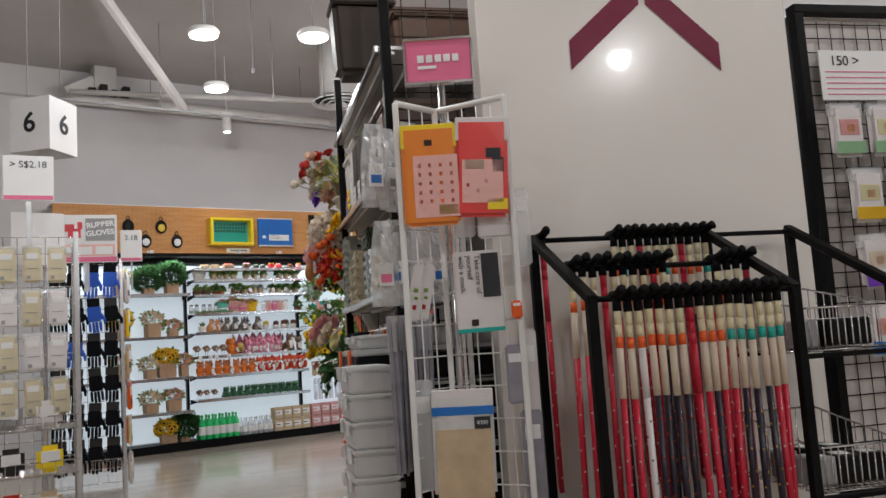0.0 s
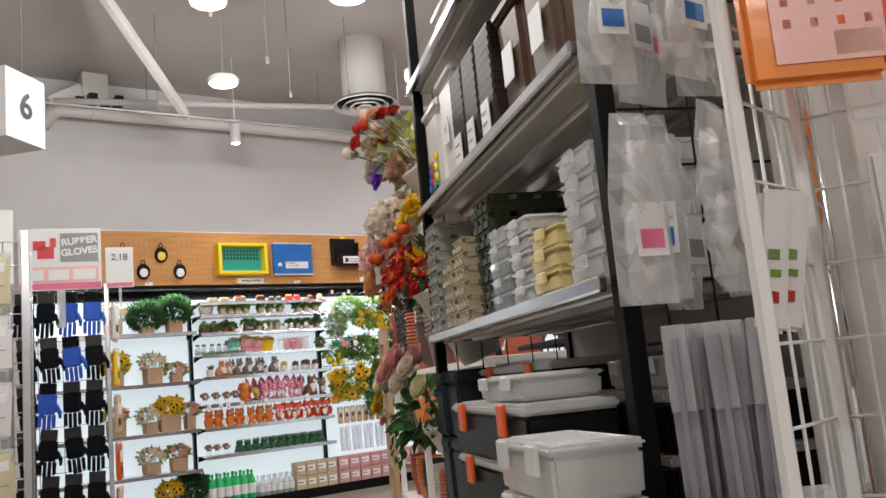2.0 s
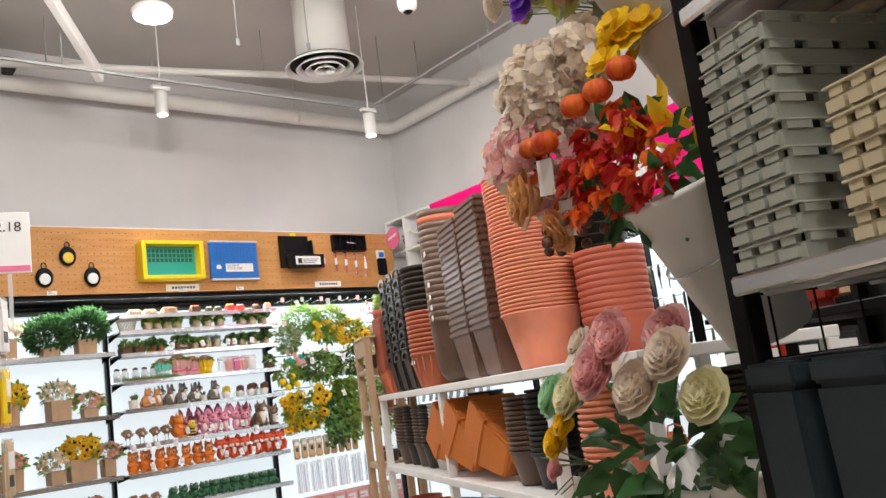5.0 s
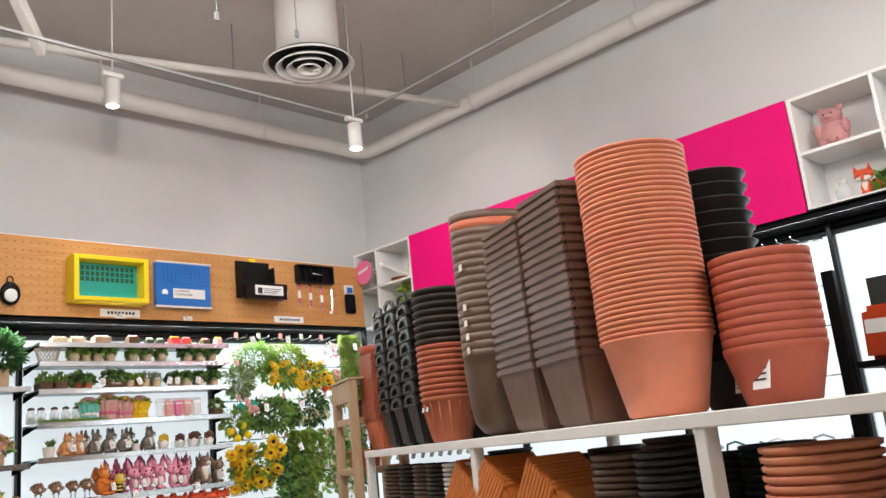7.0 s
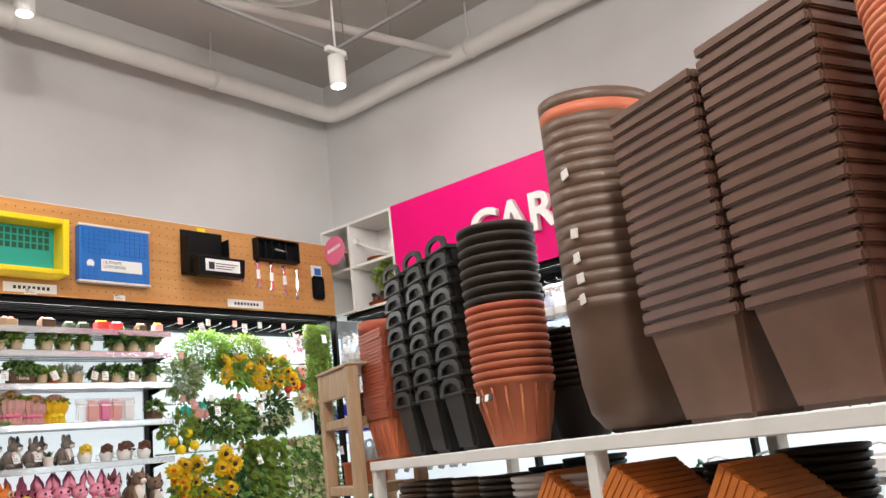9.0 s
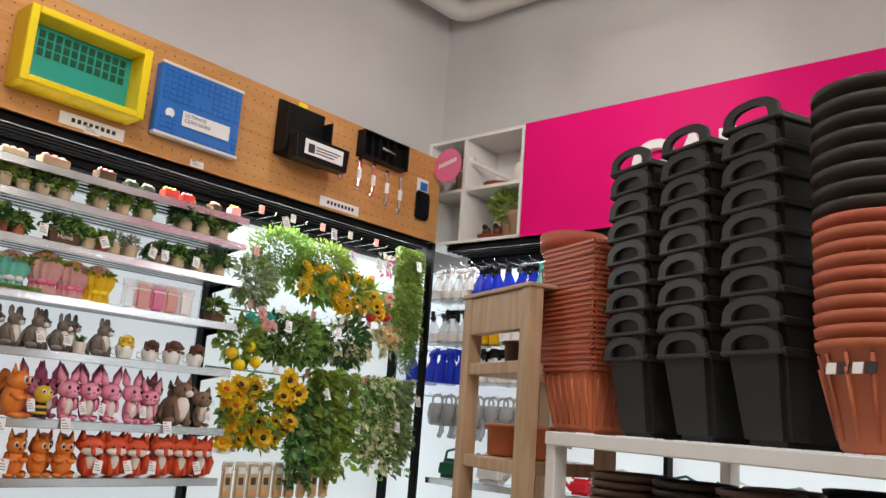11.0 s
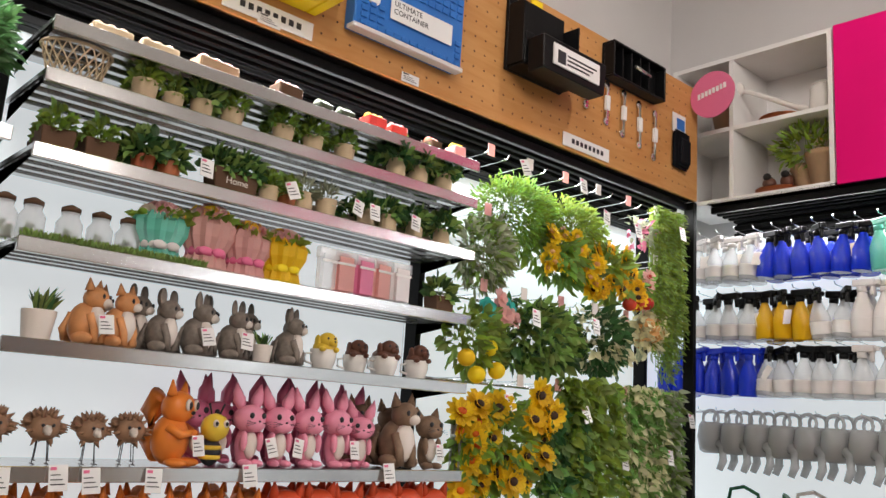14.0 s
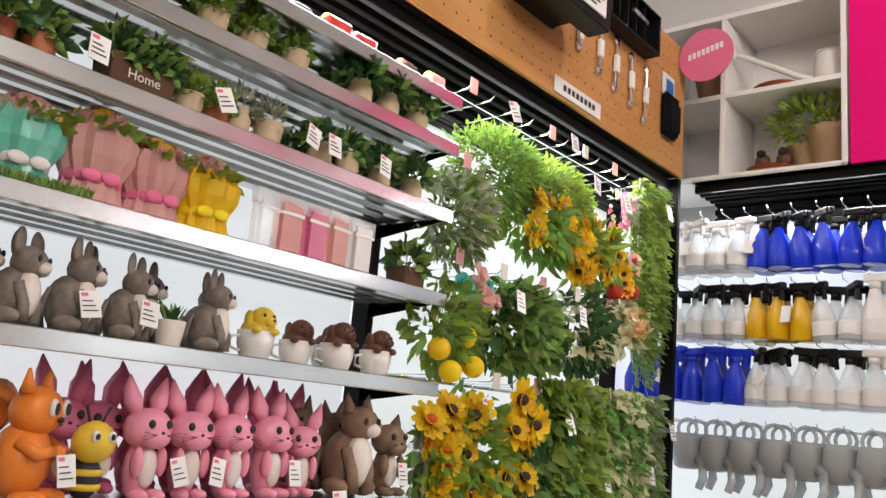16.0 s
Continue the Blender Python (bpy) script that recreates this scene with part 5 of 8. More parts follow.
# terracotta square planters at the rack's end
pot_stack("plant_pot", "square terracotta plastic planter nested in a stack", square_pot(0.24, 0.175, 0.165, 0.014, "terra", True), 1.862, 0.15, Z1, 25, 0.0135, "terracotta planters")
t = bmesh.new()
lathe(t, [(0.060, 0), (0.064, 0.004), (0.084, 0.118), (0.096, 0.120), (0.099, 0.165), (0.095, 0.168), (0.089, 0.165), (0.086, 0.12), (0.06, 0.02)], 32)
solid("clay_pot", t, "terra", "round terracotta pot with a wide rim on the timber stand", "pot", RF @ pose(-2.01, 0.15, 1.503))
t = bmesh.new()
lathe(t, [(0.034, 0), (0.036, 0.003), (0.042, 0.085), (0.043, 0.09), (0.038, 0.09), (0.034, 0.02)], 24)
ob = solid("striped_pot", t, "charcoal", "small black pot with pale stripes on the timber stand", "pot", RF @ pose(-2.145, 0.18, 1.503))
for k in range(12):
    a = 2 * math.pi * k / 12
    t = bmesh.new()
    tube(t, [(0.0365 * math.cos(a), 0.0365 * math.sin(a), 0.006), (0.0425 * math.cos(a), 0.0425 * math.sin(a), 0.084)], 0.003, 4)
    part("stripe", t, "milk", ob)


def handle_pot():
    """Charcoal tub and the tall arched handle of its rim."""
    w, d, h = 0.115, 0.24, 0.19
    t = bmesh.new()
    rbox(t, -w / 2, w / 2, -d / 2, d / 2, 0, h, 0.012, top=1.28, seg=2)
    for x in (-w / 2 * 1.30, w / 2 * 1.30):
        rbox(t, x - 0.005, x + 0.005, -d / 2 * 1.28, d / 2 * 1.28, h - 0.02, h - 0.004, 0.003)
    for y in (-d / 2 * 1.28, d / 2 * 1.28):
        rbox(t, -w / 2 * 1.30 - 0.004, w / 2 * 1.30 + 0.004, y - 0.006, y + 0.005, h - 0.018, h - 0.008, 0.003)
    tub = to_mesh("tub", t, "charcoal")
    t = bmesh.new()
    rings = []
    for k in range(17):
        a = math.pi * k / 16
        c, q = math.cos(a), math.sin(a) ** 0.55
        rings.append([t.verts.new((0.074 * c * f, y, h - 0.012 + 0.050 * q * f)) for f, y in ((1, -0.005), (1, 0.005), (0.66, 0.005), (0.66, -0.005))])
    for r0, r1 in zip(rings, rings[1:]):
        for i in range(4):
            t.faces.new((r0[i], r0[(i + 1) % 4], r1[(i + 1) % 4], r1[i]))
    t.faces.new(rings[0])
    t.faces.new(rings[-1][::-1])
    bmesh.ops.bevel(t, geom=[e for e in t.edges if len(e.link_faces) == 2 and e.calc_face_angle() > 1.2], offset=0.002, segments=1, affect="EDGES")
    return tub, to_mesh("handle", t, "charcoal"), d / 2 * 1.28


HP = handle_pot()
for s in (1.625, 1.43, 1.235):
    for i in range(9):
        ob = thing("handle_pot", "charcoal plastic pot with arched handle in a stack", "pot", RF @ pose(-s + jit(0.0015), 0.20 + jit(0.0015), Z1 + i * 0.0585, 0, 0, jit(1.0)), "handle pots")
        part("tub", HP[0], None, ob)
        for y in (-HP[2], HP[2]):
            part("handle", HP[1], None, ob, m=pose(0, y, 0))
    t = bmesh.new()
    rbox(t, -0.015, 0.015, -0.001, 0.001, 0, 0.03, 0.0003)
    solid("price_label", t, "paper", "small paper label on a charcoal pot", "label", RF @ pose(-s - 0.02, 0.083, Z1 + 0.02, -7, 0, 0), "pot labels")

pot_stack("plant_pot", "round terracotta plastic pot nested in a stack", round_pot(0.122, 0.085, 0.19, 0.018, "terra", ribs=16), 1.01, 0.145, Z1, 10, 0.0245, "terracotta round pots")
pot_stack("plant_pot", "round dark brown plastic pot nested in a stack", round_pot(0.122, 0.085, 0.19, 0.018, "darkbrown"), 1.01, 0.145, Z1 + 0.245, 8, 0.0315, "brown round pots")
t = bmesh.new()
for k in range(4):
    rbox(t, -0.05 + k * 0.026, -0.03 + k * 0.026, -0.001, 0.001, 0, 0.02, 0.0003, k % 2)
solid("price_label", t, ["price", "ink"], "white label strip on a terracotta pot", "label", RF @ pose(-1.0, 0.031, Z1 + 0.13, -10, 0, 0), "pot labels")


def oval_pot(key):
    t = bmesh.new()
    lathe(t, [(0.055, 0), (0.085, 0.012), (0.107, 0.05), (0.117, 0.12), (0.1226, 0.24), (0.1232, 0.2855), (0.1247, 0.288), (0.1248, 0.3140), (0.119, 0.315), (0.116, 0.28), (0.09, 0.03)], 36, sx=1.0, sy=1.35)
    return to_mesh("oval_pot", t, key)


OV, OT = oval_pot("taupe"), oval_pot("terra")
pot_stack("oval_pot", "tall taupe oval plastic pot nested in a stack", OV, 0.455, 0.17, Z1, 16, 0.0305, "oval pots", 0.0)
pot_stack("oval_pot", "tall terracotta oval plastic pot near the stack top", OT, 0.455, 0.17, Z1 + 16 * 0.0305, 1, 0.03, "oval pots", 0.0)
pot_stack("oval_pot", "tall taupe oval plastic pot nested in a stack", OV, 0.455, 0.17, Z1 + 17 * 0.0305, 1, 0.03, "oval pots", 0.0)
for i, z in enumerate((0.30, 0.35, 0.40, 0.46, 0.61)):
    t = bmesh.new()
    rbox(t, -0.014, 0.014, -0.0015, 0.0015, 0, 0.024, 0.0004)
    solid("price_label", t, "paper", "small pale label on a taupe pot", "label", RF @ pose(-0.455 + 0.03 + jit(0.008), 0.006, Z1 + z, 0, jit(12), 0), "pot labels")

SQ = square_pot(0.272, 0.195, 0.215, 0.0225, "brownpot")
pot_stack("plant_pot", "square brown plastic planter nested in a stack", SQ, 0.12, 0.165, Z1, 18, 0.0285, "brown square planters")
pot_stack("plant_pot", "square brown plastic planter nested in a stack", SQ, -0.168, 0.165, Z1, 19, 0.0285, "brown square planters")
pot_stack("plant_pot", "large pale terracotta round pot nested in a stack", round_pot(0.155, 0.105, 0.212, 0.011, "terra_l", 40), -0.481, 0.176, Z1, 36, 0.0150, "large terracotta pots")
pot_stack("plant_pot", "round red clay plastic pot nested in a stack", round_pot(0.128, 0.092, 0.15, 0.0215, "redpot", lip=0.002), -0.705, 0.37, Z1, 11, 0.0235, "red pots", 0.1)
pot_stack("plant_pot", "black plastic pot with wide rim in a stack", round_pot(0.135, 0.08, 0.14, 0.008, "charcoal"), -0.405, 0.48, Z1, 14, 0.043, "black pots")
for s, n, w, h in ((-0.75, 0.262, 0.06, 0.07), (-0.60, 0.33, 0.05, 0.04)):
    t = bmesh.new()
    rbox(t, -w / 2, w / 2, -0.001, 0.001, 0, h, 0.0004)
    for q in range(3):
        rbox(t, -w * 0.4, w * 0.3, -0.0025, -0.0012, h * (0.3 + 0.2 * q), h * (0.36 + 0.2 * q), 0, 1)
    solid("price_label", t, ["price", "ink"], "white printed label on a clay pot", "label", RF @ pose(-s, n, Z1 + 0.04, -12, 0, 0), "pot labels")

for i, (s, key, n) in enumerate(((1.42, "charcoal", 12), (1.14, "darkbrown", 10), (0.86, "charcoal", 13), (0.62, "darkbrown", 11), (0.34, "charcoal", 12))):
    pot_stack("wide_pot", "dark plastic pot nested in a rear stack on the rack", round_pot(0.125, 0.085, 0.16, 0.014, key, 24), s, 0.47, Z1, n, 0.021, "rear dark pots")
# middle shelf: stacked pots of several kinds, and tipped orange planters
Z2 = 0.692
mids = (("taupe", 0.10, 1.70), ("darkbrown", 0.09, 1.49), ("taupe", 0.085, 1.30), ("darkbrown", 0.09, 1.11), ("milk", 0.085, 0.92), ("milk", 0.085, 0.74),
        ("taupe", 0.10, -0.30), ("charcoal", 0.09, -0.50), ("terra_l", 0.12, -1.02))
for key, r, s in mids:
    pot_stack("nursery_pot", {"milk": "off-white", "taupe": "taupe", "darkbrown": "dark brown", "charcoal": "charcoal", "terra_l": "pale terracotta"}[key] + " round plastic pot on the middle shelf",
              round_pot(r, r * 0.7, 0.13, 0.014, key, 24), s, 0.14, Z2, 12, 0.019, "middle shelf pots")
for i, s in enumerate((1.72, 1.50, 1.27, 1.06, 0.66, 0.44, 0.20, -0.14, -0.36, -0.58, -1.20)):
    key = ("darkbrown", "taupe", "charcoal", "slate", "darkbrown", "charcoal")[i % 6]
    pot_stack("nursery_pot", "dark plastic pot in the back row of the middle shelf", round_pot(0.10, 0.072, 0.14, 0.014, key, 20), s, 0.43, Z2, 10 + i % 4, 0.019, "back row pots")
OS = square_pot(0.23, 0.15, 0.17, 0.02, "clay_orange")
for s, n, lean in ((0.55, 0.16, 55), (0.26, 0.14, 50), (-0.08, 0.16, 58)):
    for i in range(9):
        d = i * 0.02
        put(OS, "square_planter", "orange square plastic planter tipped over in a stack", "pot",
            RF @ pose(-s - d * 0.8, n - 0.0, Z2 + 0.075 + d * 0.55, 0, -lean, 12), "orange planters")
for key, r, s in (("redpot", 0.10, 1.6), ("clay_orange", 0.1, 1.3), ("charcoal", 0.1, 1.0), ("milk", 0.1, 0.6), ("terra", 0.12, 0.2), ("taupe", 0.12, -0.3), ("milk", 0.12, -0.9)):
    pot_stack("nursery_pot", "round plastic pot stacked on the lowest shelf", round_pot(r, r * 0.7, 0.14, 0.014, key, 24), s, 0.15, 0.202, 9, 0.02, "low shelf pots")


# ---- wooden stand past the rack's end ----
def wooden_stand():
    ob = thing("wooden_stand", "pale timber ladder stand with small pots", "stand", RF @ pose(-2.29, -0.05, 0))
    w, d, h = 0.38, 0.30, 1.49
    for x in (0, w - 0.045):
        for y in (0, d - 0.045):
            t = bmesh.new()
            rbox(t, x, x + 0.045, y, y + 0.045, 0, h - 0.001, 0.003)
            part("post", t, "timber", ob)
    for y in (0.004, d - 0.034):
        t = bmesh.new()
        rbox(t, 0.045, w - 0.045, y, y + 0.03, h - 0.112, h - 0.002, 0.003)
        part("top_rail", t, "timber", ob)
    t = bmesh.new()
    rbox(t, -0.004, w + 0.004, -0.004, d + 0.004, h, h + 0.012, 0.003)
    part("top", t, "timber", ob)
    for z in (1.295, 1.035, 0.7, 0.4, 0.1):
        t = bmesh.new()
        rbox(t, 0.045, w - 0.045, 0.006, d - 0.006, z - 0.035, z, 0.003)
        part("shelf", t, "timber", ob)
    me = round_pot(0.050, 0.04, 0.07, 0.012, "taupe", 20)
    m2 = round_pot(0.05, 0.04, 0.08, 0.012, "charcoal", 20)
    m3 = round_pot(0.06, 0.05, 0.09, 0.012, "terra", 20)
    for i, (x, y, z, mm, k) in enumerate(((0.25, 0.11, 1.297, me, "taupe"), (0.25, 0.11, 1.317, me, "taupe"), (0.12, 0.13, 1.297, me, "taupe"), (0.12, 0.1, 1.037, m3, "terracotta"),
                                          (0.27, 0.12, 1.037, m3, "terracotta"), (0.14, 0.1, 0.702, m3, "terracotta"), (0.27, 0.12, 0.702, me, "taupe"))):
        put(mm, "small_pot", "small " + k + " plant pot on the timber stand", "pot", RF @ pose(-2.29 + x, y - 0.05, z), "stand pots")


wooden_stand()

# ---- goods on the flower wall ----
def at(x, y, z, rot=0, tilt=0):
    return FW @ pose(x, y, z, tilt, 0, rot)


def spread(u, k=1.24):
    return u / (u + k * (1 - u))


# resin animals, one mesh each, looking along -y
def fig_rabbit(a, b, tall=1.0):
    t = bmesh.new()
    ell(t, (0, 0, 0.050), (0.027, 0.026, 0.055), 0)
    ell(t, (0, -0.010, 0.121), (0.046, 0.037, 0.036), 0)
    ell(t, (0, -0.034, 0.107), (0.030, 0.019, 0.019), 0)
    ell(t, (0, -0.022, 0.055), (0.020, 0.014, 0.035), 1)
    for s in (-1, 1):
        tube(t, [(s * 0.020, 0, 0.145), (s * 0.029, 0.004, 0.168 * tall), (s * 0.036, 0.006, 0.188 * tall), (s * 0.041, 0.006, 0.212 * tall)], [0.011, 0.0175, 0.012, 0.0015], 8, 0)
        ell(t, (s * 0.019, -0.0425, 0.130), (0.0072, 0.005, 0.0078), 2, None, 8, 6)
        ell(t, (s * 0.018, -0.030, 0.010), (0.014, 0.024, 0.010), 0)
        ell(t, (s * 0.026, -0.026, 0.065), (0.009, 0.012, 0.026), 0)
        for q in (-1, 0, 1):
            tube(t, [(s * 0.01, -0.05, 0.112), (s * 0.04, -0.05, 0.110 + q * 0.007)], 0.0006, 3, 2)
    ell(t, (0, -0.051, 0.116), (0.004, 0.003, 0.003), 2, None, 6, 5)
    return to_mesh("rabbit_figurine", t, a, b, "ink")


def fig_squirrel(a):
    t = bmesh.new()
    ell(t, (0, 0, 0.050), (0.040, 0.036, 0.050), 0)
    ell(t, (0, -0.010, 0.112), (0.036, 0.033, 0.032), 0)
    tube(t, [(0.01, 0.03, 0.015), (0.03, 0.06, 0.05), (0.03, 0.062, 0.10), (0.025, 0.05, 0.135), (0.02, 0.035, 0.12)], [0.016, 0.024, 0.024, 0.018, 0.006], 10, 0)
    for s in (-1, 1):
        tube(t, [(s * 0.022, -0.006, 0.135), (s * 0.026, -0.006, 0.165)], [0.012, 0.002], 6, 0)
        ell(t, (s * 0.015, -0.040, 0.118), (0.009, 0.005, 0.012), 1, None, 8, 6)
        ell(t, (s * 0.014, -0.0445, 0.117), (0.0055, 0.003, 0.008), 2, None, 8, 6)
        tube(t, [(s * 0.033, -0.012, 0.075), (s * 0.03, -0.038, 0.06), (s * 0.006, -0.045, 0.065)], [0.009, 0.009, 0.007], 7, 0)
        ell(t, (s * 0.024, -0.03, 0.008), (0.016, 0.024, 0.009), 0)
    ell(t, (0, -0.044, 0.103), (0.006, 0.004, 0.004), 2, None, 6, 5)
    return to_mesh("squirrel_figurine", t, a, "fig_white", "ink")


def fig_fox():
    t = bmesh.new()
    ell(t, (0, 0, 0.045), (0.030, 0.030, 0.048), 0)
    m = pose(0, -0.012, 0.112, 18, 0, 0)
    ell(t, (0, 0, 0), (0.050, 0.030, 0.032), 0, m)
    ell(t, (0, -0.024, -0.014), (0.040, 0.018, 0.016), 1, m)
    tube(t, [(0, -0.02, -0.005), (0, -0.055, -0.018)], [0.016, 0.004], 8, 0, m)
    ell(t, (0, -0.056, -0.018), (0.005, 0.005, 0.005), 2, m, 6, 5)
    for s in (-1, 1):
        tube(t, [(s * 0.030, 0, 0.018), (s * 0.036, 0.002, 0.055)], [0.016, 0.001], 6, 0, m)
        ell(t, (s * 0.02, -0.032, 0.006), (0.004, 0.003, 0.005), 2, m, 6, 5)
        tube(t, [(s * 0.014, -0.02, 0.06), (s * 0.014, -0.028, 0.005)], 0.009, 7, 0)
    tube(t, [(0.02, 0.02, 0.01), (0.05, 0.02, 0.02), (0.055, 0.01, 0.06), (0.05, 0.0, 0.085)], [0.01, 0.018, 0.018, 0.004], 8, 0)
    ell(t, (0, -0.022, 0.055), (0.018, 0.012, 0.03), 1)
    return to_mesh("fox_figurine", t, "fig_fox", "fig_white", "ink")


def fig_cat(a, b, ear=0.03, round_ear=False):
    t = bmesh.new()
    ell(t, (0, 0.004, 0.048), (0.034, 0.036, 0.050), 0)
    ell(t, (0.008, -0.014, 0.108), (0.030, 0.029, 0.027), 0)
    ell(t, (0.014, -0.038, 0.100), (0.014, 0.012, 0.011), 1)
    ell(t, (0.004, -0.022, 0.052), (0.025, 0.021, 0.040), 1)
    for s in (-1, 1):
        if round_ear:
            ell(t, (0.008 + s * 0.022, -0.006, 0.140), (0.014, 0.006, 0.024), 0)
        else:
            tube(t, [(0.008 + s * 0.019, -0.008, 0.125), (0.008 + s * 0.024, -0.006, 0.125 + ear)], [0.013, 0.001], 6, 0)
        ell(t, (0.010 + s * 0.014, -0.040, 0.113), (0.005, 0.003, 0.006), 2, None, 6, 5)
        tube(t, [(s * 0.02, -0.02, 0.07), (s * 0.018, -0.035, 0.035), (s * 0.016, -0.036, 0.006)], [0.010, 0.009, 0.010], 7, 0)
        ell(t, (s * 0.028, -0.012, 0.014), (0.016, 0.026, 0.014), 0)
    tube(t, [(-0.02, 0.035, 0.01), (-0.04, 0.03, 0.03), (-0.035, 0.02, 0.07)], [0.008, 0.009, 0.004], 7, 0)
    return to_mesh("animal_figurine", t, a, b, "ink")


def fig_cup(a):
    t = bmesh.new()
    lathe(t, [(0.026, 0), (0.030, 0.003), (0.038, 0.03), (0.040, 0.058), (0.036, 0.058), (0.033, 0.03)], 20, mi=1)
    tube(t, [(-0.038, 0, 0.045), (-0.058, 0, 0.042), (-0.058, 0, 0.02), (-0.034, 0, 0.014)], 0.004, 6, 1)
    ell(t, (0, 0, 0.062), (0.034, 0.033, 0.024), 0)
    ell(t, (0.004, -0.012, 0.085), (0.027, 0.026, 0.024), 0)
    ell(t, (0.010, -0.036, 0.078), (0.013, 0.012, 0.010), 0)
    for s in (-1, 1):
        ell(t, (0.004 + s * 0.028, -0.004, 0.08), (0.008, 0.014, 0.020), 0)
        ell(t, (s * 0.022, -0.036, 0.058), (0.010, 0.012, 0.008), 0)
        ell(t, (0.006 + s * 0.011, -0.035, 0.09), (0.004, 0.003, 0.004), 2, None, 6, 5)
    ell(t, (0.012, -0.047, 0.08), (0.004, 0.003, 0.003), 2, None, 6, 5)
    return to_mesh("pup_in_cup", t, a, "porcelain", "ink")


def fig_bee():
    t = bmesh.new()
    ell(t, (0.0, 0.0, 0.035), (0.026, 0.024, 0.034), 1)
    for z in (0.022, 0.044):
        lathe(t, [(0.0255, z - 0.005), (0.0265, z), (0.0255, z + 0.005)], 14, mi=0)
    ell(t, (0.0, -0.012, 0.090), (0.034, 0.032, 0.033), 0)
    for s in (-1, 1):
        ell(t, (s * 0.013, -0.040, 0.100), (0.008, 0.005, 0.009), 2, None, 8, 6)
        ell(t, (s * 0.013, -0.0445, 0.100), (0.004, 0.002, 0.005), 1, None, 6, 5)
        ell(t, (s * 0.032, 0.012, 0.055), (0.018, 0.005, 0.022), 2)
        tube(t, [(s * 0.01, -0.01, 0.118), (s * 0.02, -0.012, 0.145)], [0.002, 0.003], 5, 1)
    return to_mesh("bee_figurine", t, "fig_yellow", "ink", "fig_white")


def fig_hedgehog():
    t = bmesh.new()
    ell(t, (0, 0, 0.070), (0.032, 0.028, 0.026), 0)
    for i in range(46):
        d = rdir(0.5)
        if d.y < -0.55:
            continue
        p = Vector((0, 0, 0.070)) + Vector((d.x * 0.030, d.y * 0.026, d.z * 0.024))
        tube(t, [p, p + d * 0.016], [0.006, 0.0008], 4, 0)
    tube(t, [(0, -0.02, 0.068), (0, -0.04, 0.06)], [0.012, 0.003], 7, 1)
    for s in (-1, 1):
        tube(t, [(s * 0.010, 0, 0.05), (s * 0.014, -0.004, 0.0)], 0.0012, 4, 2)
        tube(t, [(s * 0.014, -0.015, 0.001), (s * 0.014, 0.008, 0.001)], 0.0012, 4, 2)
        ell(t, (s * 0.010, -0.028, 0.076), (0.0035, 0.003, 0.0035), 2, None, 6, 5)
    return to_mesh("hedgehog_figurine", t, "rust", "fig_white", "ink")


def fig_frog():
    t = bmesh.new()
    ell(t, (0, 0, 0.035), (0.036, 0.034, 0.036), 0)
    ell(t, (0, -0.014, 0.078), (0.033, 0.028, 0.022), 0)
    for s in (-1, 1):
        ell(t, (s * 0.018, -0.02, 0.098), (0.010, 0.010, 0.010), 0)
        ell(t, (s * 0.018, -0.029, 0.099), (0.005, 0.003, 0.005), 1, None, 6, 5)
        ell(t, (s * 0.034, -0.012, 0.016), (0.014, 0.03, 0.015), 0)
        tube(t, [(s * 0.024, -0.02, 0.05), (s * 0.022, -0.036, 0.005)], 0.008, 6, 0)
    return to_mesh("frog_figurine", t, "fig_green", "fig_white")


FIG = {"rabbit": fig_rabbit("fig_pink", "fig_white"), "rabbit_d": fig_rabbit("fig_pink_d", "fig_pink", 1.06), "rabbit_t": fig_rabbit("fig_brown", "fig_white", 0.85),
       "squirrel": fig_squirrel("fig_orange"), "fox": fig_fox(), "cat": fig_cat("fig_tan", "fig_white"), "grey": fig_cat("fig_grey", "fig_white", 0.03, True),
       "tabby": fig_cat("fig_brown", "fig_white"), "pup": fig_cup("fig_dbrown"), "chick": fig_cup("fig_yellow"), "bee": fig_bee(), "hedgehog": fig_hedgehog(), "frog": fig_frog()}
FLAB = {"rabbit": "glossy pink resin rabbit figurine on a shelf", "rabbit_d": "deep pink resin rabbit figurine in the back row", "rabbit_t": "brown resin rabbit figurine on a shelf",
        "squirrel": "glossy orange resin squirrel figurine on a shelf", "fox": "red and white resin fox figurine", "cat": "ginger and white resin cat figurine",
        "grey": "grey resin mouse figurine with round ears", "tabby": "brown tabby resin cat figurine", "pup": "brown puppy figurine in a white cup",
        "chick": "yellow animal figurine in a white cup", "bee": "yellow and black resin bee figurine", "hedgehog": "rusty hedgehog figurine on wire legs", "frog": "dark green resin frog figurine"}


def fig(kind, x, y, z, rot=0, s=1.0):
    ob = put(FIG[kind], kind.split("_")[0] + "_figurine", FLAB[kind], "figurine", at(x, y, z, rot + jit(8)) @ Matrix.Scale(s * (1 + jit(0.03)), 4), kind + " figurines")
    return ob


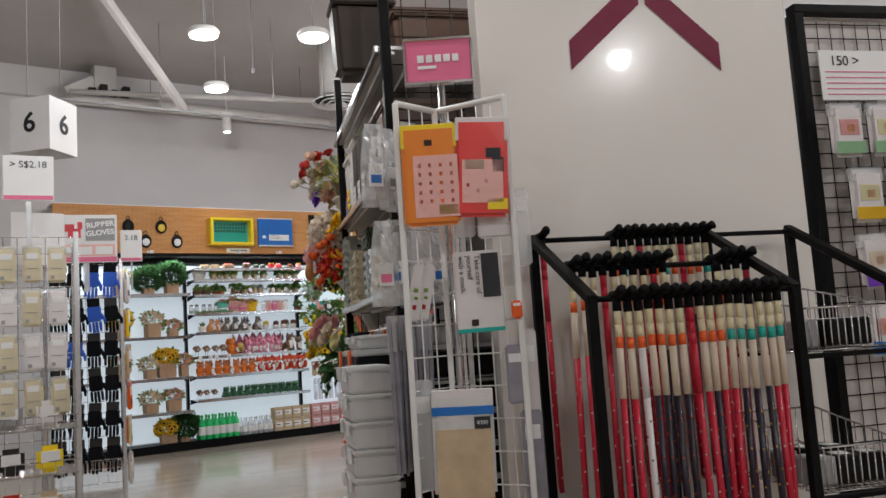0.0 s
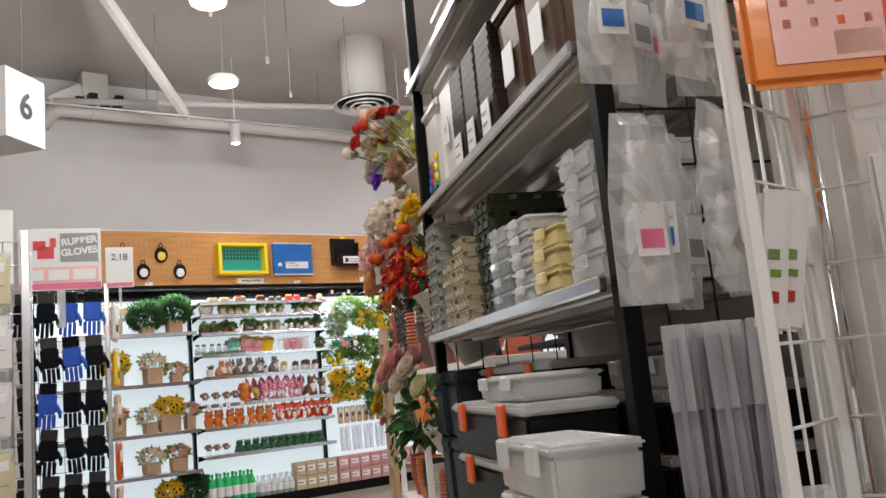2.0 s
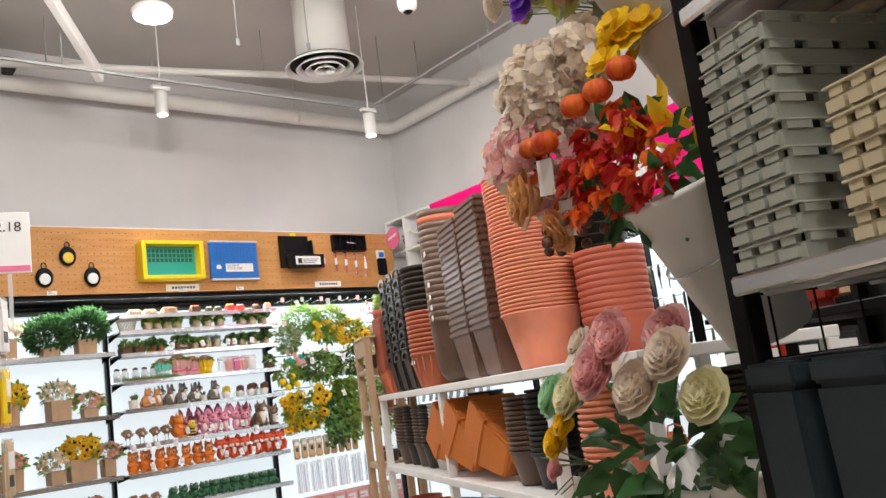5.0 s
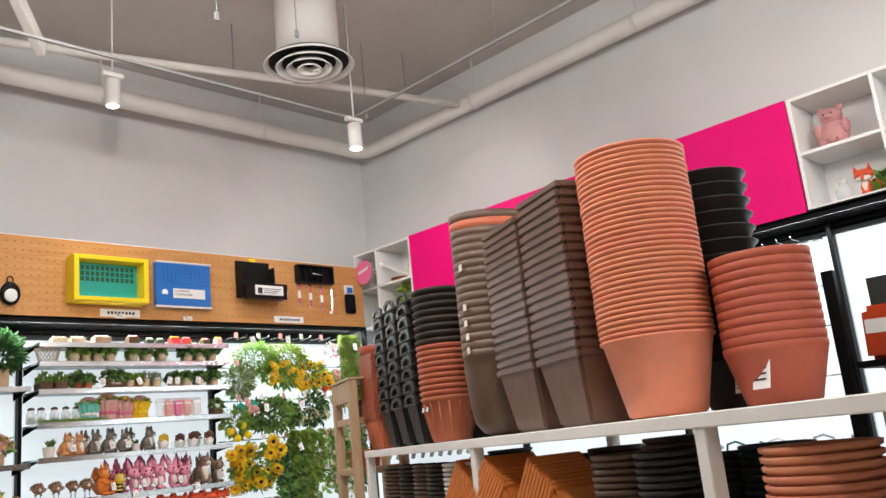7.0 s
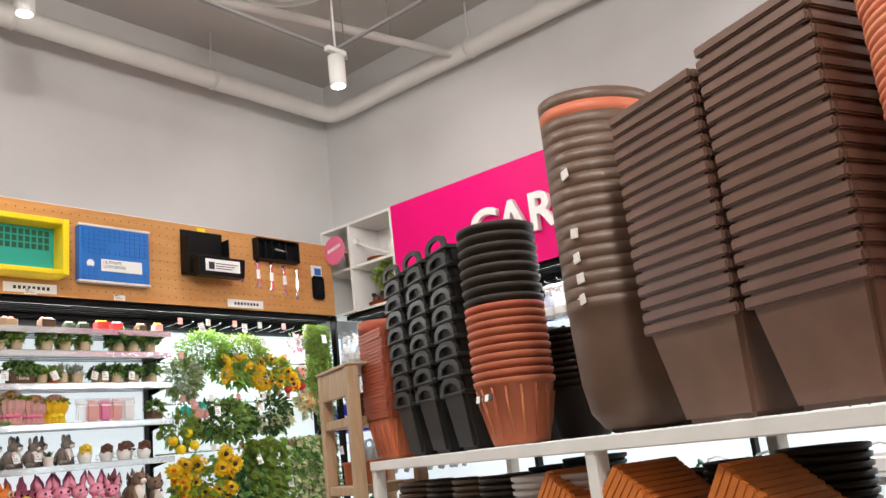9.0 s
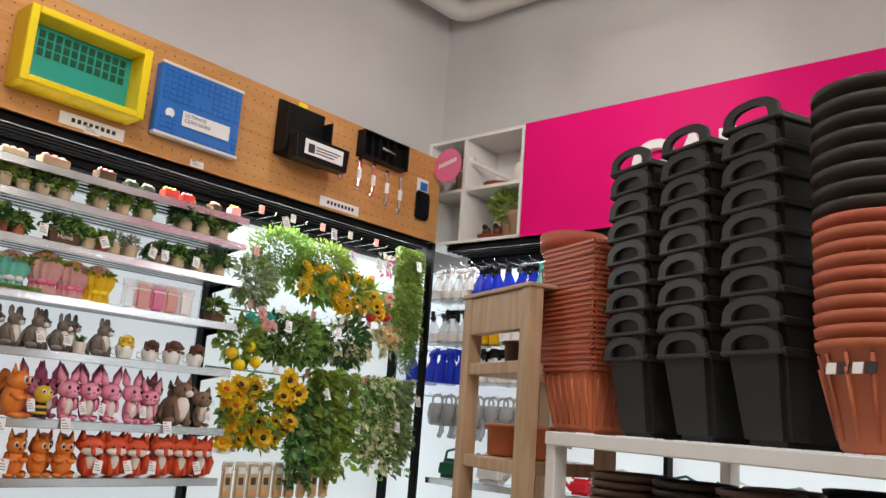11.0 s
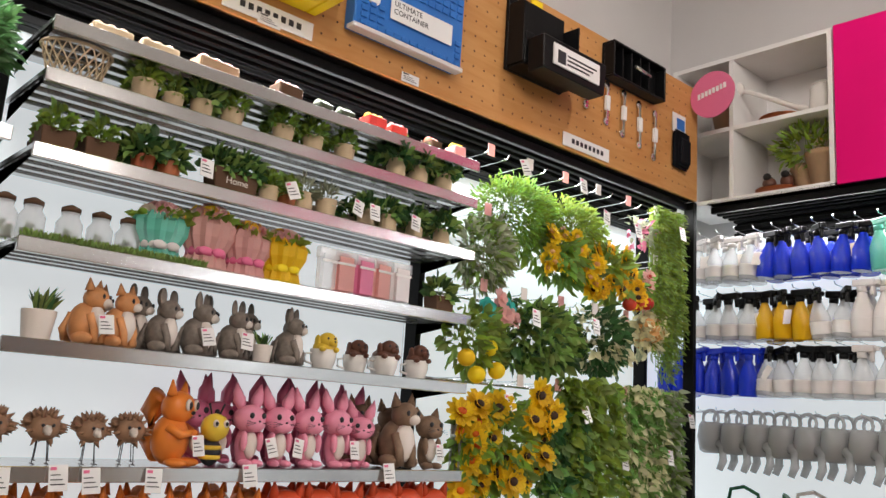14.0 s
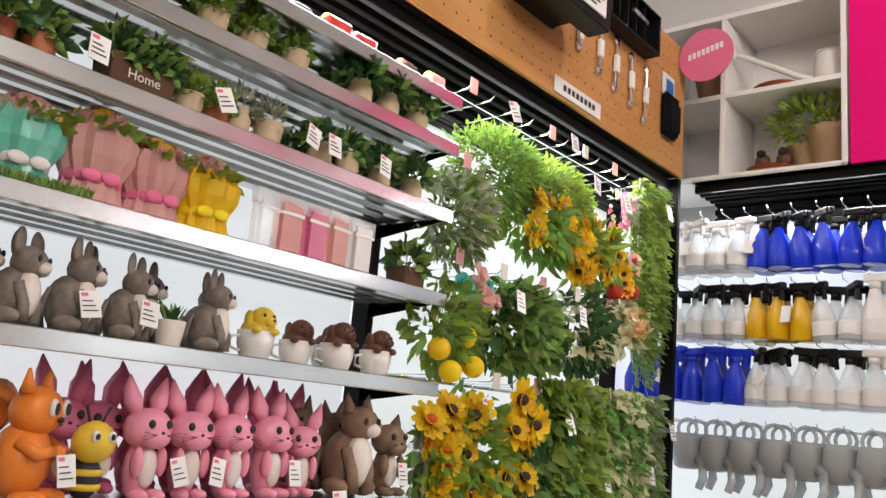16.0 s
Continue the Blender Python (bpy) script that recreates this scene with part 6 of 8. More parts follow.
def tag(x, y, z, w=0.04, h=0.055, rot=0, stripe="pinkcard", tilt=-12):
    ob = thing("price_tag", "small white price tag with printed lines", "tag", FW @ pose(x, y, z, tilt, rot, 0), "price tags")
    t = bmesh.new()
    rbox(t, -w / 2, w / 2, -0.001, 0.001, -h, 0, 0.0004)
    part("card", t, "price", ob)
    t = bmesh.new()
    rbox(t, -w * 0.42, -w * 0.1, -0.0022, -0.0012, -h * 0.2, -h * 0.08, 0)
    part("mark", t, stripe, ob)
    for k in range(3):
        t = bmesh.new()
        rbox(t, -w * 0.4, w * (0.1 + 0.12 * k), -0.0022, -0.0012, -h * (0.4 + 0.18 * k), -h * (0.36 + 0.18 * k), 0)
        part("line", t, "ink", ob)


z5, z6, z7, z8 = 1.279, 1.014, 0.794, 0.534
row5 = lambda px: 3.10 + 1.34 * spread((px - 50) / 835)
row6 = lambda px: 3.04 + 1.41 * spread(px / 880)
for px, k in ((172, "cat"), (226, "cat"), (262, "grey"), (300, "grey"), (362, "grey"), (428, "grey"), (535, "grey"), (605, "chick"), (690, "pup"), (732, "pup"), (798, "pup")):
    fig(k, row5(px), 0.055 + (0.05 if px in (262, 690) else 0), z5, 34 if k in ("cat", "grey") else -10, 0.97 if k not in ("pup", "chick") else 0.95)
for px, k in ((205, "cat"), (330, "grey"), (398, "grey"), (480, "grey"), (770, "pup"), (570, "grey")):
    fig(k, row5(px), 0.16, z5, 30, 1.05)
for px in (45, 125, 200, 262):
    fig("hedgehog", row6(px), 0.05, z6, 0, 1.1)
    fig("hedgehog", row6(px + 25), 0.15, z6, 0, 1.1)
fig("squirrel", row6(330), 0.05, z6, 30, 1.24)
fig("bee", row6(396), 0.035, z6, 8, 1.05)
for px in (462, 518, 572, 628):
    fig("rabbit", row6(px), 0.05, z6, 4, 1.02)
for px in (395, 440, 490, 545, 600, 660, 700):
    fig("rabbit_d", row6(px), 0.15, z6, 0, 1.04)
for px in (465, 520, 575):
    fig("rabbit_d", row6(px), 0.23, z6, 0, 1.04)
fig("rabbit", row6(684), 0.06, z6, -20, 0.92)
for px, y, s in ((758, 0.06, 1.4), (715, 0.17, 1.35), (775, 0.17, 1.3)):
    fig("tabby", row6(px), y, z6, 0, s)
fig("rabbit_t", row6(818), 0.05, z6, -8, 1.0)
for i, x in enumerate((3.12, 3.22, 3.33, 3.43, 3.54, 3.64, 3.73)):
    fig("squirrel", x, 0.05 + 0.02 * (i % 2), z7, 10 * (i % 3 - 1), 1.02)
    fig("squirrel", x + 0.05, 0.16, z7, 0, 1.05)
for i, x in enumerate((3.84, 3.94, 4.04, 4.16, 4.26, 4.36)):
    fig("fox", x, 0.055, z7, -6, 1.12)
    fig("fox", x + 0.04, 0.16, z7, 0, 1.12)
for i in range(11):
    fig("frog", 3.42 + i * 0.085, 0.06, z8, jit(20), 1.1)
    fig("frog", 3.45 + i * 0.085, 0.16, z8, jit(20), 1.1)
for x in (3.12, 3.2, 3.29):
    fig("hedgehog", x, 0.07, z8)
for px, dz in ((55, 0.0), (140, 0.006), (190, 0.0), (290, 0.0), (450, 0.012), (712, 0.02)):
    tag(row6(px), -0.018, z6 - 0.002 + dz, rot=jit(4))
for px in (192, 366, 440):
    tag(row5(px), 0.006, z5 + 0.07, 0.035, 0.045, rot=jit(12))
for px in (362, 490, 545, 825, 650):
    tag(row6(px), 0.004, z6 + 0.075, 0.03, 0.05, rot=jit(14))
for x in (3.25, 3.49, 3.86, 3.98, 4.1, 4.31):
    tag(x, 0.0, z7 + 0.07, 0.035, 0.055, rot=jit(14))


# small potted plants
def tuft(keys, n, L, W, R=0.03, h=0.05, blade=False):
    sp = Soup()
    for i in range(n):
        if blade:
            d = Vector((jit(0.7), jit(0.7), 1)).normalized()
            sp.leaf((jit(0.012), jit(0.012), 0), d, L * rng.uniform(0.7, 1.2), W, i % len(keys), 0.1)
        else:
            d = rdir(0.55)
            p = Vector((d.x * R, d.y * R, max(0.0, d.z) * h + 0.006))
            sp.leaf(p * rng.uniform(0.6, 1), d + rdir(0.2) * 0.6, L * rng.uniform(0.7, 1.25), W * rng.uniform(0.7, 1.25), i % len(keys))
    for i in range(6):
        sp.stem((0, 0, -0.02), (jit(R), jit(R), h * 0.8), 0.0012, 0)
    return sp.mesh("foliage", *keys)


TUFT = {"b": tuft(("leaf_b", "leaf"), 90, 0.026, 0.017), "d": tuft(("leaf", "leaf_d"), 80, 0.036, 0.022, 0.035, 0.055), "i": tuft(("leaf_d", "leaf"), 110, 0.034, 0.024, 0.05, 0.05),
        "g": tuft(("leaf_g",), 90, 0.030, 0.008, 0.038, 0.045), "s": tuft(("leaf_d", "leaf"), 22, 0.06, 0.014, blade=True)}


def small_pot_mesh(key, r=0.032, h=0.055):
    t = bmesh.new()
    lathe(t, [(r * 0.78, 0), (r * 0.8, 0.003), (r, h - 0.003), (r, h), (r - 0.004, h), (r - 0.006, h - 0.008), (r * 0.2, h - 0.009)], 18)
    return to_mesh("pot", t, key)


def jar_mesh():
    t = bmesh.new()
    lathe(t, [(0.026, 0), (0.030, 0.004), (0.030, 0.045), (0.024, 0.055), (0.025, 0.066), (0.021, 0.066), (0.019, 0.05)], 18)
    return to_mesh("jar", t, "kraft_l")


def wood_box_mesh(w=0.07, h=0.05):
    t = bmesh.new()
    rbox(t, -w / 2, w / 2, -0.03, 0.03, 0, h, 0.002, top=1.1)
    return to_mesh("box", t, "peat")


POTS = {"k": small_pot_mesh("kraft_l"), "j": jar_mesh(), "w": wood_box_mesh(), "t": small_pot_mesh("terra", 0.03, 0.045), "c": small_pot_mesh("fig_white", 0.034, 0.06), "W": wood_box_mesh(0.12, 0.062)}
PH = {"k": 0.048, "j": 0.058, "w": 0.045, "t": 0.038, "c": 0.052, "W": 0.055}
PLAB = {"k": "small bright artificial plant in a jute pot", "j": "small artificial plant in a glass jar", "w": "artificial plant in a brown wooden box", "t": "artificial plant in a terracotta pot",
        "c": "green succulent in a pale square pot", "W": "artificial ivy in a brown lettered wooden box"}


def plant(p, f, x, y, z, s=1.0):
    ob = thing("potted_plant", PLAB[p], "plant", at(x, y, z, jit(60)) @ Matrix.Scale(s, 4) if p not in "wW" else at(x, y, z, jit(4)), "small potted plants")
    part({"j": "jar", "w": "box", "W": "box"}.get(p, "pot"), POTS[p], None, ob)
    part("foliage", TUFT[f], None, ob, m=Matrix.Translation((0, 0, PH[p])) @ Matrix.Scale(1.0 + jit(0.1), 4))
    if p == "W":
        part("foliage", TUFT[f], None, ob, m=Matrix.Translation((0.04, 0, PH[p])))
        part("foliage", TUFT[f], None, ob, m=Matrix.Translation((-0.04, 0, PH[p])))
        words("writing", "Home", 0.026, "fig_white", pose(0, -0.0335, 0.03, 87, 0, 0), ob, 0.0004)


row2 = lambda px: 3.09 + 1.34 * spread((px - 110) / 785)
z1, z2, z3, z4 = 2.004, 1.879, 1.704, 1.494
for px, p, f, s in ((270, "k", "b", 1.05), (320, "k", "b", 0.85), (370, "k", "d", 0.95), (425, "k", "b", 1.0), (520, "k", "b", 1.0), (578, "k", "b", 0.95), (640, "k", "b", 1.0),
                    (745, "j", "i", 1.0), (792, "j", "i", 1.0), (845, "j", "i", 1.0)):
    plant(p, f, row2(px), 0.05, z2, s)
    plant(p, f, row2(px + 14), 0.15, z2, s)
row3 = lambda px: 3.085 + 1.345 * spread((px - 95) / 800)
for px, p, f, s in ((130, "w", "b", 1), (200, "w", "b", 1), (275, "t", "i", 1), (320, "t", "d", 1), (430, "W", "d", 1), (500, "k", "b", 0.9), (535, "t", "b", 0.9), (565, "j", "g", 0.9), (610, "k", "g", 1.0),
                    (690, "j", "i", 0.9), (735, "j", "d", 0.9), (790, "j", "i", 0.9), (848, "j", "i", 0.9)):
    plant(p, f, row3(px), 0.05, z3, s)
    if p != "W":
        plant(p, f, row3(px + 12), 0.16, z3, s)
plant("c", "s", row5(95), 0.05, z5, 1.1)
plant("c", "s", row5(485), 0.05, z5, 0.8)
plant("w", "d", row5(835), 0.05, z4, 1)
for px in (365, 515, 650, 680, 765):
    tag(row3(px), -0.016, z3 + 0.06, 0.036, 0.05, rot=jit(25))


def gift_pack(x, z, w, h, key, bow, lab):
    ob = thing("bouquet_pack", lab, "bouquet", at(x, 0.07, z, jit(10)), "wrapped bouquets")
    t = bmesh.new()
    lathe(t, [(w * 0.36, 0), (w * 0.42, 0.01), (w * 0.36, h * 0.3), (w * 0.50, h * 0.55), (w * 0.52, h * 0.75), (w * 0.40, h * 0.92), (w * 0.32, h * 0.86), (w * 0.2, h * 0.5)], 26, sy=0.8, pleat=0.07, smooth=False)
    part("wrap", t, key, ob)
    t = bmesh.new()
    lathe(t, [(w * 0.385, h * 0.24), (w * 0.40, h * 0.28), (w * 0.40, h * 0.34), (w * 0.39, h * 0.37)], 14, sy=0.8)
    for s in (-1, 1):
        ell(t, (s * 0.018, -w * 0.33, h * 0.31), (0.018, 0.006, 0.011), 0)
    part("ribbon", t, bow, ob)
    sp = Soup()
    for i in range(34):
        d = rdir(0.7)
        sp.bloom((d.x * w * 0.36, d.y * w * 0.30, h * (0.86 + 0.20 * abs(d.z))), d, 0.021, 6, (0, 0, 1, 3)[i % 4], None, 0.3, 2)
        sp.leaf((d.x * w * 0.4, d.y * w * 0.3, h * 0.82), d, 0.04, 0.02, 2)
    part("flower_head", sp.mesh("flower_head", "petal_p", "petal_y", "leaf_b", "petal_w"), None, ob)


row4 = lambda px: 3.08 + 1.35 * spread((px - 75) / 815)
for px, key, bow, lab, h in ((312, "mintglass", "milk", "mint wrapped artificial bouquet", 0.13), (395, "petal_p", "pinkcard", "pink wrapped artificial bouquet with red ribbon", 0.15),
                             (466, "petal_p", "pinkcard", "pink wrapped artificial bouquet with red ribbon", 0.13), (534, "petal_y", "yellow", "yellow wrapped artificial bouquet", 0.13)):
    gift_pack(row4(px), z4, 0.132, h * 1.06, key, bow, lab)
for i, (px, k) in enumerate(((615, "film"), (650, "petal_p"), (690, "fig_pink_d"), (725, "petal_p"), (765, "milk"))):
    packet("gift_bag", "clear gift bag with folded paper on a shelf", at(row4(px), 0.07, z4 + 0.125, jit(8)), 0.075, 0.125, k if k != "film" else "film", 0.03, ((-0.4, 0.4, -0.3, -0.24, "price"),), "film", "gift bags")
for px in (60, 105, 165, 215, 262):
    ob = thing("glass_jar", "small glass jar with grass on a shelf", "jar", at(row4(px), 0.08, z4), "glass jars")
    t = bmesh.new()
    lathe(t, [(0.026, 0), (0.03, 0.006), (0.03, 0.06), (0.02, 0.075), (0.021, 0.085), (0.018, 0.085)], 16)
    part("glass", t, "clear", ob)
    t = bmesh.new()
    lathe(t, [(0.022, 0.086), (0.022, 0.096), (0.005, 0.104)], 14)
    part("cork", t, "peat", ob)
    part("grass", TUFT["b"], None, ob, m=Matrix.Translation((0, 0, 0.006)) @ Matrix.Scale(0.55, 4))
sp = Soup()
for i in range(900):
    x, y = rng.uniform(3.09, 3.52), rng.uniform(-0.005, 0.05)
    sp.leaf((x, y, z4), (jit(0.6), jit(0.6), 1), 0.022, 0.005, 0)
tagged(put(sp.mesh("grass_strip", "leaf"), "grass_strip", "green artificial grass strip along a shelf edge", "grass", FW), kind="stuff")
# wicker basket
ob = thing("wicker_basket", "pale woven wicker basket on a shelf", "basket", at(3.16, 0.08, z2), "")
for j in range(2):
    for k in range(18):
        t = bmesh.new()
        a0 = 2 * math.pi * k / 18
        tube(t, [((0.055 + 0.025 * q) * math.cos(a0 + (1 if j else -1) * q * 0.7), (0.055 + 0.025 * q) * math.sin(a0 + (1 if j else -1) * q * 0.7) * 0.8, 0.004 + q * 0.085) for q in (0, 0.33, 0.66, 1)], 0.0022, 4)
        part("cane", t, "kraft_l", ob)
for z, r in ((0.005, 0.056), (0.088, 0.081)):
    t = bmesh.new()
    tube(t, [(r * math.cos(k * math.pi / 12), r * 0.8 * math.sin(k * math.pi / 12), z) for k in range(24)], 0.004, 6, closed=True)
    part("rim", t, "kraft_l", ob)
# row 1: little gift boxes
for i, (x, w, h, key, k2) in enumerate(((3.22, 0.10, 0.035, "kraft_l", "kraft"), (3.34, 0.10, 0.035, "kraft_l", "kraft"), (3.50, 0.12, 0.045, "kraft", "fig_fox"), (3.72, 0.08, 0.05, "peat", "fig_fox"),
                                        (3.84, 0.05, 0.035, "olive", "leaf_g"), (3.92, 0.05, 0.035, "olive", "leaf_g"), (4.03, 0.07, 0.05, "redbag", "petal_y"), (4.12, 0.06, 0.045, "redbag", "petal_p"),
                                        (4.27, 0.05, 0.04, "peat", "fig_fox"), (4.38, 0.05, 0.05, "petal_p", "petal_y"))):
    ob = thing("gift_box", "small decorated gift box on the top shelf", "box", at(x, 0.06, z1, jit(10)), "gift boxes")
    t = bmesh.new()
    rbox(t, -w / 2, w / 2, -0.03, 0.03, 0, h, 0.004)
    part("box", t, key, ob)
    t = bmesh.new()
    for q in range(3):
        ell(t, (-w * 0.3 + q * w * 0.3, 0, h), (w * 0.15, 0.018, 0.014), 0)
    part("topping", t, k2, ob)

# base row: bottles, jars and boxes
ZB = 0.092


def bottle_mesh(body, cap, r=0.036, h=0.2):
    t = bmesh.new()
    lathe(t, [(r * 0.9, 0), (r, 0.008), (r, h * 0.62), (r * 0.5, h * 0.8), (r * 0.36, h * 0.84), (r * 0.36, h * 0.9)], 16)
    a = to_mesh("body", t, body)
    t = bmesh.new()
    lathe(t, [(r * 0.42, h * 0.9), (r * 0.42, h * 0.97), (r * 0.2, h)], 14)
    b = to_mesh("cap", t, cap)
    t = bmesh.new()
    lathe(t, [(r * 1.01, h * 0.18), (r * 1.015, h * 0.2), (r * 1.015, h * 0.5), (r * 1.01, h * 0.52)], 16)
    c = to_mesh("label", t, "price")
    return a, b, c


GB, CB = bottle_mesh("greenbottle", "greenbottle", 0.036, 0.27), bottle_mesh("clear", "milk", 0.028, 0.19)
for j in range(2):
    for i in range(6):
        ob = thing("green_bottle", "green plastic liquid bottle with white label", "bottle", at(3.13 + i * 0.078, 0.05 + j * 0.1, ZB, jit(20)), "green bottles")
        for nm, me in zip(("body", "cap", "label"), GB):
            part(nm, me, None, ob)
    for i in range(6):
        ob = thing("clear_bottle", "small clear bottle with pale label", "bottle", at(3.62 + i * 0.062, 0.05 + j * 0.1, ZB, jit(20)), "clear bottles")
        for nm, me in zip(("body", "cap", "label"), CB):
            part(nm, me, None, ob)


def carton(x, y, z, w, d, h, key, lab, band):
    ob = thing("carton", lab, "carton", at(x, y, z, jit(2)), "cartons")
    t = bmesh.new()
    rbox(t, -w / 2, w / 2, 0, d, 0, h, 0.003)
    part("box", t, key, ob)
    t = bmesh.new()
    rbox(t, -w * 0.35, w * 0.35, -0.003, -0.001, h * 0.35, h * 0.75, 0.0005)
    part("label", t, "price", ob)
    t = bmesh.new()
    rbox(t, -w * 0.35, w * 0.1, -0.0045, -0.0032, h * 0.5, h * 0.58, 0)
    part("line", t, band, ob)


for j in range(2):
    for i in range(4):
        carton(4.03 + i * 0.115, 0.02, ZB + j * 0.135, 0.108, 0.12, 0.13, "kraft_l", "beige printed carton on the base shelf", "olive")
    for i in range(9):
        carton(4.51 + i * 0.125, 0.02, ZB + j * 0.135, 0.118, 0.14, 0.13, "petal_p", "pink printed carton on the base shelf", "pinkcard")
for i in range(16):
    packet("stake_packet", "clear packet of pale blue garden stakes", at(4.55 + i * 0.07, 0.10 + 0.02 * (i % 2), 0.66), 0.06, 0.26, "film", 0.015, ((-0.3, -0.2, -0.95, -0.1, "blue"), (0.0, 0.1, -0.95, -0.1, "milk"), (0.25, 0.35, -0.95, -0.1, "milk")), None, "stake packets")
for i in range(9):
    packet("label_packet", "kraft packet of wooden plant labels", at(4.52 + i * 0.075, 0.06, 0.86, jit(8)), 0.065, 0.17, "kraft_l", 0.02,
           ((-0.3, 0.3, -0.3, -0.12, "price"), (-0.2, 0.2, -0.6, -0.4, "peat"), (-0.35, 0.35, -0.9, -0.75, "petal_a")), "film", "label packets")


# bouquets in boxes on the first bay
def big_bunch(keys, n, R, h, L, W, blooms=0, bk=2, ck=3, br=0.05, name="bouquet"):
    sp = Soup()
    for i in range(n):
        d = rdir(0.35)
        p = Vector((d.x * R, d.y * R * 0.6, h / 2 + d.z * h / 2))
        sp.leaf(p * rng.uniform(0.7, 1), d + rdir(0.1) * 0.6, L * rng.uniform(0.7, 1.3), W, i % 2)
    for i in range(blooms):
        d = rdir(0.3)
        d.y = -abs(d.y)
        sp.bloom((d.x * R, d.y * R * 0.7, h / 2 + d.z * h / 2), d + Vector((0, -0.5, 0.1)), br * rng.uniform(0.8, 1.1), 11, bk, ck, 0.2, 2, 0.28)
    for i in range(8):
        sp.stem((jit(0.02), jit(0.02), -0.08), (jit(R * 0.6), jit(R * 0.3), h * 0.6), 0.002, 0)
    return sp.mesh(name, *keys)


BB = {"green": big_bunch(("leaf_d", "leaf_d"), 1300, 0.16, 0.24, 0.055, 0.020), "white": big_bunch(("leaf_g", "leaf"), 120, 0.12, 0.14, 0.045, 0.02, 40, 2, 3, 0.024),
      "sun": big_bunch(("leaf", "leaf_b"), 90, 0.13, 0.15, 0.06, 0.03, 26, 2, 3, 0.055), "mix": big_bunch(("leaf_b", "leaf"), 90, 0.10, 0.12, 0.05, 0.025, 16, 2, 3, 0.035)}
for me, ks in ((BB["white"], ("petal_w", "petal_y")), (BB["sun"], ("petal_y", "seed")), (BB["mix"], ("petal_p", "petal_y")), (BB["green"], ("leaf", "leaf"))):
    for k in ks:
        me.materials.append(M[k])
for x, z, k, w, h, lab in ((2.86, 1.724, "green", 0.13, 0.12, "dark green artificial bush in a wooden box"), (2.60, 1.724, "green", 0.11, 0.07, "dark green artificial bush in a wooden box"), (2.64, 1.254, "white", 0.14, 0.15, "white artificial flowers in a kraft box"),
                           (2.86, 1.254, "mix", 0.10, 0.07, "mixed artificial flowers in a small box"), (2.78, 0.804, "sun", 0.18, 0.16, "yellow artificial sunflowers in a kraft box"), (2.97, 0.804, "mix", 0.08, 0.13, "pink artificial flowers in a kraft box"),
                           (2.60, 0.804, "white", 0.10, 0.1, "white artificial flowers in a kraft box"), (2.85, 0.434, "mix", 0.14, 0.12, "mixed artificial flowers in a kraft box"), (2.60, 0.434, "white", 0.13, 0.1, "white artificial flowers in a kraft box"),
                           (2.3, 1.724, "white", 0.14, 0.15, "white artificial flowers in a kraft box"), (2.3, 1.254, "sun", 0.14, 0.15, "yellow artificial sunflowers in a kraft box"), (2.3, 0.804, "mix", 0.14, 0.15, "mixed artificial flowers in a kraft box"),
                           (2.78, 0.092, "sun", 0.16, 0.1, "yellow artificial sunflowers in a kraft box"), (2.95, 0.092, "green", 0.1, 0.06, "dark green artificial bush in a wooden box")):
    ob = thing("boxed_bouquet", lab, "bouquet", at(x, 0.14, z, jit(6)), "boxed bouquets")
    t = bmesh.new()
    rbox(t, -w / 2, w / 2, -0.07, 0.07, 0, h, 0.004, top=1.05)
    part("box", t, "kraft", ob)
    part("flower_head", BB[k], None, ob, m=Matrix.Translation((0, 0, h - 0.01)))


# hanging greenery of the third bay
def hook_rail(z, x0=4.47, x1=5.75):
    ob = thing("hook_rail", "chrome rail with long display hooks", "rail", FW, "hook rails")
    t = bmesh.new()
    tube(t, [(x0, 0.27, z), (x1, 0.27, z)], 0.006, 6)
    part("bar", t, "chrome", ob)
    n = int((x1 - x0) / 0.1)
    for k in range(n):
        x = x0 + 0.05 + k * 0.1
        t = bmesh.new()
        tube(t, [(x, 0.27, z), (x, 0.05, z + 0.005), (x, 0.035, z + 0.02)], 0.0022, 5)
        part("hook", t, "chrome", ob)
        if k % 2 == 0:
            t = bmesh.new()
            rbox(t, x - 0.016, x + 0.016, 0.028, 0.031, z - 0.012, z + 0.03, 0.0005)
            part("hook_ticket", t, "paper" if k % 4 else "petal_p", ob)


for z in (2.07, 1.86, 1.60, 1.30, 0.92):
    hook_rail(z)


def hang(x, z, y, sp_fn, keys, lab, group="hanging greenery", name="artificial_vine"):
    sp = Soup()
    sp_fn(sp)
    put(sp.mesh(name, *keys), name, lab, "artificial plant", at(x, y, z), group)


def bushy(n, R, L, W, mi2=1, droop=-0.3):
    def f(sp):
        for i in range(n):
            d = rdir(-0.1)
            if d.y > 0.5:
                d.y = -d.y
            p = Vector((d.x * R[0], d.y * R[1], d.z * R[2])) * rng.uniform(0.55, 1.0)
            sp.leaf(p, Vector((d.x, d.y - 0.2, d.z + droop)) + rdir(0) * 0.7, L * rng.uniform(0.7, 1.3), W * rng.uniform(0.7, 1.2), 0 if rng.random() < 0.65 else mi2)
        for i in range(10):
            sp.stem((jit(0.02), 0.0, R[2]), (jit(R[0]), -abs(jit(R[1])), -R[2] * 0.6), 0.0015, mi2)
    return f


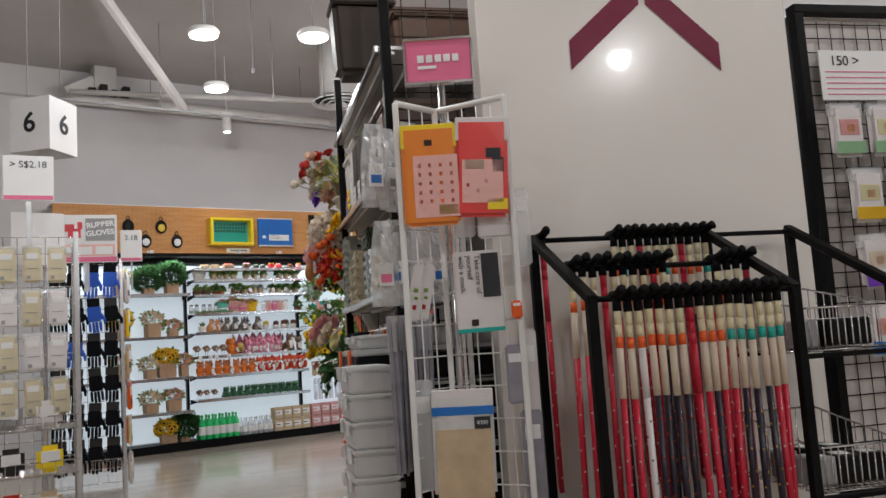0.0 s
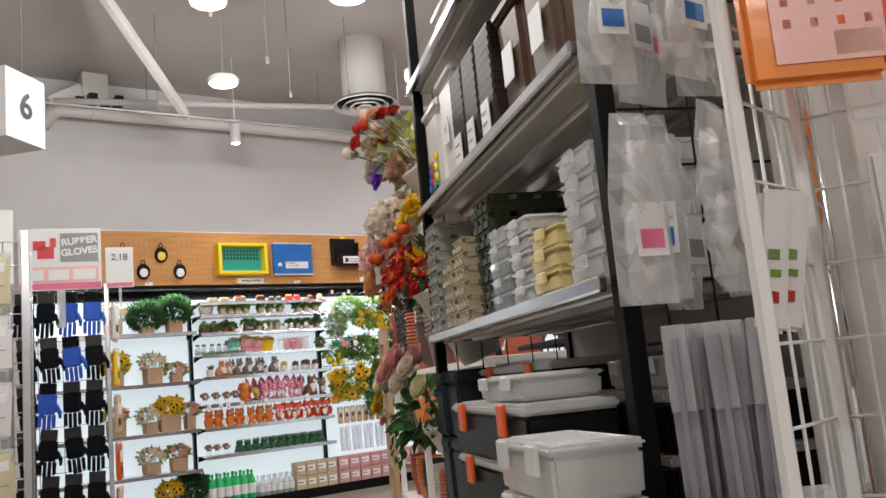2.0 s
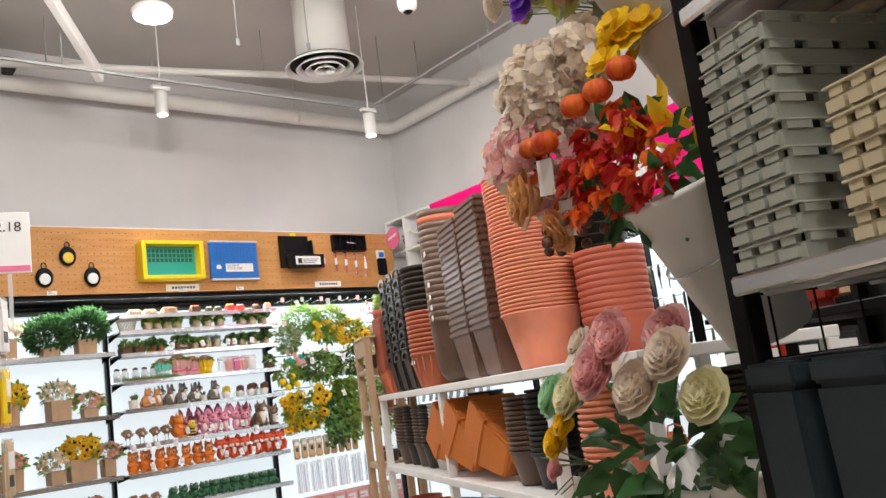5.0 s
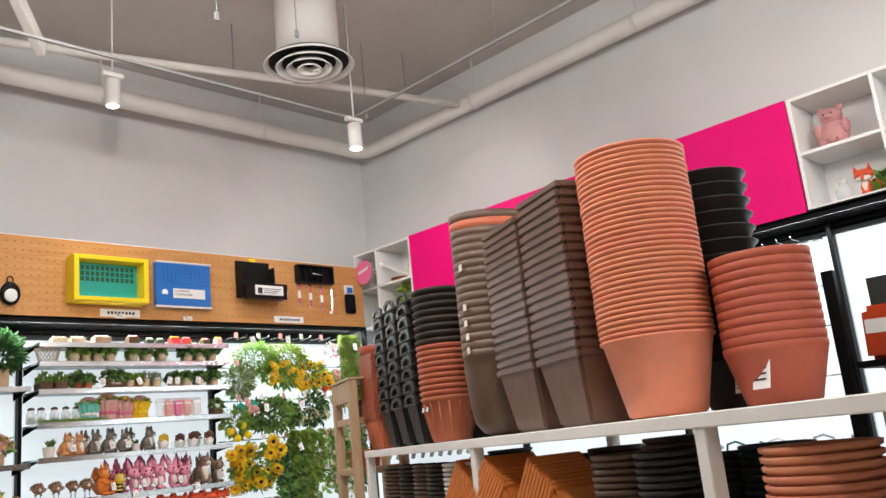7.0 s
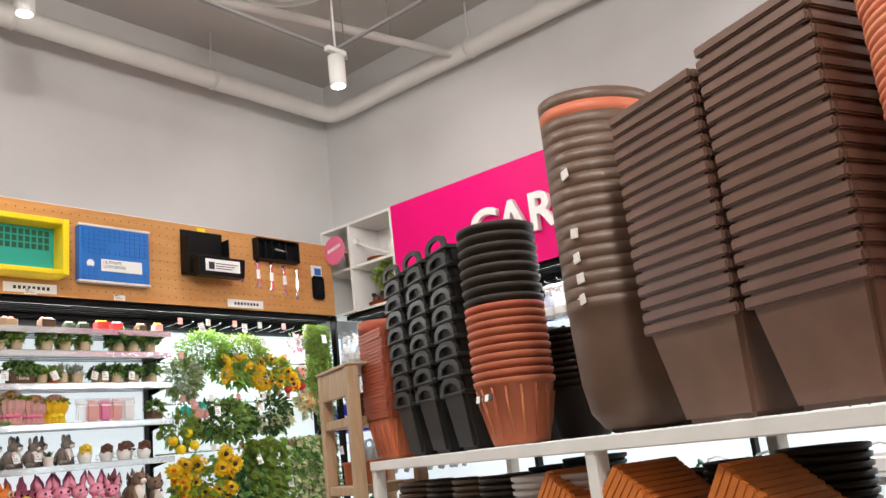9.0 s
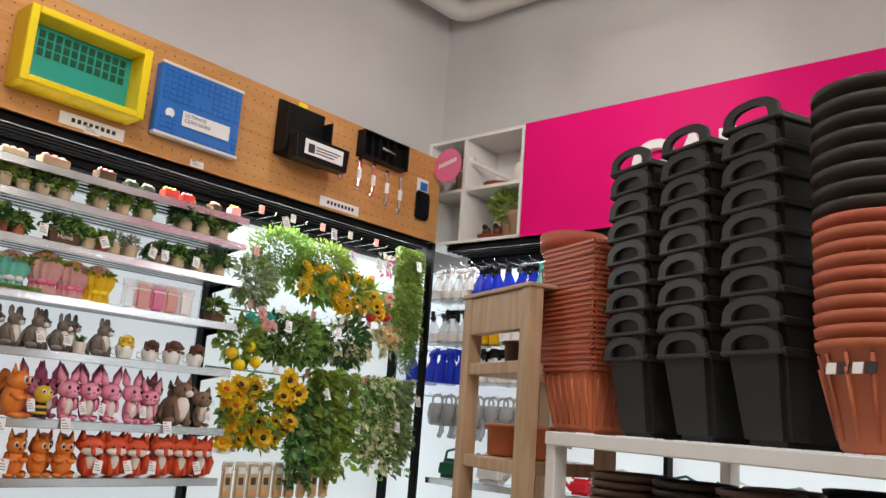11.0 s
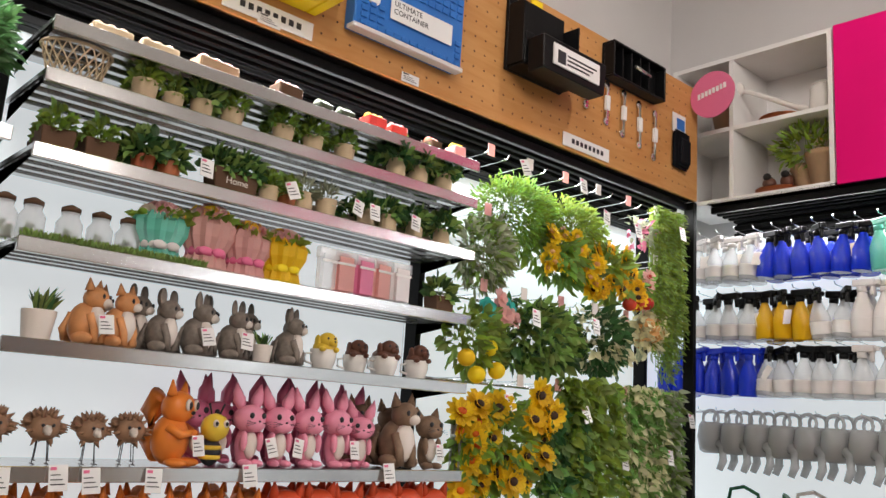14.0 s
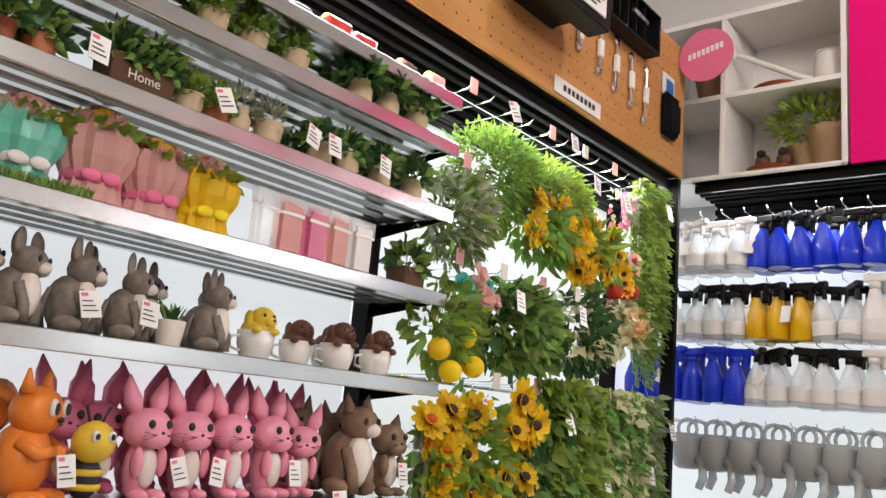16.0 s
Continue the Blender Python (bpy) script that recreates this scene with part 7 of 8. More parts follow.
def trailing(strands, length, L, W, spread_x, k=26, mi2=1):
    def f(sp):
        for s in range(strands):
            x0, y0 = jit(spread_x), -abs(jit(0.07))
            ln = length * rng.uniform(0.6, 1.05)
            bx = jit(0.03)
            sp.stem((x0, y0, 0), (x0 + bx, y0 - 0.02, -ln), 0.0014, mi2, jit(0.02))
            for i in range(k):
                t = rng.random()
                sp.leaf((x0 + bx * t + jit(0.012), y0 - 0.02 * t + jit(0.012), -ln * t), (jit(1), -0.6 + jit(0.6), -0.5 + jit(0.5)), L * rng.uniform(0.7, 1.25), W * rng.uniform(0.7, 1.25), 0 if rng.random() < 0.6 else mi2)
    return f


def sunny(nb, R, br, leaves=80, bk=2, ck=3):
    def f(sp):
        bushy(leaves, R, 0.06, 0.032)(sp)
        for i in range(nb):
            p = (jit(R[0]), -R[1] * rng.uniform(0.6, 1.1), jit(R[2]))
            sp.bloom(p, (jit(0.7), -1, 0.1 + jit(0.6)), br * rng.uniform(0.75, 1.15), 12, bk, ck, 0.2, 2, 0.26)
    return f


hang(4.73, 1.905, 0.10, bushy(2800, (0.21, 0.11, 0.14), 0.024, 0.009), ("leaf_b", "leaf"), "bright green fine-leaved artificial bush on hooks")
hang(5.03, 1.89, 0.10, bushy(2600, (0.20, 0.11, 0.14), 0.024, 0.009), ("leaf_b", "leaf"), "bright green fine-leaved artificial bush on hooks")
hang(4.56, 1.73, 0.09, bushy(520, (0.13, 0.09, 0.13), 0.042, 0.017), ("leaf_g", "leaf"), "grey-green artificial olive sprays on hooks")
hang(4.55, 1.86, 0.12, trailing(14, 0.26, 0.03, 0.006, 0.05), ("leaf_g", "leaf_b"), "thin grassy artificial sprays on hooks")
hang(4.93, 1.77, 0.07, sunny(26, (0.15, 0.08, 0.09), 0.040, 170), ("leaf", "leaf_b", "petal_y", "petal_a"), "yellow artificial daisies hung on hooks")
hang(5.22, 1.76, 0.07, sunny(16, (0.15, 0.08, 0.10), 0.050, 190), ("leaf", "leaf_b", "petal_y", "seed"), "yellow artificial sunflowers hung on hooks")
hang(5.42, 1.72, 0.07, sunny(6, (0.06, 0.06, 0.07), 0.04, 40, 2, 3), ("leaf", "leaf_b", "petal_p", "petal_r"), "pink and red artificial flowers hung on hooks")
for x, z in ((5.36, 1.66), (5.42, 1.67), (5.30, 1.65)):
    t = bmesh.new()
    ell(t, (0, 0, 0), (0.028, 0.028, 0.026), 0)
    tube(t, [(0, 0, 0.02), (0.004, 0, 0.045)], 0.002, 5, 1)
    solid("artificial_fruit", t, ["petal_r", "stem"], "red artificial tomato hung among flowers", "fruit", at(x, 0.0, z), "artificial fruit")
hang(5.60, 2.10, 0.08, trailing(95, 0.60, 0.032, 0.008, 0.095, 46), ("leaf", "leaf_b"), "long feathery artificial fern trailing from hooks")
hang(5.68, 2.05, 0.12, trailing(60, 0.66, 0.032, 0.008, 0.06, 44), ("leaf", "leaf_b"), "long feathery artificial fern trailing from hooks")
hang(5.47, 1.98, 0.08, bushy(60, (0.07, 0.06, 0.06), 0.035, 0.018), ("leaf_g", "fig_pink_d"), "dusky purple artificial leaves on a hook")
hang(4.84, 1.47, 0.08, bushy(620, (0.23, 0.10, 0.12), 0.05, 0.034), ("leaf", "leaf_d"), "dark green artificial ivy bush on hooks")
hang(5.20, 1.50, 0.08, bushy(460, (0.15, 0.10, 0.13), 0.048, 0.030), ("leaf_d", "petal_c"), "cream-edged artificial ivy on hooks")
hang(5.50, 1.57, 0.07, lambda sp: (hydrangea(sp, (0, -0.02, 0.0), (0.09, 0.06, 0.07), 140, 0.022, 0, 1), bushy(80, (0.08, 0.06, 0.1), 0.05, 0.025, 2)(sp)), ("petal_c", "petal_a", "leaf_g"), "cream artificial hydrangea with peach leaves")
hang(4.50, 1.43, 0.06, bushy(220, (0.11, 0.08, 0.11), 0.05, 0.028), ("leaf", "leaf_b"), "artificial orange branch with green leaves")
for x, z in ((4.42, 1.36), (4.52, 1.40), (4.47, 1.31), (4.56, 1.33)):
    t = bmesh.new()
    ell(t, (0, 0, 0), (0.029, 0.029, 0.028), 0, None, 14, 10)
    solid("artificial_fruit", t, ["petal_y"], "orange artificial citrus hung among leaves", "fruit", at(x, -0.01, z), "artificial fruit")
hang(4.60, 1.54, 0.05, lambda sp: [sp.bloom((jit(0.08), -0.02 + jit(0.03), jit(0.03)), (jit(0.5), -1, 0.3), 0.04, 5, i % 2, None, 0.3, 2, 0.5) for i in range(7)], ("petal_p", "teal"), "pink and blue artificial blossoms on a hook")
hang(4.65, 1.10, 0.06, sunny(20, (0.18, 0.09, 0.17), 0.056, 330), ("leaf", "leaf_b", "petal_y", "seed"), "yellow artificial sunflower bunch on hooks")
hang(4.50, 1.07, 0.05, sunny(10, (0.08, 0.06, 0.12), 0.05, 90), ("leaf_b", "leaf", "petal_y", "petal_o"), "orange artificial sunflower bunch on hooks")
hang(5.10, 1.34, 0.07, trailing(38, 0.56, 0.055, 0.036, 0.16, 28), ("leaf", "leaf_b"), "long green artificial ivy trailing from hooks")
hang(5.42, 1.34, 0.07, trailing(44, 0.52, 0.045, 0.026, 0.16, 30), ("leaf", "petal_c"), "cream-edged artificial ivy trailing from hooks")
hang(5.62, 1.34, 0.08, trailing(28, 0.52, 0.045, 0.024, 0.09, 30), ("leaf", "leaf_g"), "grey-green artificial ivy trailing from hooks")
hang(4.92, 1.24, 0.06, trailing(20, 0.50, 0.05, 0.034, 0.12, 26), ("leaf", "leaf_d"), "long green artificial ivy trailing from hooks")
for x, z in ((4.62, 2.06), (4.95, 2.07), (5.10, 1.98), (5.30, 1.97), (5.62, 2.02), (4.60, 1.26), (5.0, 1.24), (5.25, 1.08), (5.55, 1.10), (5.70, 1.25), (4.72, 1.55), (5.05, 1.56)):
    tag(x, -0.03, z, 0.04, 0.06, rot=jit(15))
for i in range(8):
    packet("leaf_packet", "yellow-green packet of artificial leaves", at(4.47 + 0.0 * i, 0.02 + i * 0.02, 1.18), 0.07, 0.28, "film", 0.006, ((-0.4, 0.4, -0.9, -0.3, "leaf_b"), (-0.3, 0.2, -0.5, -0.35, "petal_y")), "milk", "leaf packets") if i < 3 else None

# ---- goods on the magenta wall's lit bay ----
def east(x, y, z, rot=0, lean=0):
    return EW @ pose(x, y, z, 0, lean, rot)


def sprayer(body, head, r=0.034, h=0.13, ribs=False):
    t = bmesh.new()
    lathe(t, [(r * 0.92, 0), (r, 0.006), (r, h * 0.55), (r * 0.45, h * 0.92), (r * 0.38, h)], 16)
    a = to_mesh("bottle", t, body)
    t = bmesh.new()
    lathe(t, [(r * 0.45, h), (r * 0.45, h + 0.018)], 12)
    rbox(t, -0.011, 0.011, -0.045, 0.03, h + 0.018, h + 0.042, 0.004)
    rbox(t, -0.006, 0.006, -0.040, -0.028, h - 0.012, h + 0.02, 0.002, m=pose(0, 0, 0, 0, 0, 0))
    rbox(t, -0.008, 0.008, -0.058, -0.044, h + 0.022, h + 0.038, 0.002)
    b = to_mesh("spray_head", t, head)
    t = bmesh.new()
    lathe(t, [(r * 1.01, h * 0.12), (r * 1.015, h * 0.14), (r * 1.015, h * 0.42), (r * 1.01, h * 0.44)], 16)
    c = to_mesh("label", t, "milk")
    return a, b, c


SPR = {"clear": (sprayer("clear", "milk"), "clear spray bottle with white head on a hook"), "clearb": (sprayer("clear", "black_plastic"), "clear spray bottle with black head on a hook"),
       "blue": (sprayer("blueglass", "black_plastic"), "cobalt blue spray bottle with black head on a hook"), "bluew": (sprayer("blueglass", "blueglass"), "all blue spray bottle on a hook"),
       "amber": (sprayer("amber", "black_plastic"), "amber spray bottle with black head on a hook"), "mint": (sprayer("mintglass", "mintglass"), "mint green spray bottle on a hook"),
       "milk": (sprayer("milk", "milk", 0.036, 0.15), "milky white spray bottle on a hook")}


t = bmesh.new()
rbox(t, -0.017, 0.017, -0.0008, 0.0008, -0.05, 0, 0.0003)
SPRAY_TAG = to_mesh("tag", t, "paper")


def spray(kind, x, y, z, lean=0):
    ms, lab = SPR[kind]
    ob = thing("spray_bottle", lab, "spray bottle", east(x, y, z - 0.03, jit(30) + 60, 0) @ pose(0, 0, 0, lean, jit(7), 0) @ Matrix.Scale(1.18, 4), kind + " spray bottles")
    for nm, me in zip(("bottle", "spray_head", "label"), ms):
        if nm != "label" or kind in ("clear", "clearb", "milk"):
            part(nm, me, None, ob)
    if y < 0.1 and rng.random() < 0.35:
        part("tag", SPRAY_TAG, None, ob, "white paper tag", pose(jit(0.01), -0.045, 0.10, -14, jit(25), -60))


def east_rail(z, x0=-0.25, x1=3.8, deep=0.2):
    ob = thing("hook_rail", "chrome rail with long display hooks", "rail", EW, "hook rails")
    t = bmesh.new()
    tube(t, [(x0, 0.24, z), (x1, 0.24, z)], 0.006, 6)
    part("bar", t, "chrome", ob)
    for k in range(int((x1 - x0) / 0.085)):
        x = x0 + 0.03 + k * 0.085
        t = bmesh.new()
        tube(t, [(x, 0.24, z), (x, 0.06, z + 0.004), (x, 0.05, z + 0.016)], 0.002, 5)
        part("hook", t, "chrome", ob)


for z in (2.05, 1.78, 1.55, 1.27):
    east_rail(z)
rows = ((2.05, 0.19, (("clear", 4), ("blue", 6), ("mint", 4), ("clear", 3), ("clearb", 3), ("blue", 3), ("clear", 5))),
        (1.78, 0.18, (("clearb", 4), ("amber", 3), ("clearb", 2), ("milk", 5), ("clear", 4), ("blue", 4), ("amber", 3), ("milk", 4))),
        (1.55, 0.18, (("bluew", 6), ("clearb", 5), ("clear", 3))))
for z, drop, kinds in rows:
    x = -0.22 if z < 1.6 else -0.06
    for k, n in kinds:
        for i in range(n):
            for j in range(2):
                spray(k, x, 0.07 + 0.085 * j, z - drop + jit(0.004), jit(6))
            x += 0.078
            if x > 2.3:
                break


def trowel():
    t = bmesh.new()
    tube(t, [(0, 0, 0), (0, -0.004, -0.10)], [0.011, 0.013], 8)
    rbox(t, -0.022, 0.022, -0.006, 0.006, -0.26, -0.10, 0.005, top=0.5)
    return to_mesh("hand_tool", t, "olive")


HT = trowel()
for i in range(7):
    for j in range(2):
        put(HT, "hand_tool", "olive green plastic hand tool on a hook", "tool", east(0.86 + i * 0.072, 0.06 + j * 0.07, 1.54, jit(15), -22 + jit(6)), "hand tools")


def scoop_can():
    """Grey translucent watering scoop hung by its loop."""
    ob = []
    t = bmesh.new()
    tube(t, [(0.035 * math.cos(a), 0, -0.03 + 0.035 * math.sin(a)) for a in [k * math.pi / 8 for k in range(16)]], 0.007, 7, closed=True)
    handle = to_mesh("handle", t, "smoke")
    t = bmesh.new()
    lathe(t, [(0.03, -0.175), (0.046, -0.165), (0.056, -0.11), (0.050, -0.06), (0.040, -0.045), (0.036, -0.046), (0.046, -0.07), (0.05, -0.11), (0.03, -0.165)], 16)
    body = to_mesh("body", t, "smoke")
    t = bmesh.new()
    tube(t, [(0.04, -0.01, -0.13), (0.07, -0.03, -0.15), (0.075, -0.04, -0.20), (0.06, -0.045, -0.24)], [0.024, 0.02, 0.017, 0.014], 10)
    spout = to_mesh("spout", t, "smoke")
    return handle, body, spout


SC = scoop_can()
for i in range(9):
    for j in range(2):
        ob = thing("watering_scoop", "grey plastic watering scoop hung on a hook", "watering can", east(0.0 + i * 0.105, 0.07 + j * 0.09, 1.27, jit(6)), "watering scoops")
        for nm, me in zip(("handle", "body", "spout"), SC):
            part(nm, me, None, ob)
for z in (0.80, 0.48):
    shelf("tool wall shelves", EW, 0.02, 1.38, 0.255, z)
    shelf("tool wall shelves", EW, 1.42, 2.73, 0.255, z)
    shelf("tool wall shelves", EW, 2.77, 3.83, 0.255, z)


def watering_can(x, z, key, lab, s=1.0, rot=0):
    ob = thing("watering_can", lab, "watering can", east(x, 0.11, z, rot) @ Matrix.Scale(s, 4), "watering cans")
    t = bmesh.new()
    rbox(t, -0.10, 0.08, -0.055, 0.055, 0, 0.11, 0.025, top=0.85, seg=3)
    part("body", t, key, ob)
    t = bmesh.new()
    tube(t, [(-0.07, 0, 0.10), (-0.06, 0, 0.15), (0.0, 0, 0.165), (0.06, 0, 0.14), (0.065, 0, 0.10)], 0.008, 7)
    part("handle", t, key, ob)
    t = bmesh.new()
    tube(t, [(0.07, 0, 0.03), (0.12, 0, 0.07), (0.17, 0, 0.13)], [0.018, 0.012, 0.009], 8)
    lathe(t, [(0.01, 0), (0.022, 0.018), (0.02, 0.02)], 10, m=pose(0.17, 0, 0.13, 0, 45, 0))
    part("spout", t, key, ob)


for x, key, lab, s in ((0.13, "green_box", "dark green plastic watering can on a shelf", 1.0), (0.42, "milk", "cream plastic watering can on a shelf", 1.05), (0.70, "milk", "pale plastic watering can on a shelf", 0.95), (0.98, "red", "small red plastic watering can on a shelf", 0.75), (1.22, "milk", "cream plastic watering can on a shelf", 0.9)):
    watering_can(x, 0.804, key, lab, s, 180 if key == "red" else 0)
for i in range(9):
    watering_can(1.55 + i * 0.26, 0.804, ("green_box", "milk", "greyp")[i % 3], "plastic watering can on a shelf", 0.9)
    watering_can(0.15 + i * 0.38, 0.484, ("milk", "terra", "greyp")[i % 3], "plastic watering can on a shelf", 1.0)
SC2 = {}
for nm, key in (("dark", "charcoal"), ("pale", "milk"), ("olive", "olive")):
    t = bmesh.new()
    tube(t, [(0, 0, 0), (0, -0.004, -0.09)], [0.009, 0.012], 7)
    tube(t, [(0, -0.004, -0.09), (0.004, -0.004, -0.19)], [0.008, 0.003], 6)
    SC2[nm] = to_mesh("garden_tool", t, key)
for z in (1.55, 1.27, 1.78):
    for i in range(26):
        k = ("dark", "pale", "olive", "dark")[(i + int(z * 10)) % 4]
        if (z == 1.55 and i > 3) or z == 1.27 or (z == 1.78 and i > 14):
            put(SC2[k], "garden_tool", k + " handled garden tool on a hook", "tool", east(1.42 + i * 0.085, 0.06, z, jit(20), jit(6)), "garden tools")


# ---- things on the pegboard ----
def peg(x, z, y=-0.014, rx=0, ry=0):
    return FW @ pose(x, y, z, rx, ry, 0)


def yellow_crate():
    ob = thing("hanging_crate", "yellow folding crate with teal floor hung on the pegboard", "crate", peg(3.49, 2.41))
    w, h, d = 0.255, 0.155, 0.14
    for nm, b in (("side", (-w, -w + 0.035, -d, 0, -h, h)), ("side", (w - 0.035, w, -d, 0, -h, h)), ("side", (-w + 0.035, w - 0.035, -d, 0, h - 0.03, h)), ("side", (-w + 0.035, w - 0.035, -d, 0, -h, -h + 0.03))):
        t = bmesh.new()
        rbox(t, *b, 0.004)
        part(nm, t, "yellow", ob, "yellow slotted side")
    t = bmesh.new()
    rbox(t, -w + 0.035, w - 0.035, -0.03, -0.001, -h + 0.03, h - 0.03, 0.002)
    part("floor_panel", t, "teal", ob, "teal crate floor")
    t = bmesh.new()
    for k in range(12):
        x = -w + 0.05 + k * 0.034
        for j in range(3):
            rbox(t, x, x + 0.024, -0.033, -0.031, 0.0 + j * 0.038, 0.03 + j * 0.038, 0)
    tagged(part("slot_pattern", t, "green_box", ob), kind="stuff")
    for k in range(10):
        x = -w + 0.03 + k * 0.046
        t = bmesh.new()
        rbox(t, x, x + 0.03, -d - 0.004, -d - 0.0005, -h + 0.004, -h + 0.024, 0.001)
        part("rib", t, "yellow", ob)


yellow_crate()


def blue_container():
    ob = thing("folded_container", "blue folded plastic container with white card on the pegboard", "container", peg(4.055, 2.42))
    w, h = 0.213, 0.163
    t = bmesh.new()
    rbox(t, -w, w, -0.05, 0, -h, h, 0.004)
    part("panel", t, "blue", ob)
    for z in (-h - 0.006, h - 0.008):
        t = bmesh.new()
        rbox(t, -w - 0.004, w + 0.004, -0.056, -0.02, z, z + 0.014, 0.002)
        part("edge", t, "milk", ob, "white plastic edge")
    t = bmesh.new()
    for r in range(6):
        for c in range(13):
            if r in (1, 2) and c in (5, 6, 7):
                continue
            x, z = -w + 0.02 + c * 0.031, 0.0 + r * 0.026
            rbox(t, x, x + 0.022, -0.055, -0.0505, z, z + 0.018, 0.001)
    for c in range(13):
        for r in range(4):
            x, z = -w + 0.02 + c * 0.031, -h + 0.01 + r * 0.022
            if r > 0 and 2 < c < 12:
                continue
            rbox(t, x, x + 0.022, -0.055, -0.0505, z, z + 0.014, 0.001)
    tagged(part("ribs", t, "blue", ob), kind="stuff")
    t = bmesh.new()
    rbox(t, -0.09, 0.16, -0.058, -0.0555, -0.10, -0.03, 0.001)
    c = part("card", t, "price", ob, "white printed card")
    words("writing", "ULTIMATE", 0.024, "ink", pose(-0.078, -0.0585, -0.048, 90, 0, 0), c, 0.0003, "LEFT")
    words("writing", "CONTAINER", 0.024, "ink", pose(-0.078, -0.0585, -0.073, 90, 0, 0), c, 0.0003, "LEFT")
    t = bmesh.new()
    lathe(t, [(0.022, 0), (0.022, 0.004)], 20, m=pose(-0.15, -0.0505, -0.06, 90, 0, 0))
    part("badge", t, "price", ob)


blue_container()


def black_bin():
    ob = thing("hanging_bin", "black plastic stacking bin hung on the pegboard", "bin", peg(4.66, 2.50))
    t = bmesh.new()
    for b in ((-0.15, 0.15, -0.015, 0, -0.14, 0.15), (-0.15, -0.143, -0.09, -0.015, -0.13, 0.10), (0.143, 0.15, -0.09, -0.015, -0.13, 0.10), (-0.143, 0.143, -0.09, -0.015, -0.14, -0.13), (-0.143, 0.143, -0.095, -0.088, -0.13, -0.02)):
        rbox(t, *b, 0.002)
    part("bin", t, "black_plastic", ob)
    t = bmesh.new()
    rbox(t, -0.13, 0.20, -0.17, -0.096, -0.17, -0.05, 0.004, top=1.05)
    part("tray", t, "black_plastic", ob)
    t = bmesh.new()
    rbox(t, -0.09, 0.16, -0.178, -0.172, -0.145, -0.07, 0.001)
    c = part("card", t, "price", ob, "white printed card")
    for k in range(3):
        t = bmesh.new()
        rbox(t, -0.02, 0.14 - 0.02 * k, -0.18, -0.1782, -0.10 - k * 0.015, -0.095 - k * 0.015, 0)
        part("line", t, "ink", c)
    t = bmesh.new()
    rbox(t, -0.07, -0.03, -0.18, -0.1782, -0.135, -0.09, 0)
    part("line", t, "ink", c)
    t = bmesh.new()
    rbox(t, -0.03, 0.03, -0.012, -0.002, 0.15, 0.175, 0.002)
    part("clip", t, "yellow", ob, "yellow clip")


black_bin()
ob = thing("hanging_tray", "black plastic compartment tray hung on the pegboard", "tray", peg(5.24, 2.585))
t = bmesh.new()
for b in ((-0.18, 0.18, -0.012, 0, -0.075, 0.075), (-0.18, 0.18, -0.06, -0.012, 0.066, 0.075), (-0.18, 0.18, -0.06, -0.012, -0.075, -0.066), (-0.18, -0.171, -0.06, -0.012, -0.066, 0.066), (0.171, 0.18, -0.06, -0.012, -0.066, 0.066)):
    rbox(t, *b, 0.002)
part("tray", t, "black_plastic", ob)
for k in range(4):
    t = bmesh.new()
    rbox(t, -0.11 + k * 0.06, -0.105 + k * 0.06, -0.05, -0.012, -0.066, 0.066, 0.001)
    part("divider", t, "black_plastic", ob)
t = bmesh.new()
tube(t, [(-0.05, -0.07, 0.0), (0.05, -0.07, -0.01)], 0.008, 7)
part("handle", t, "steel", ob)


def wrench(x, z, L):
    ob = thing("wrench", "chrome wrench with paper sleeve on the pegboard", "wrench", peg(x, z, -0.02, 0, jit(4)), "wrenches")
    t = bmesh.new()
    rbox(t, -0.007, 0.007, -0.008, 0, -L / 2, L / 2, 0.002)
    for s in (-1, 1):
        lathe(t, [(0.008, -0.008), (0.017, -0.006), (0.017, 0.0), (0.008, 0.002)], 12, m=pose(0, -0.003, s * L / 2, 90, 0, 0))
    part("shaft", t, "chrome", ob)
    t = bmesh.new()
    rbox(t, -0.012, 0.012, -0.012, 0.002, -0.03, 0.03, 0.002)
    part("sleeve", t, "price", ob, "white paper sleeve")


for x, z, L in ((4.96, 2.42, 0.10), (5.09, 2.415, 0.15), (5.20, 2.405, 0.17), (5.31, 2.39, 0.17), (5.42, 2.375, 0.19)):
    wrench(x, z, L)
ob = thing("tool_pouch", "black fabric pouch with printed card on the pegboard", "pouch", peg(5.61, 2.385))
t = bmesh.new()
rbox(t, -0.055, 0.055, -0.03, 0, -0.11, 0.06, 0.012, seg=2)
rbox(t, -0.03, 0.04, -0.042, -0.028, -0.09, 0.02, 0.006)
part("pouch", t, "glove_b", ob)
t = bmesh.new()
rbox(t, -0.05, 0.05, -0.006, -0.002, 0.055, 0.14, 0.001)
part("card", t, "price", ob, "white printed card")
t = bmesh.new()
rbox(t, -0.02, 0.04, -0.0075, -0.0062, 0.07, 0.12, 0)
part("mark", t, "blue", ob)
for x in (3.60, 4.98):
    ob = thing("name_plate", "small white name plate with dark lettering bars", "sign", peg(x, 2.205), "name plates")
    t = bmesh.new()
    rbox(t, -0.14, 0.14, -0.004, 0, -0.026, 0.026, 0.001)
    part("plate", t, "price", ob)
    for k in range(8):
        t = bmesh.new()
        rbox(t, -0.09 + k * 0.025, -0.075 + k * 0.025, -0.0056, -0.0042, -0.009, 0.009, 0)
        part("mark", t, "ink", ob)
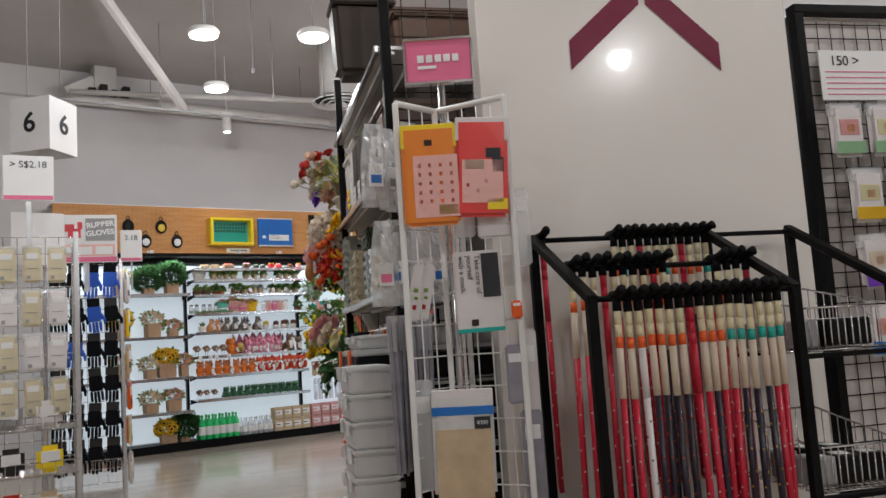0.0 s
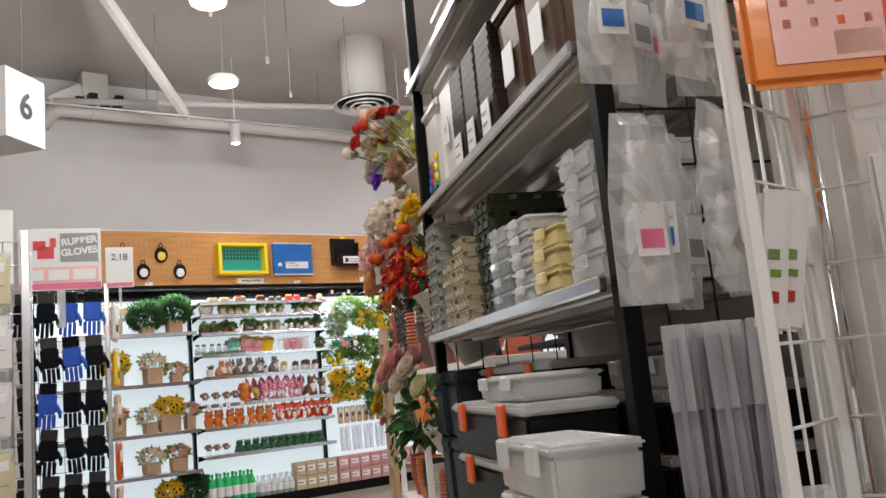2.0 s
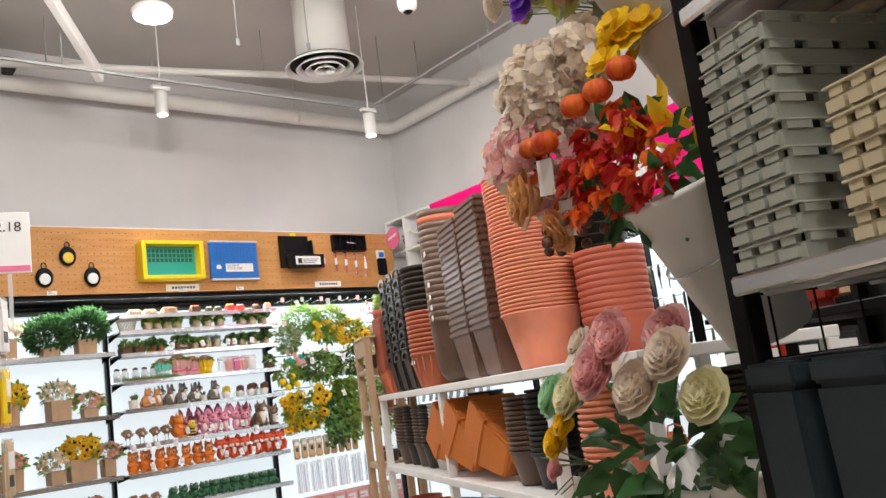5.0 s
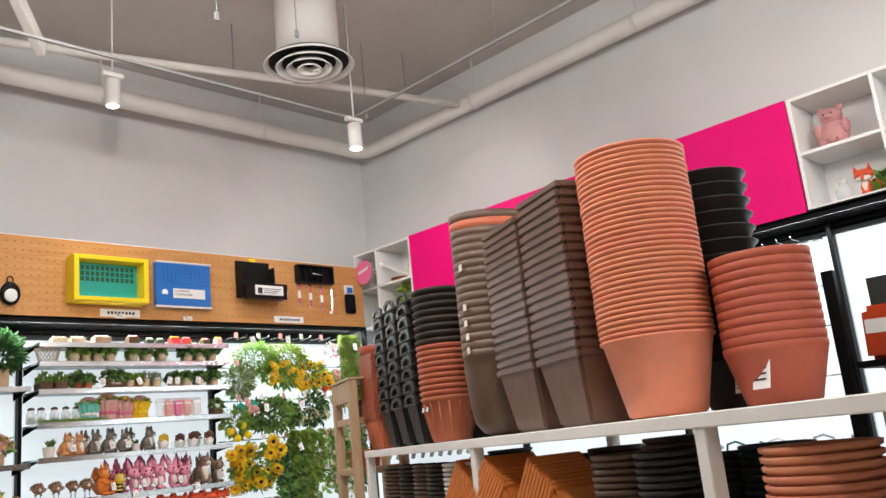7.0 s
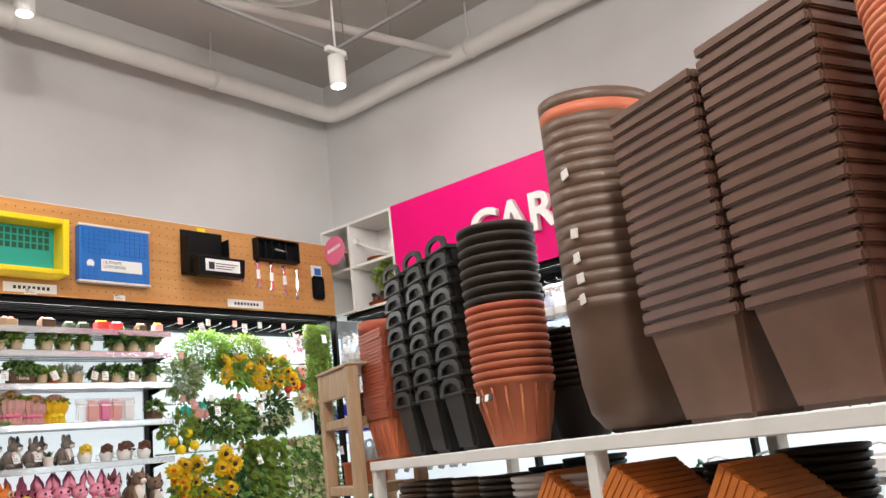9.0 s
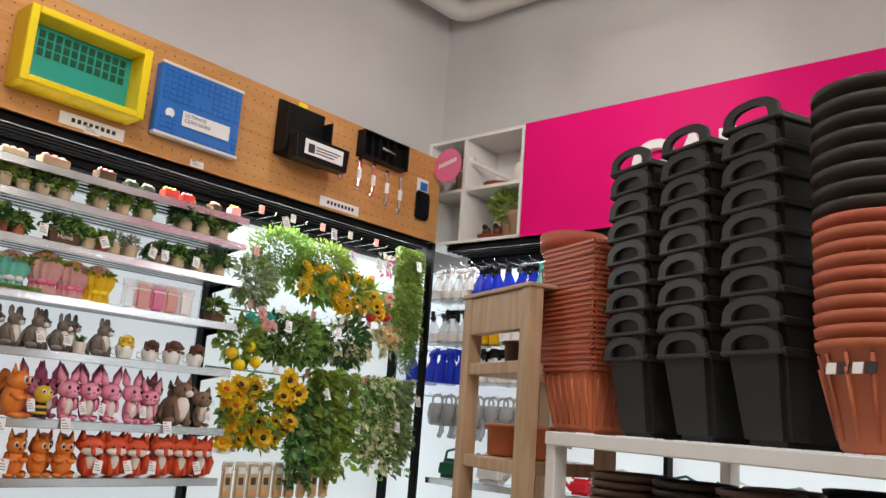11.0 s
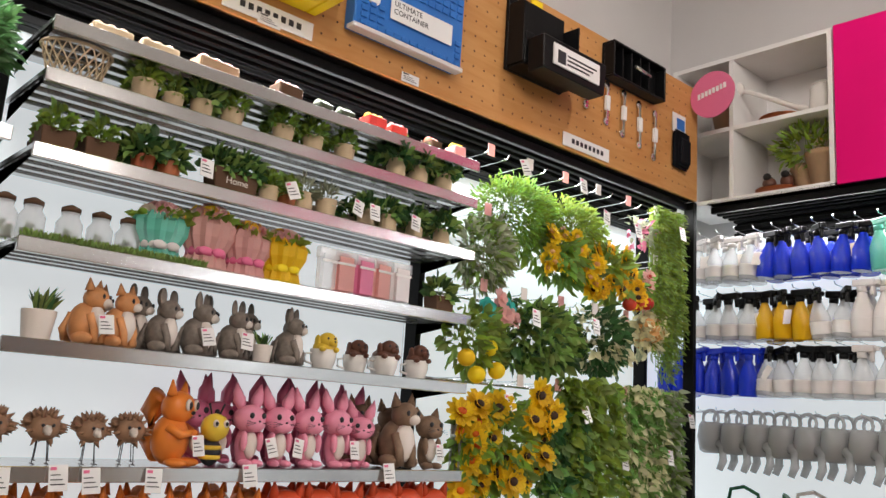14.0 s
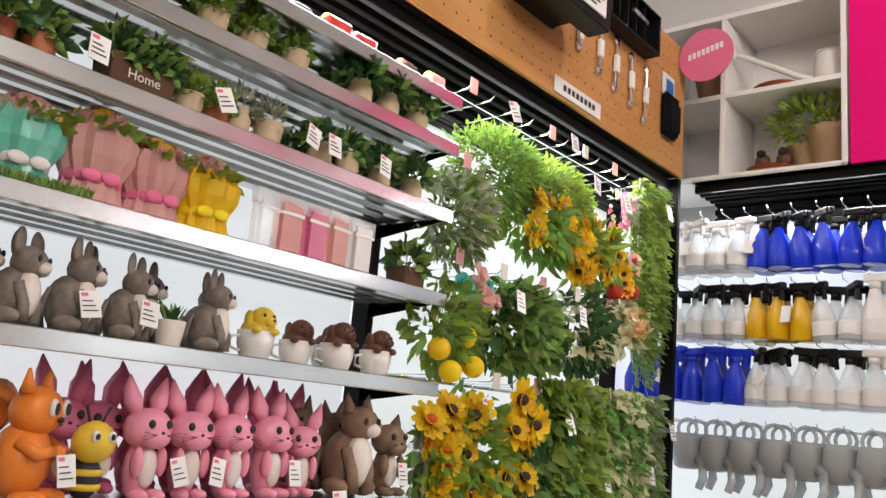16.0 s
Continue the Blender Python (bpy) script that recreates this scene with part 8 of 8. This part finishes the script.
for x, z, c2 in ((2.37, 2.46, "black_plastic"), (2.72, 2.46, "fig_yellow"), (2.55, 2.30, "price"), (2.89, 2.30, "price")):
    ob = thing("key_pouch", "small black zip pouch hung on the pegboard", "pouch", peg(x, z), "key pouches")
    t = bmesh.new()
    ell(t, (0, -0.02, 0), (0.062, 0.02, 0.075), 0, None, 18, 12)
    part("case", t, "black_plastic", ob)
    t = bmesh.new()
    ell(t, (0, -0.034, -0.012), (0.040, 0.010, 0.044), 0, None, 16, 10)
    part("front", t, c2, ob)
    t = bmesh.new()
    tube(t, [(0.018 * math.cos(a), -0.012, 0.09 + 0.022 * math.sin(a)) for a in [k * math.pi / 6 for k in range(12)]], 0.004, 6, closed=True)
    part("ring", t, "black", ob)
for x in (2.6, 3.6, 4.1):
    tag(x, -0.02, 2.20, 0.07, 0.03, 0, "ink", 0)


# ---- cubby contents ----
def cub(x, y, z, rot=0):
    return EW @ pose(x, y, z, 0, 0, rot)


ob = thing("round_sign", "magenta round hanging sign with pale lettering bar", "sign", cub(0.12, -0.13, 2.625))
t = bmesh.new()
lathe(t, [(0.105, -0.004), (0.105, 0.004)], 36, m=pose(0, 0, 0, 90, 0, 0))
part("disc", t, "pinkcard", ob)
for k in range(8):
    t = bmesh.new()
    rbox(t, -0.068 + k * 0.0175, -0.056 + k * 0.0175, -0.0062, -0.0043, -0.012 + (0.004 * k), 0.012 + 0.004 * k, 0)
    part("mark", t, "price", ob)
t = bmesh.new()
tube(t, [(0, 0.002, 0.0), (0.0, 0.135, 0.0)], 0.004, 6)
part("arm", t, "white_paint", ob)
ob = thing("watering_can", "white long-spouted watering can in the cubby", "watering can", cub(0.50, 0.12, 2.517))
t = bmesh.new()
lathe(t, [(0.062, 0), (0.065, 0.004), (0.06, 0.12), (0.05, 0.13), (0.045, 0.13)], 24)
part("body", t, "porcelain", ob)
t = bmesh.new()
tube(t, [(-0.05, 0, 0.03), (-0.12, -0.02, 0.06), (-0.30, -0.05, 0.16), (-0.34, -0.055, 0.175)], [0.016, 0.013, 0.010, 0.010], 10)
lathe(t, [(0.01, 0), (0.034, 0.03), (0.033, 0.035)], 16, m=pose(-0.335, -0.055, 0.17, 0, -60, 0))
part("spout", t, "porcelain", ob)
t = bmesh.new()
tube(t, [(0.05, 0, 0.125), (0.0, 0, 0.155), (-0.05, 0, 0.15), (-0.058, 0, 0.11)], 0.008, 8)
part("handle", t, "porcelain", ob)
for x, z, n in ((0.30, 2.517, 2), (0.28, 2.192, 2)):
    for k in range(n):
        t = bmesh.new()
        lathe(t, [(0.07, 0), (0.075, 0.004), (0.095, 0.022), (0.10, 0.024), (0.09, 0.02), (0.07, 0.008)], 24)
        solid("pot_saucer", t, "terra", "terracotta pot saucer in the cubby", "saucer", cub(x, 0.15, z + k * 0.014), "saucers")
t = bmesh.new()
lathe(t, [(0.055, 0), (0.06, 0.004), (0.085, 0.13), (0.09, 0.135), (0.092, 0.16), (0.084, 0.16), (0.06, 0.03)], 24)
me = to_mesh("clay_pot", t, "kraft")
put(me, "clay_pot", "brown clay pot in the cubby", "pot", cub(0.05, 0.15, 2.517), "clay pots")
put(me, "clay_pot", "brown clay pot in the cubby", "pot", cub(0.50, 0.13, 2.192), "clay pots")
put(me, "clay_pot", "brown clay pot in the cubby", "pot", cub(0.40, 0.17, 2.192) @ Matrix.Scale(0.8, 4), "clay pots")
for x, fn, keys, lab in ((0.42, bushy(220, (0.13, 0.09, 0.09), 0.05, 0.016, 1, 0.3), ("leaf_b", "leaf"), "bright green artificial fern in a clay pot"), (0.52, sunny(7, (0.06, 0.05, 0.04), 0.025, 20), ("leaf", "leaf_b", "petal_w", "petal_y"), "white and yellow artificial flowers in a clay pot")):
    sp = Soup()
    fn(sp)
    put(sp.mesh("artificial_plant", *keys), "artificial_plant", lab, "artificial plant", cub(x, 0.13, 2.40 if x < 0.5 else 2.37), "cubby plants")
for x in (0.25, 0.33):
    t = bmesh.new()
    ell(t, (0, 0, 0.035), (0.03, 0.026, 0.032), 0)
    ell(t, (0, -0.02, 0.062), (0.018, 0.018, 0.016), 1)
    solid("bird_ornament", t, ["fig_dbrown", "charcoal"], "small dark ornament on a saucer", "ornament", cub(x, 0.12, 2.222), "ornaments")
# second cubby: plush and trinkets
t = bmesh.new()
ell(t, (0, 0, 0.085), (0.085, 0.07, 0.085), 0)
ell(t, (0, -0.01, 0.185), (0.065, 0.058, 0.055), 0)
for s in (-1, 1):
    ell(t, (s * 0.05, 0, 0.235), (0.022, 0.014, 0.022), 0)
    ell(t, (s * 0.075, -0.03, 0.11), (0.025, 0.03, 0.045), 0)
    ell(t, (s * 0.05, -0.06, 0.03), (0.03, 0.04, 0.03), 0)
    ell(t, (s * 0.022, -0.064, 0.195), (0.006, 0.004, 0.006), 1, None, 8, 6)
ell(t, (0, -0.07, 0.175), (0.018, 0.012, 0.012), 0)
solid("plush_toy", t, ["petal_p", "ink"], "pale pink plush toy sitting in the cubby", "plush toy", cub(4.02, 0.14, 2.517))
t = bmesh.new()
lathe(t, [(0.04, 0), (0.045, 0.005), (0.045, 0.08), (0.02, 0.11), (0.022, 0.13), (0.018, 0.13)], 18)
solid("glass_jar", t, "clear", "clear glass bottle in the cubby", "jar", cub(4.0, 0.14, 2.192))
put(FIG["fox"], "fox_figurine", FLAB["fox"], "figurine", cub(4.13, 0.12, 2.192) @ Matrix.Scale(1.1, 4), "fox figurines")
put(TUFT["b"], "artificial_plant", "small bright artificial plant in the cubby", "artificial plant", cub(4.22, 0.14, 2.20) @ Matrix.Scale(1.8, 4), "cubby plants")


# ---- racks on the other side of the aisle ----
def left_rack(m, w, h, rows, items, label, shelf_z):
    ob = thing("aisle_rack", label, "rack", m, "aisle racks")
    for x in (0, w):
        t = bmesh.new()
        rbox(t, x - 0.012, x + 0.012, 0, 0.03, 0, h, 0.002)
        part("post", t, "steel", ob)
        t = bmesh.new()
        rbox(t, x - 0.012, x + 0.012, 0.40, 0.43, 0, h, 0.002)
        part("post", t, "steel", ob)
        t = bmesh.new()
        for k in range(int(h / 0.09)):
            tube(t, [(x, 0.03, 0.08 + k * 0.09), (x, 0.40, 0.08 + k * 0.09)], 0.002, 4)
        for k in range(6):
            tube(t, [(x, 0.06 + k * 0.06, 0.05), (x, 0.06 + k * 0.06, h)], 0.002, 4)
        part("side_mesh", t, "chrome", ob, "chrome wire side mesh")
    t = bmesh.new()
    for k in range(int(w / 0.06)):
        tube(t, [(0.03 + k * 0.06, 0.2, 0.1), (0.03 + k * 0.06, 0.2, h)], 0.002, 4)
    for k in range(int(h / 0.08)):
        tube(t, [(0, 0.2, 0.1 + k * 0.08), (w, 0.2, 0.1 + k * 0.08)], 0.002, 4)
    part("back_mesh", t, "chrome", ob, "chrome wire back mesh")
    for z in shelf_z:
        t = bmesh.new()
        for k in range(9):
            tube(t, [(0, 0.0 + k * 0.045, z), (w, 0.0 + k * 0.045, z)], 0.0025, 4)
        tube(t, [(0, 0, z + 0.06), (w, 0, z + 0.06)], 0.003, 5)
        for k in range(int(w / 0.04)):
            tube(t, [(0.02 + k * 0.04, 0, z), (0.02 + k * 0.04, 0, z + 0.06)], 0.0018, 4)
        part("basket_shelf", t, "chrome", ob)
    return ob


L1 = pose(-0.12, 4.80, 0, 0, 0, -9)
left_rack(L1, 1.0, 1.62, 4, None, "chrome wire aisle rack with hanging glove packets", (0.12, 0.32, 0.52, 0.72))
for r in range(4):
    for c in range(9):
        key = ("glove_w", "milk", "milk", "glove_w")[r]
        packet("glove_packet", "pale glove packet on a wire hook", L1 @ pose(0.08 + c * 0.105, 0.03 + jit(0.02), 1.55 - r * 0.20, 0, jit(3), jit(10)), 0.08, 0.165, key if (c + r) % 4 else "glove_w", 0.02,
               ((-0.3, 0.3, -0.35, -0.18, "price"), (-0.3, 0.3, -0.62, -0.60, "greyp"), (-0.3, -0.1, -0.9, -0.8, "greyp")), "film", "glove packets")
for z in (0.52, 0.72, 0.32, 0.12):
    for c in range(6):
        packet("boxed_packet", "small packaged goods in a wire shelf", L1 @ pose(0.1 + c * 0.155, 0.05, z + 0.13, 0, jit(4), jit(10)), 0.11, 0.12, ("whitebin", "petal_r", "kraft_l", "charcoal", "yellow", "greyp")[(c + int(z * 10)) % 6], 0.05,
               ((-0.35, 0.35, -0.6, -0.2, "price"),), None, "shelf packets")

L2 = pose(1.02, 6.62, 0, 0, 0, -12)
left_rack(L2, 0.50, 1.72, 4, None, "chrome wire aisle rack with work gloves", (0.10, 0.30))


def glove(key, head):
    t = bmesh.new()
    rbox(t, -0.045, 0.045, -0.02, 0, -0.14, -0.03, 0.009, seg=2)
    for k in range(4):
        rbox(t, -0.043 + k * 0.0225, -0.025 + k * 0.0225, -0.018, -0.002, -0.21 - (0.012 if k in (1, 2) else 0), -0.135, 0.007, seg=2)
    tube(t, [(0.04, -0.01, -0.09), (0.062, -0.01, -0.13), (0.064, -0.01, -0.16)], [0.013, 0.011, 0.007], 7)
    rbox(t, -0.04, 0.04, -0.022, 0.002, -0.035, 0.02, 0.002, 1)
    return to_mesh("work_glove", t, key, head)


GV = (glove("glove_b", "charcoal"), glove("glove_u", "glove_b"), glove("greyp", "price"))
for r in range(6):
    for c in range(4):
        k = 1 if (r, c) in ((0, 2), (0, 3), (2, 1), (1, 2)) else 0
        put(GV[k], "work_glove", ("black work glove hung on a hook", "bright blue work glove hung on a hook")[k], "glove", L2 @ pose(0.10 + c * 0.11, 0.02 + jit(0.02), 1.66 - r * 0.235, 0, jit(5), jit(10)), "work gloves")
for r in range(6):
    for c in range(3):
        packet("tool_packet", "small tool packet hung on the rack side", L2 @ pose(0.53, 0.08 + c * 0.12, 1.62 - r * 0.25, 0, jit(3), 80 + jit(10)), 0.08, 0.2, ("milk", "kraft_l", "film", "yellow", "petal_o")[(r * 3 + c) % 5], 0.02,
               ((-0.35, 0.35, -0.5, -0.2, "price"), (-0.3, 0.2, -0.8, -0.6, "charcoal")), "film", "side packets")


def header_sign(m, w, h, top, lines, label, name="shelf_sign"):
    ob = thing(name, label, "sign", m, "shelf signs")
    t = bmesh.new()
    rbox(t, 0, w, -0.004, 0, 0, h, 0.002)
    part("card", t, "price", ob)
    t = bmesh.new()
    rbox(t, 0.004, w - 0.004, -0.0055, -0.0042, 0.006, h * 0.12, 0)
    part("stripe", t, "pinkcard", ob)
    t = bmesh.new()
    rbox(t, w * 0.45, w * 0.55, -0.002, 0.002, -0.2, 0, 0)
    part("stem", t, "clear", ob)
    for k, (body, size, z) in enumerate(lines):
        words("writing", body, size, "ink", pose(w * 0.5, -0.006, z * h, 90, 0, 0), ob, 0.0004)
    return ob


gs = header_sign(L2 @ pose(0.08, -0.02, 1.69), 0.40, 0.33, None, (), "white glove sign with lettering, red glove print and pink stripe")
for x0, x1, z0, z1, key in ((0.20, 0.385, 0.15, 0.305, "greyp"), (0.015, 0.385, 0.045, 0.125, "pinkprint"), (0.03, 0.12, 0.055, 0.11, "price"), (0.14, 0.24, 0.055, 0.11, "price"),
                            (0.26, 0.37, 0.055, 0.11, "price"), (0.09, 0.17, 0.17, 0.235, "red"), (0.07, 0.13, 0.215, 0.265, "red"), (0.15, 0.18, 0.23, 0.28, "red")):
    t = bmesh.new()
    o = 0.001 if key == "price" else 0.0
    rbox(t, x0, x1, -0.0060 - o, -0.0045 - o, z0, z1, 0.0004)
    part("print", t, key, gs)
for body, z in (("RUBBER", 0.262), ("GLOVES", 0.205)):
    words("writing", body, 0.050, "price", pose(0.293, -0.0068, z, 90, -6, 0), gs, 0.0004, bold=0.002)
header_sign(L2 @ pose(0.50, -0.03, 1.69), 0.14, 0.22, None, (("2.18", 0.05, 0.75),), "white price sign with pink stripe")
header_sign(L1 @ pose(0.70, -0.03, 1.755), 0.21, 0.21, None, (("> S$2.18", 0.043, 0.8),), "white price sign with pink stripe")
t = bmesh.new()
rbox(t, 0.0, 0.24, 0, 0.004, 0, 0.26, 0.001)
solid("blank_card", t, "white_board", "blank white card above the aisle rack", "card", L1 @ pose(0.72, 0.3, 1.50, 0, 0, 10))


def aisle_sign():
    m = pose(0.767, 6.03, 2.30, 0, 0, -45)
    ob = thing("aisle_sign", "white hanging open box sign with black number six", "sign", m)
    w, d, h = 0.27, 0.27, 0.33
    for nm, b in (("panel", (0, w, 0, 0.004, 0, h)), ("panel", (0, w, d - 0.004, d, 0, h)), ("panel", (0, 0.004, 0.004, d - 0.004, 0, h)), ("panel", (w - 0.004, w, 0.004, d - 0.004, 0, h))):
        t = bmesh.new()
        rbox(t, *b, 0.001)
        part(nm, t, "white_board", ob)
    for m2 in (pose(w / 2, -0.003, 0.17, 90, 0, 0), pose(w + 0.003, d / 2, 0.17, 90, 0, 90)):
        words("number", "6", 0.17, "ink", m2, ob, 0.001, bold=0.003)
    for x in (0.02, w - 0.02):
        t = bmesh.new()
        tube(t, [(x, d / 2, h), (x, d / 2, 4.3 - 2.30)], 0.003, 5)
        part("wire", t, "greyp", ob)


aisle_sign()


# ---- ceiling details ----
ob = thing("air_diffuser", "round white ceiling air diffuser with rings", "air vent", pose(4.30, 8.42, 3.66))
for k, (r, z) in enumerate(((0.30, 0.0), (0.22, -0.012), (0.15, -0.02), (0.08, -0.026))):
    t = bmesh.new()
    lathe(t, [(r, z), (r + 0.004, z + 0.006), (r - 0.035, z + 0.04), (r - 0.04, z + 0.036), (r, z)], 36, caps=False)
    part("ring", t, "white_paint", ob)
t = bmesh.new()
lathe(t, [(0.27, 0.03), (0.27, 0.04)], 36)
part("throat", t, "black", ob, "dark throat")
t = bmesh.new()
lathe(t, [(0.21, 0.04), (0.21, 0.64)], 28)
part("neck", t, "pipe", ob)


def track_spot(x, y, z, aim):
    ob = thing("track_spotlight", "white cylinder spotlight under the ceiling", "spotlight", pose(x, y, z), "track spotlights")
    t = bmesh.new()
    lathe(t, [(0.045, -0.18), (0.048, -0.175), (0.048, 0), (0.02, 0.01)], 20)
    part("cylinder", t, "white_paint", ob)
    t = bmesh.new()
    tube(t, [(0, 0, 0.005), (0, 0, 4.3 - z)], 0.006, 6)
    part("stem", t, "white_paint", ob)
    t = bmesh.new()
    rbox(t, -0.07, 0.07, -0.02, 0.02, 0.02, 0.05, 0.004)
    part("adapter", t, "white_paint", ob)
    t = bmesh.new()
    lathe(t, [(0.034, -0.184), (0.036, -0.181)], 18)
    part("lens", t, "lamp", ob, "glowing round lens")
    la = bpy.data.lights.new("spot", "SPOT")
    la.spot_size, la.spot_blend, la.shadow_soft_size, la.energy, la.color = math.radians(150), 0.5, 0.03, SPOT_W, (1.0, 0.96, 0.92)
    lo = new("spot", la)
    lo.parent = ob
    lo.matrix_basis = look((0, 0, -0.19), aim)


track_spot(3.30, 9.2, 3.62, (0.3, -0.2, -1))
track_spot(4.72, 8.50, 3.36, (0.9, 0.6, -0.9))
ob = thing("smoke_detector", "small white ceiling camera dome", "detector", pose(3.62, 6.55, 3.18))
t = bmesh.new()
lathe(t, [(0.03, -0.05), (0.05, -0.03), (0.055, 0), (0.05, 0.05), (0.03, 0.06)], 20)
part("housing", t, "white_paint", ob)
t = bmesh.new()
lathe(t, [(0.012, -0.062), (0.034, -0.045), (0.036, -0.04)], 16)
part("lens", t, "black_plastic", ob)
t = bmesh.new()
tube(t, [(0, 0, 0.06), (0, 0, 1.12)], 0.008, 6)
part("stem", t, "white_paint", ob)


def strut(a, b, r, name, label, square=True):
    t = bmesh.new()
    if square:
        a, b = Vector(a), Vector(b)
        m = Matrix.Translation(a) @ (b - a).to_track_quat("Z", "X").to_matrix().to_4x4()
        rbox(t, -r, r, -r * 0.6, r * 0.6, 0, (b - a).length, 0.004, m=m)
    else:
        tube(t, [a, b], r, 12)
    solid(name, t, "pipe", label, "beam", kind="structure")


strut((1.0, 6.6, 4.28), (2.75, 8.9, 3.55), 0.045, "diagonal_strut", "white painted diagonal ceiling strut")
t = bmesh.new()
for k in range(4):
    rbox(t, 2.02 + k * 0.12, 2.10 + k * 0.12, 9.9, 10.02, 3.95, 3.95 + 0.06 + 0.05 * (k % 2), 0.008)
solid("valve_assembly", t, "charcoal", "dark grey valves on a ceiling pipe", "valve", kind="structure")


# goods on the far side of the gondola, seen through its mesh end
for x, y, z, k in ((-0.22, 0.62, 1.24, "sun"), (0.02, 0.62, 1.22, "mix"), (0.3, 0.66, 1.22, "white"), (-0.2, 0.62, 0.86, "mix"), (0.1, 0.62, 0.86, "green")):
    ob = thing("boxed_bouquet", "artificial flowers in a kraft box behind the gondola", "bouquet", GF @ pose(x, y, z - 0.10, 0, 0, 20), "rear bouquets")
    t = bmesh.new()
    rbox(t, -0.08, 0.08, -0.07, 0.07, 0, 0.12, 0.004, top=1.05)
    part("box", t, "kraft", ob)
    part("flower_head", BB[k], None, ob, m=Matrix.Translation((0, 0, 0.11)))
ob = thing("rear_shelf", "black steel shelf unit behind the gondola", "shelving", GF)
for z in (1.12, 0.74, 0.36):
    t = bmesh.new()
    rbox(t, -0.74, 1.22, 0.47, 0.88, z, z + 0.02, 0.003)
    part("shelf", t, "black", ob)
for x in (-0.75, 1.2):
    t = bmesh.new()
    rbox(t, x, x + 0.03, 0.86, 0.89, 0, 1.9, 0.003)
    part("upright", t, "black", ob)
t = bmesh.new()
rbox(t, -0.75, 1.2, 0.892, 0.905, 0.05, 1.62, 0)
part("back_panel", t, "charcoal", ob)
for i in range(12):
    x, z = -0.68 + 0.15 * i, 1.142 if i % 2 else 0.762
    packet("boxed_packet", "small colourful packet on the shelf behind the gondola", GF @ pose(x, 0.60, z + 0.15, 0, jit(3), jit(15)), 0.10, 0.148,
           ("blue", "petal_r", "leaf_d", "milk", "teal", "kraft_l")[i % 6], 0.04, ((-0.35, 0.35, -0.5, -0.2, "price"),), None, "rear packets")


def next_aisle():
    m = pose(3.72, 5.2, 0, 0, 0, -90)
    ob = thing("aisle_shelf", "black steel shelving of the next aisle with packets", "shelving", m)
    for x in (0.0, 1.1, 2.2):
        t = bmesh.new()
        rbox(t, x - 0.018, x + 0.018, 0.0, 0.03, 0, 1.5, 0.002)
        part("upright", t, "black", ob)
    t = bmesh.new()
    box(t, 0, 2.2, 0.34, 0.36, 0.05, 1.5)
    part("back_panel", t, "charcoal", ob)
    for z in (0.3, 0.62, 0.94, 1.22):
        t = bmesh.new()
        rbox(t, 0.02, 2.18, 0.03, 0.34, z - 0.02, z, 0.002)
        part("shelf", t, "black", ob)
        for i in range(14):
            packet("boxed_packet", "small colourful packet on the next aisle's shelf", m @ pose(0.10 + i * 0.152, 0.10, z + 0.17 + jit(0.01), 0, jit(3), jit(12)), 0.10, 0.168,
                   ("blue", "leaf_d", "charcoal", "milk", "petal_r", "kraft", "teal", "charcoal")[(i * 3 + int(z * 10)) % 8], 0.04, ((-0.35, 0.35, -0.5, -0.25, "price"),), None, "next aisle packets")


next_aisle()
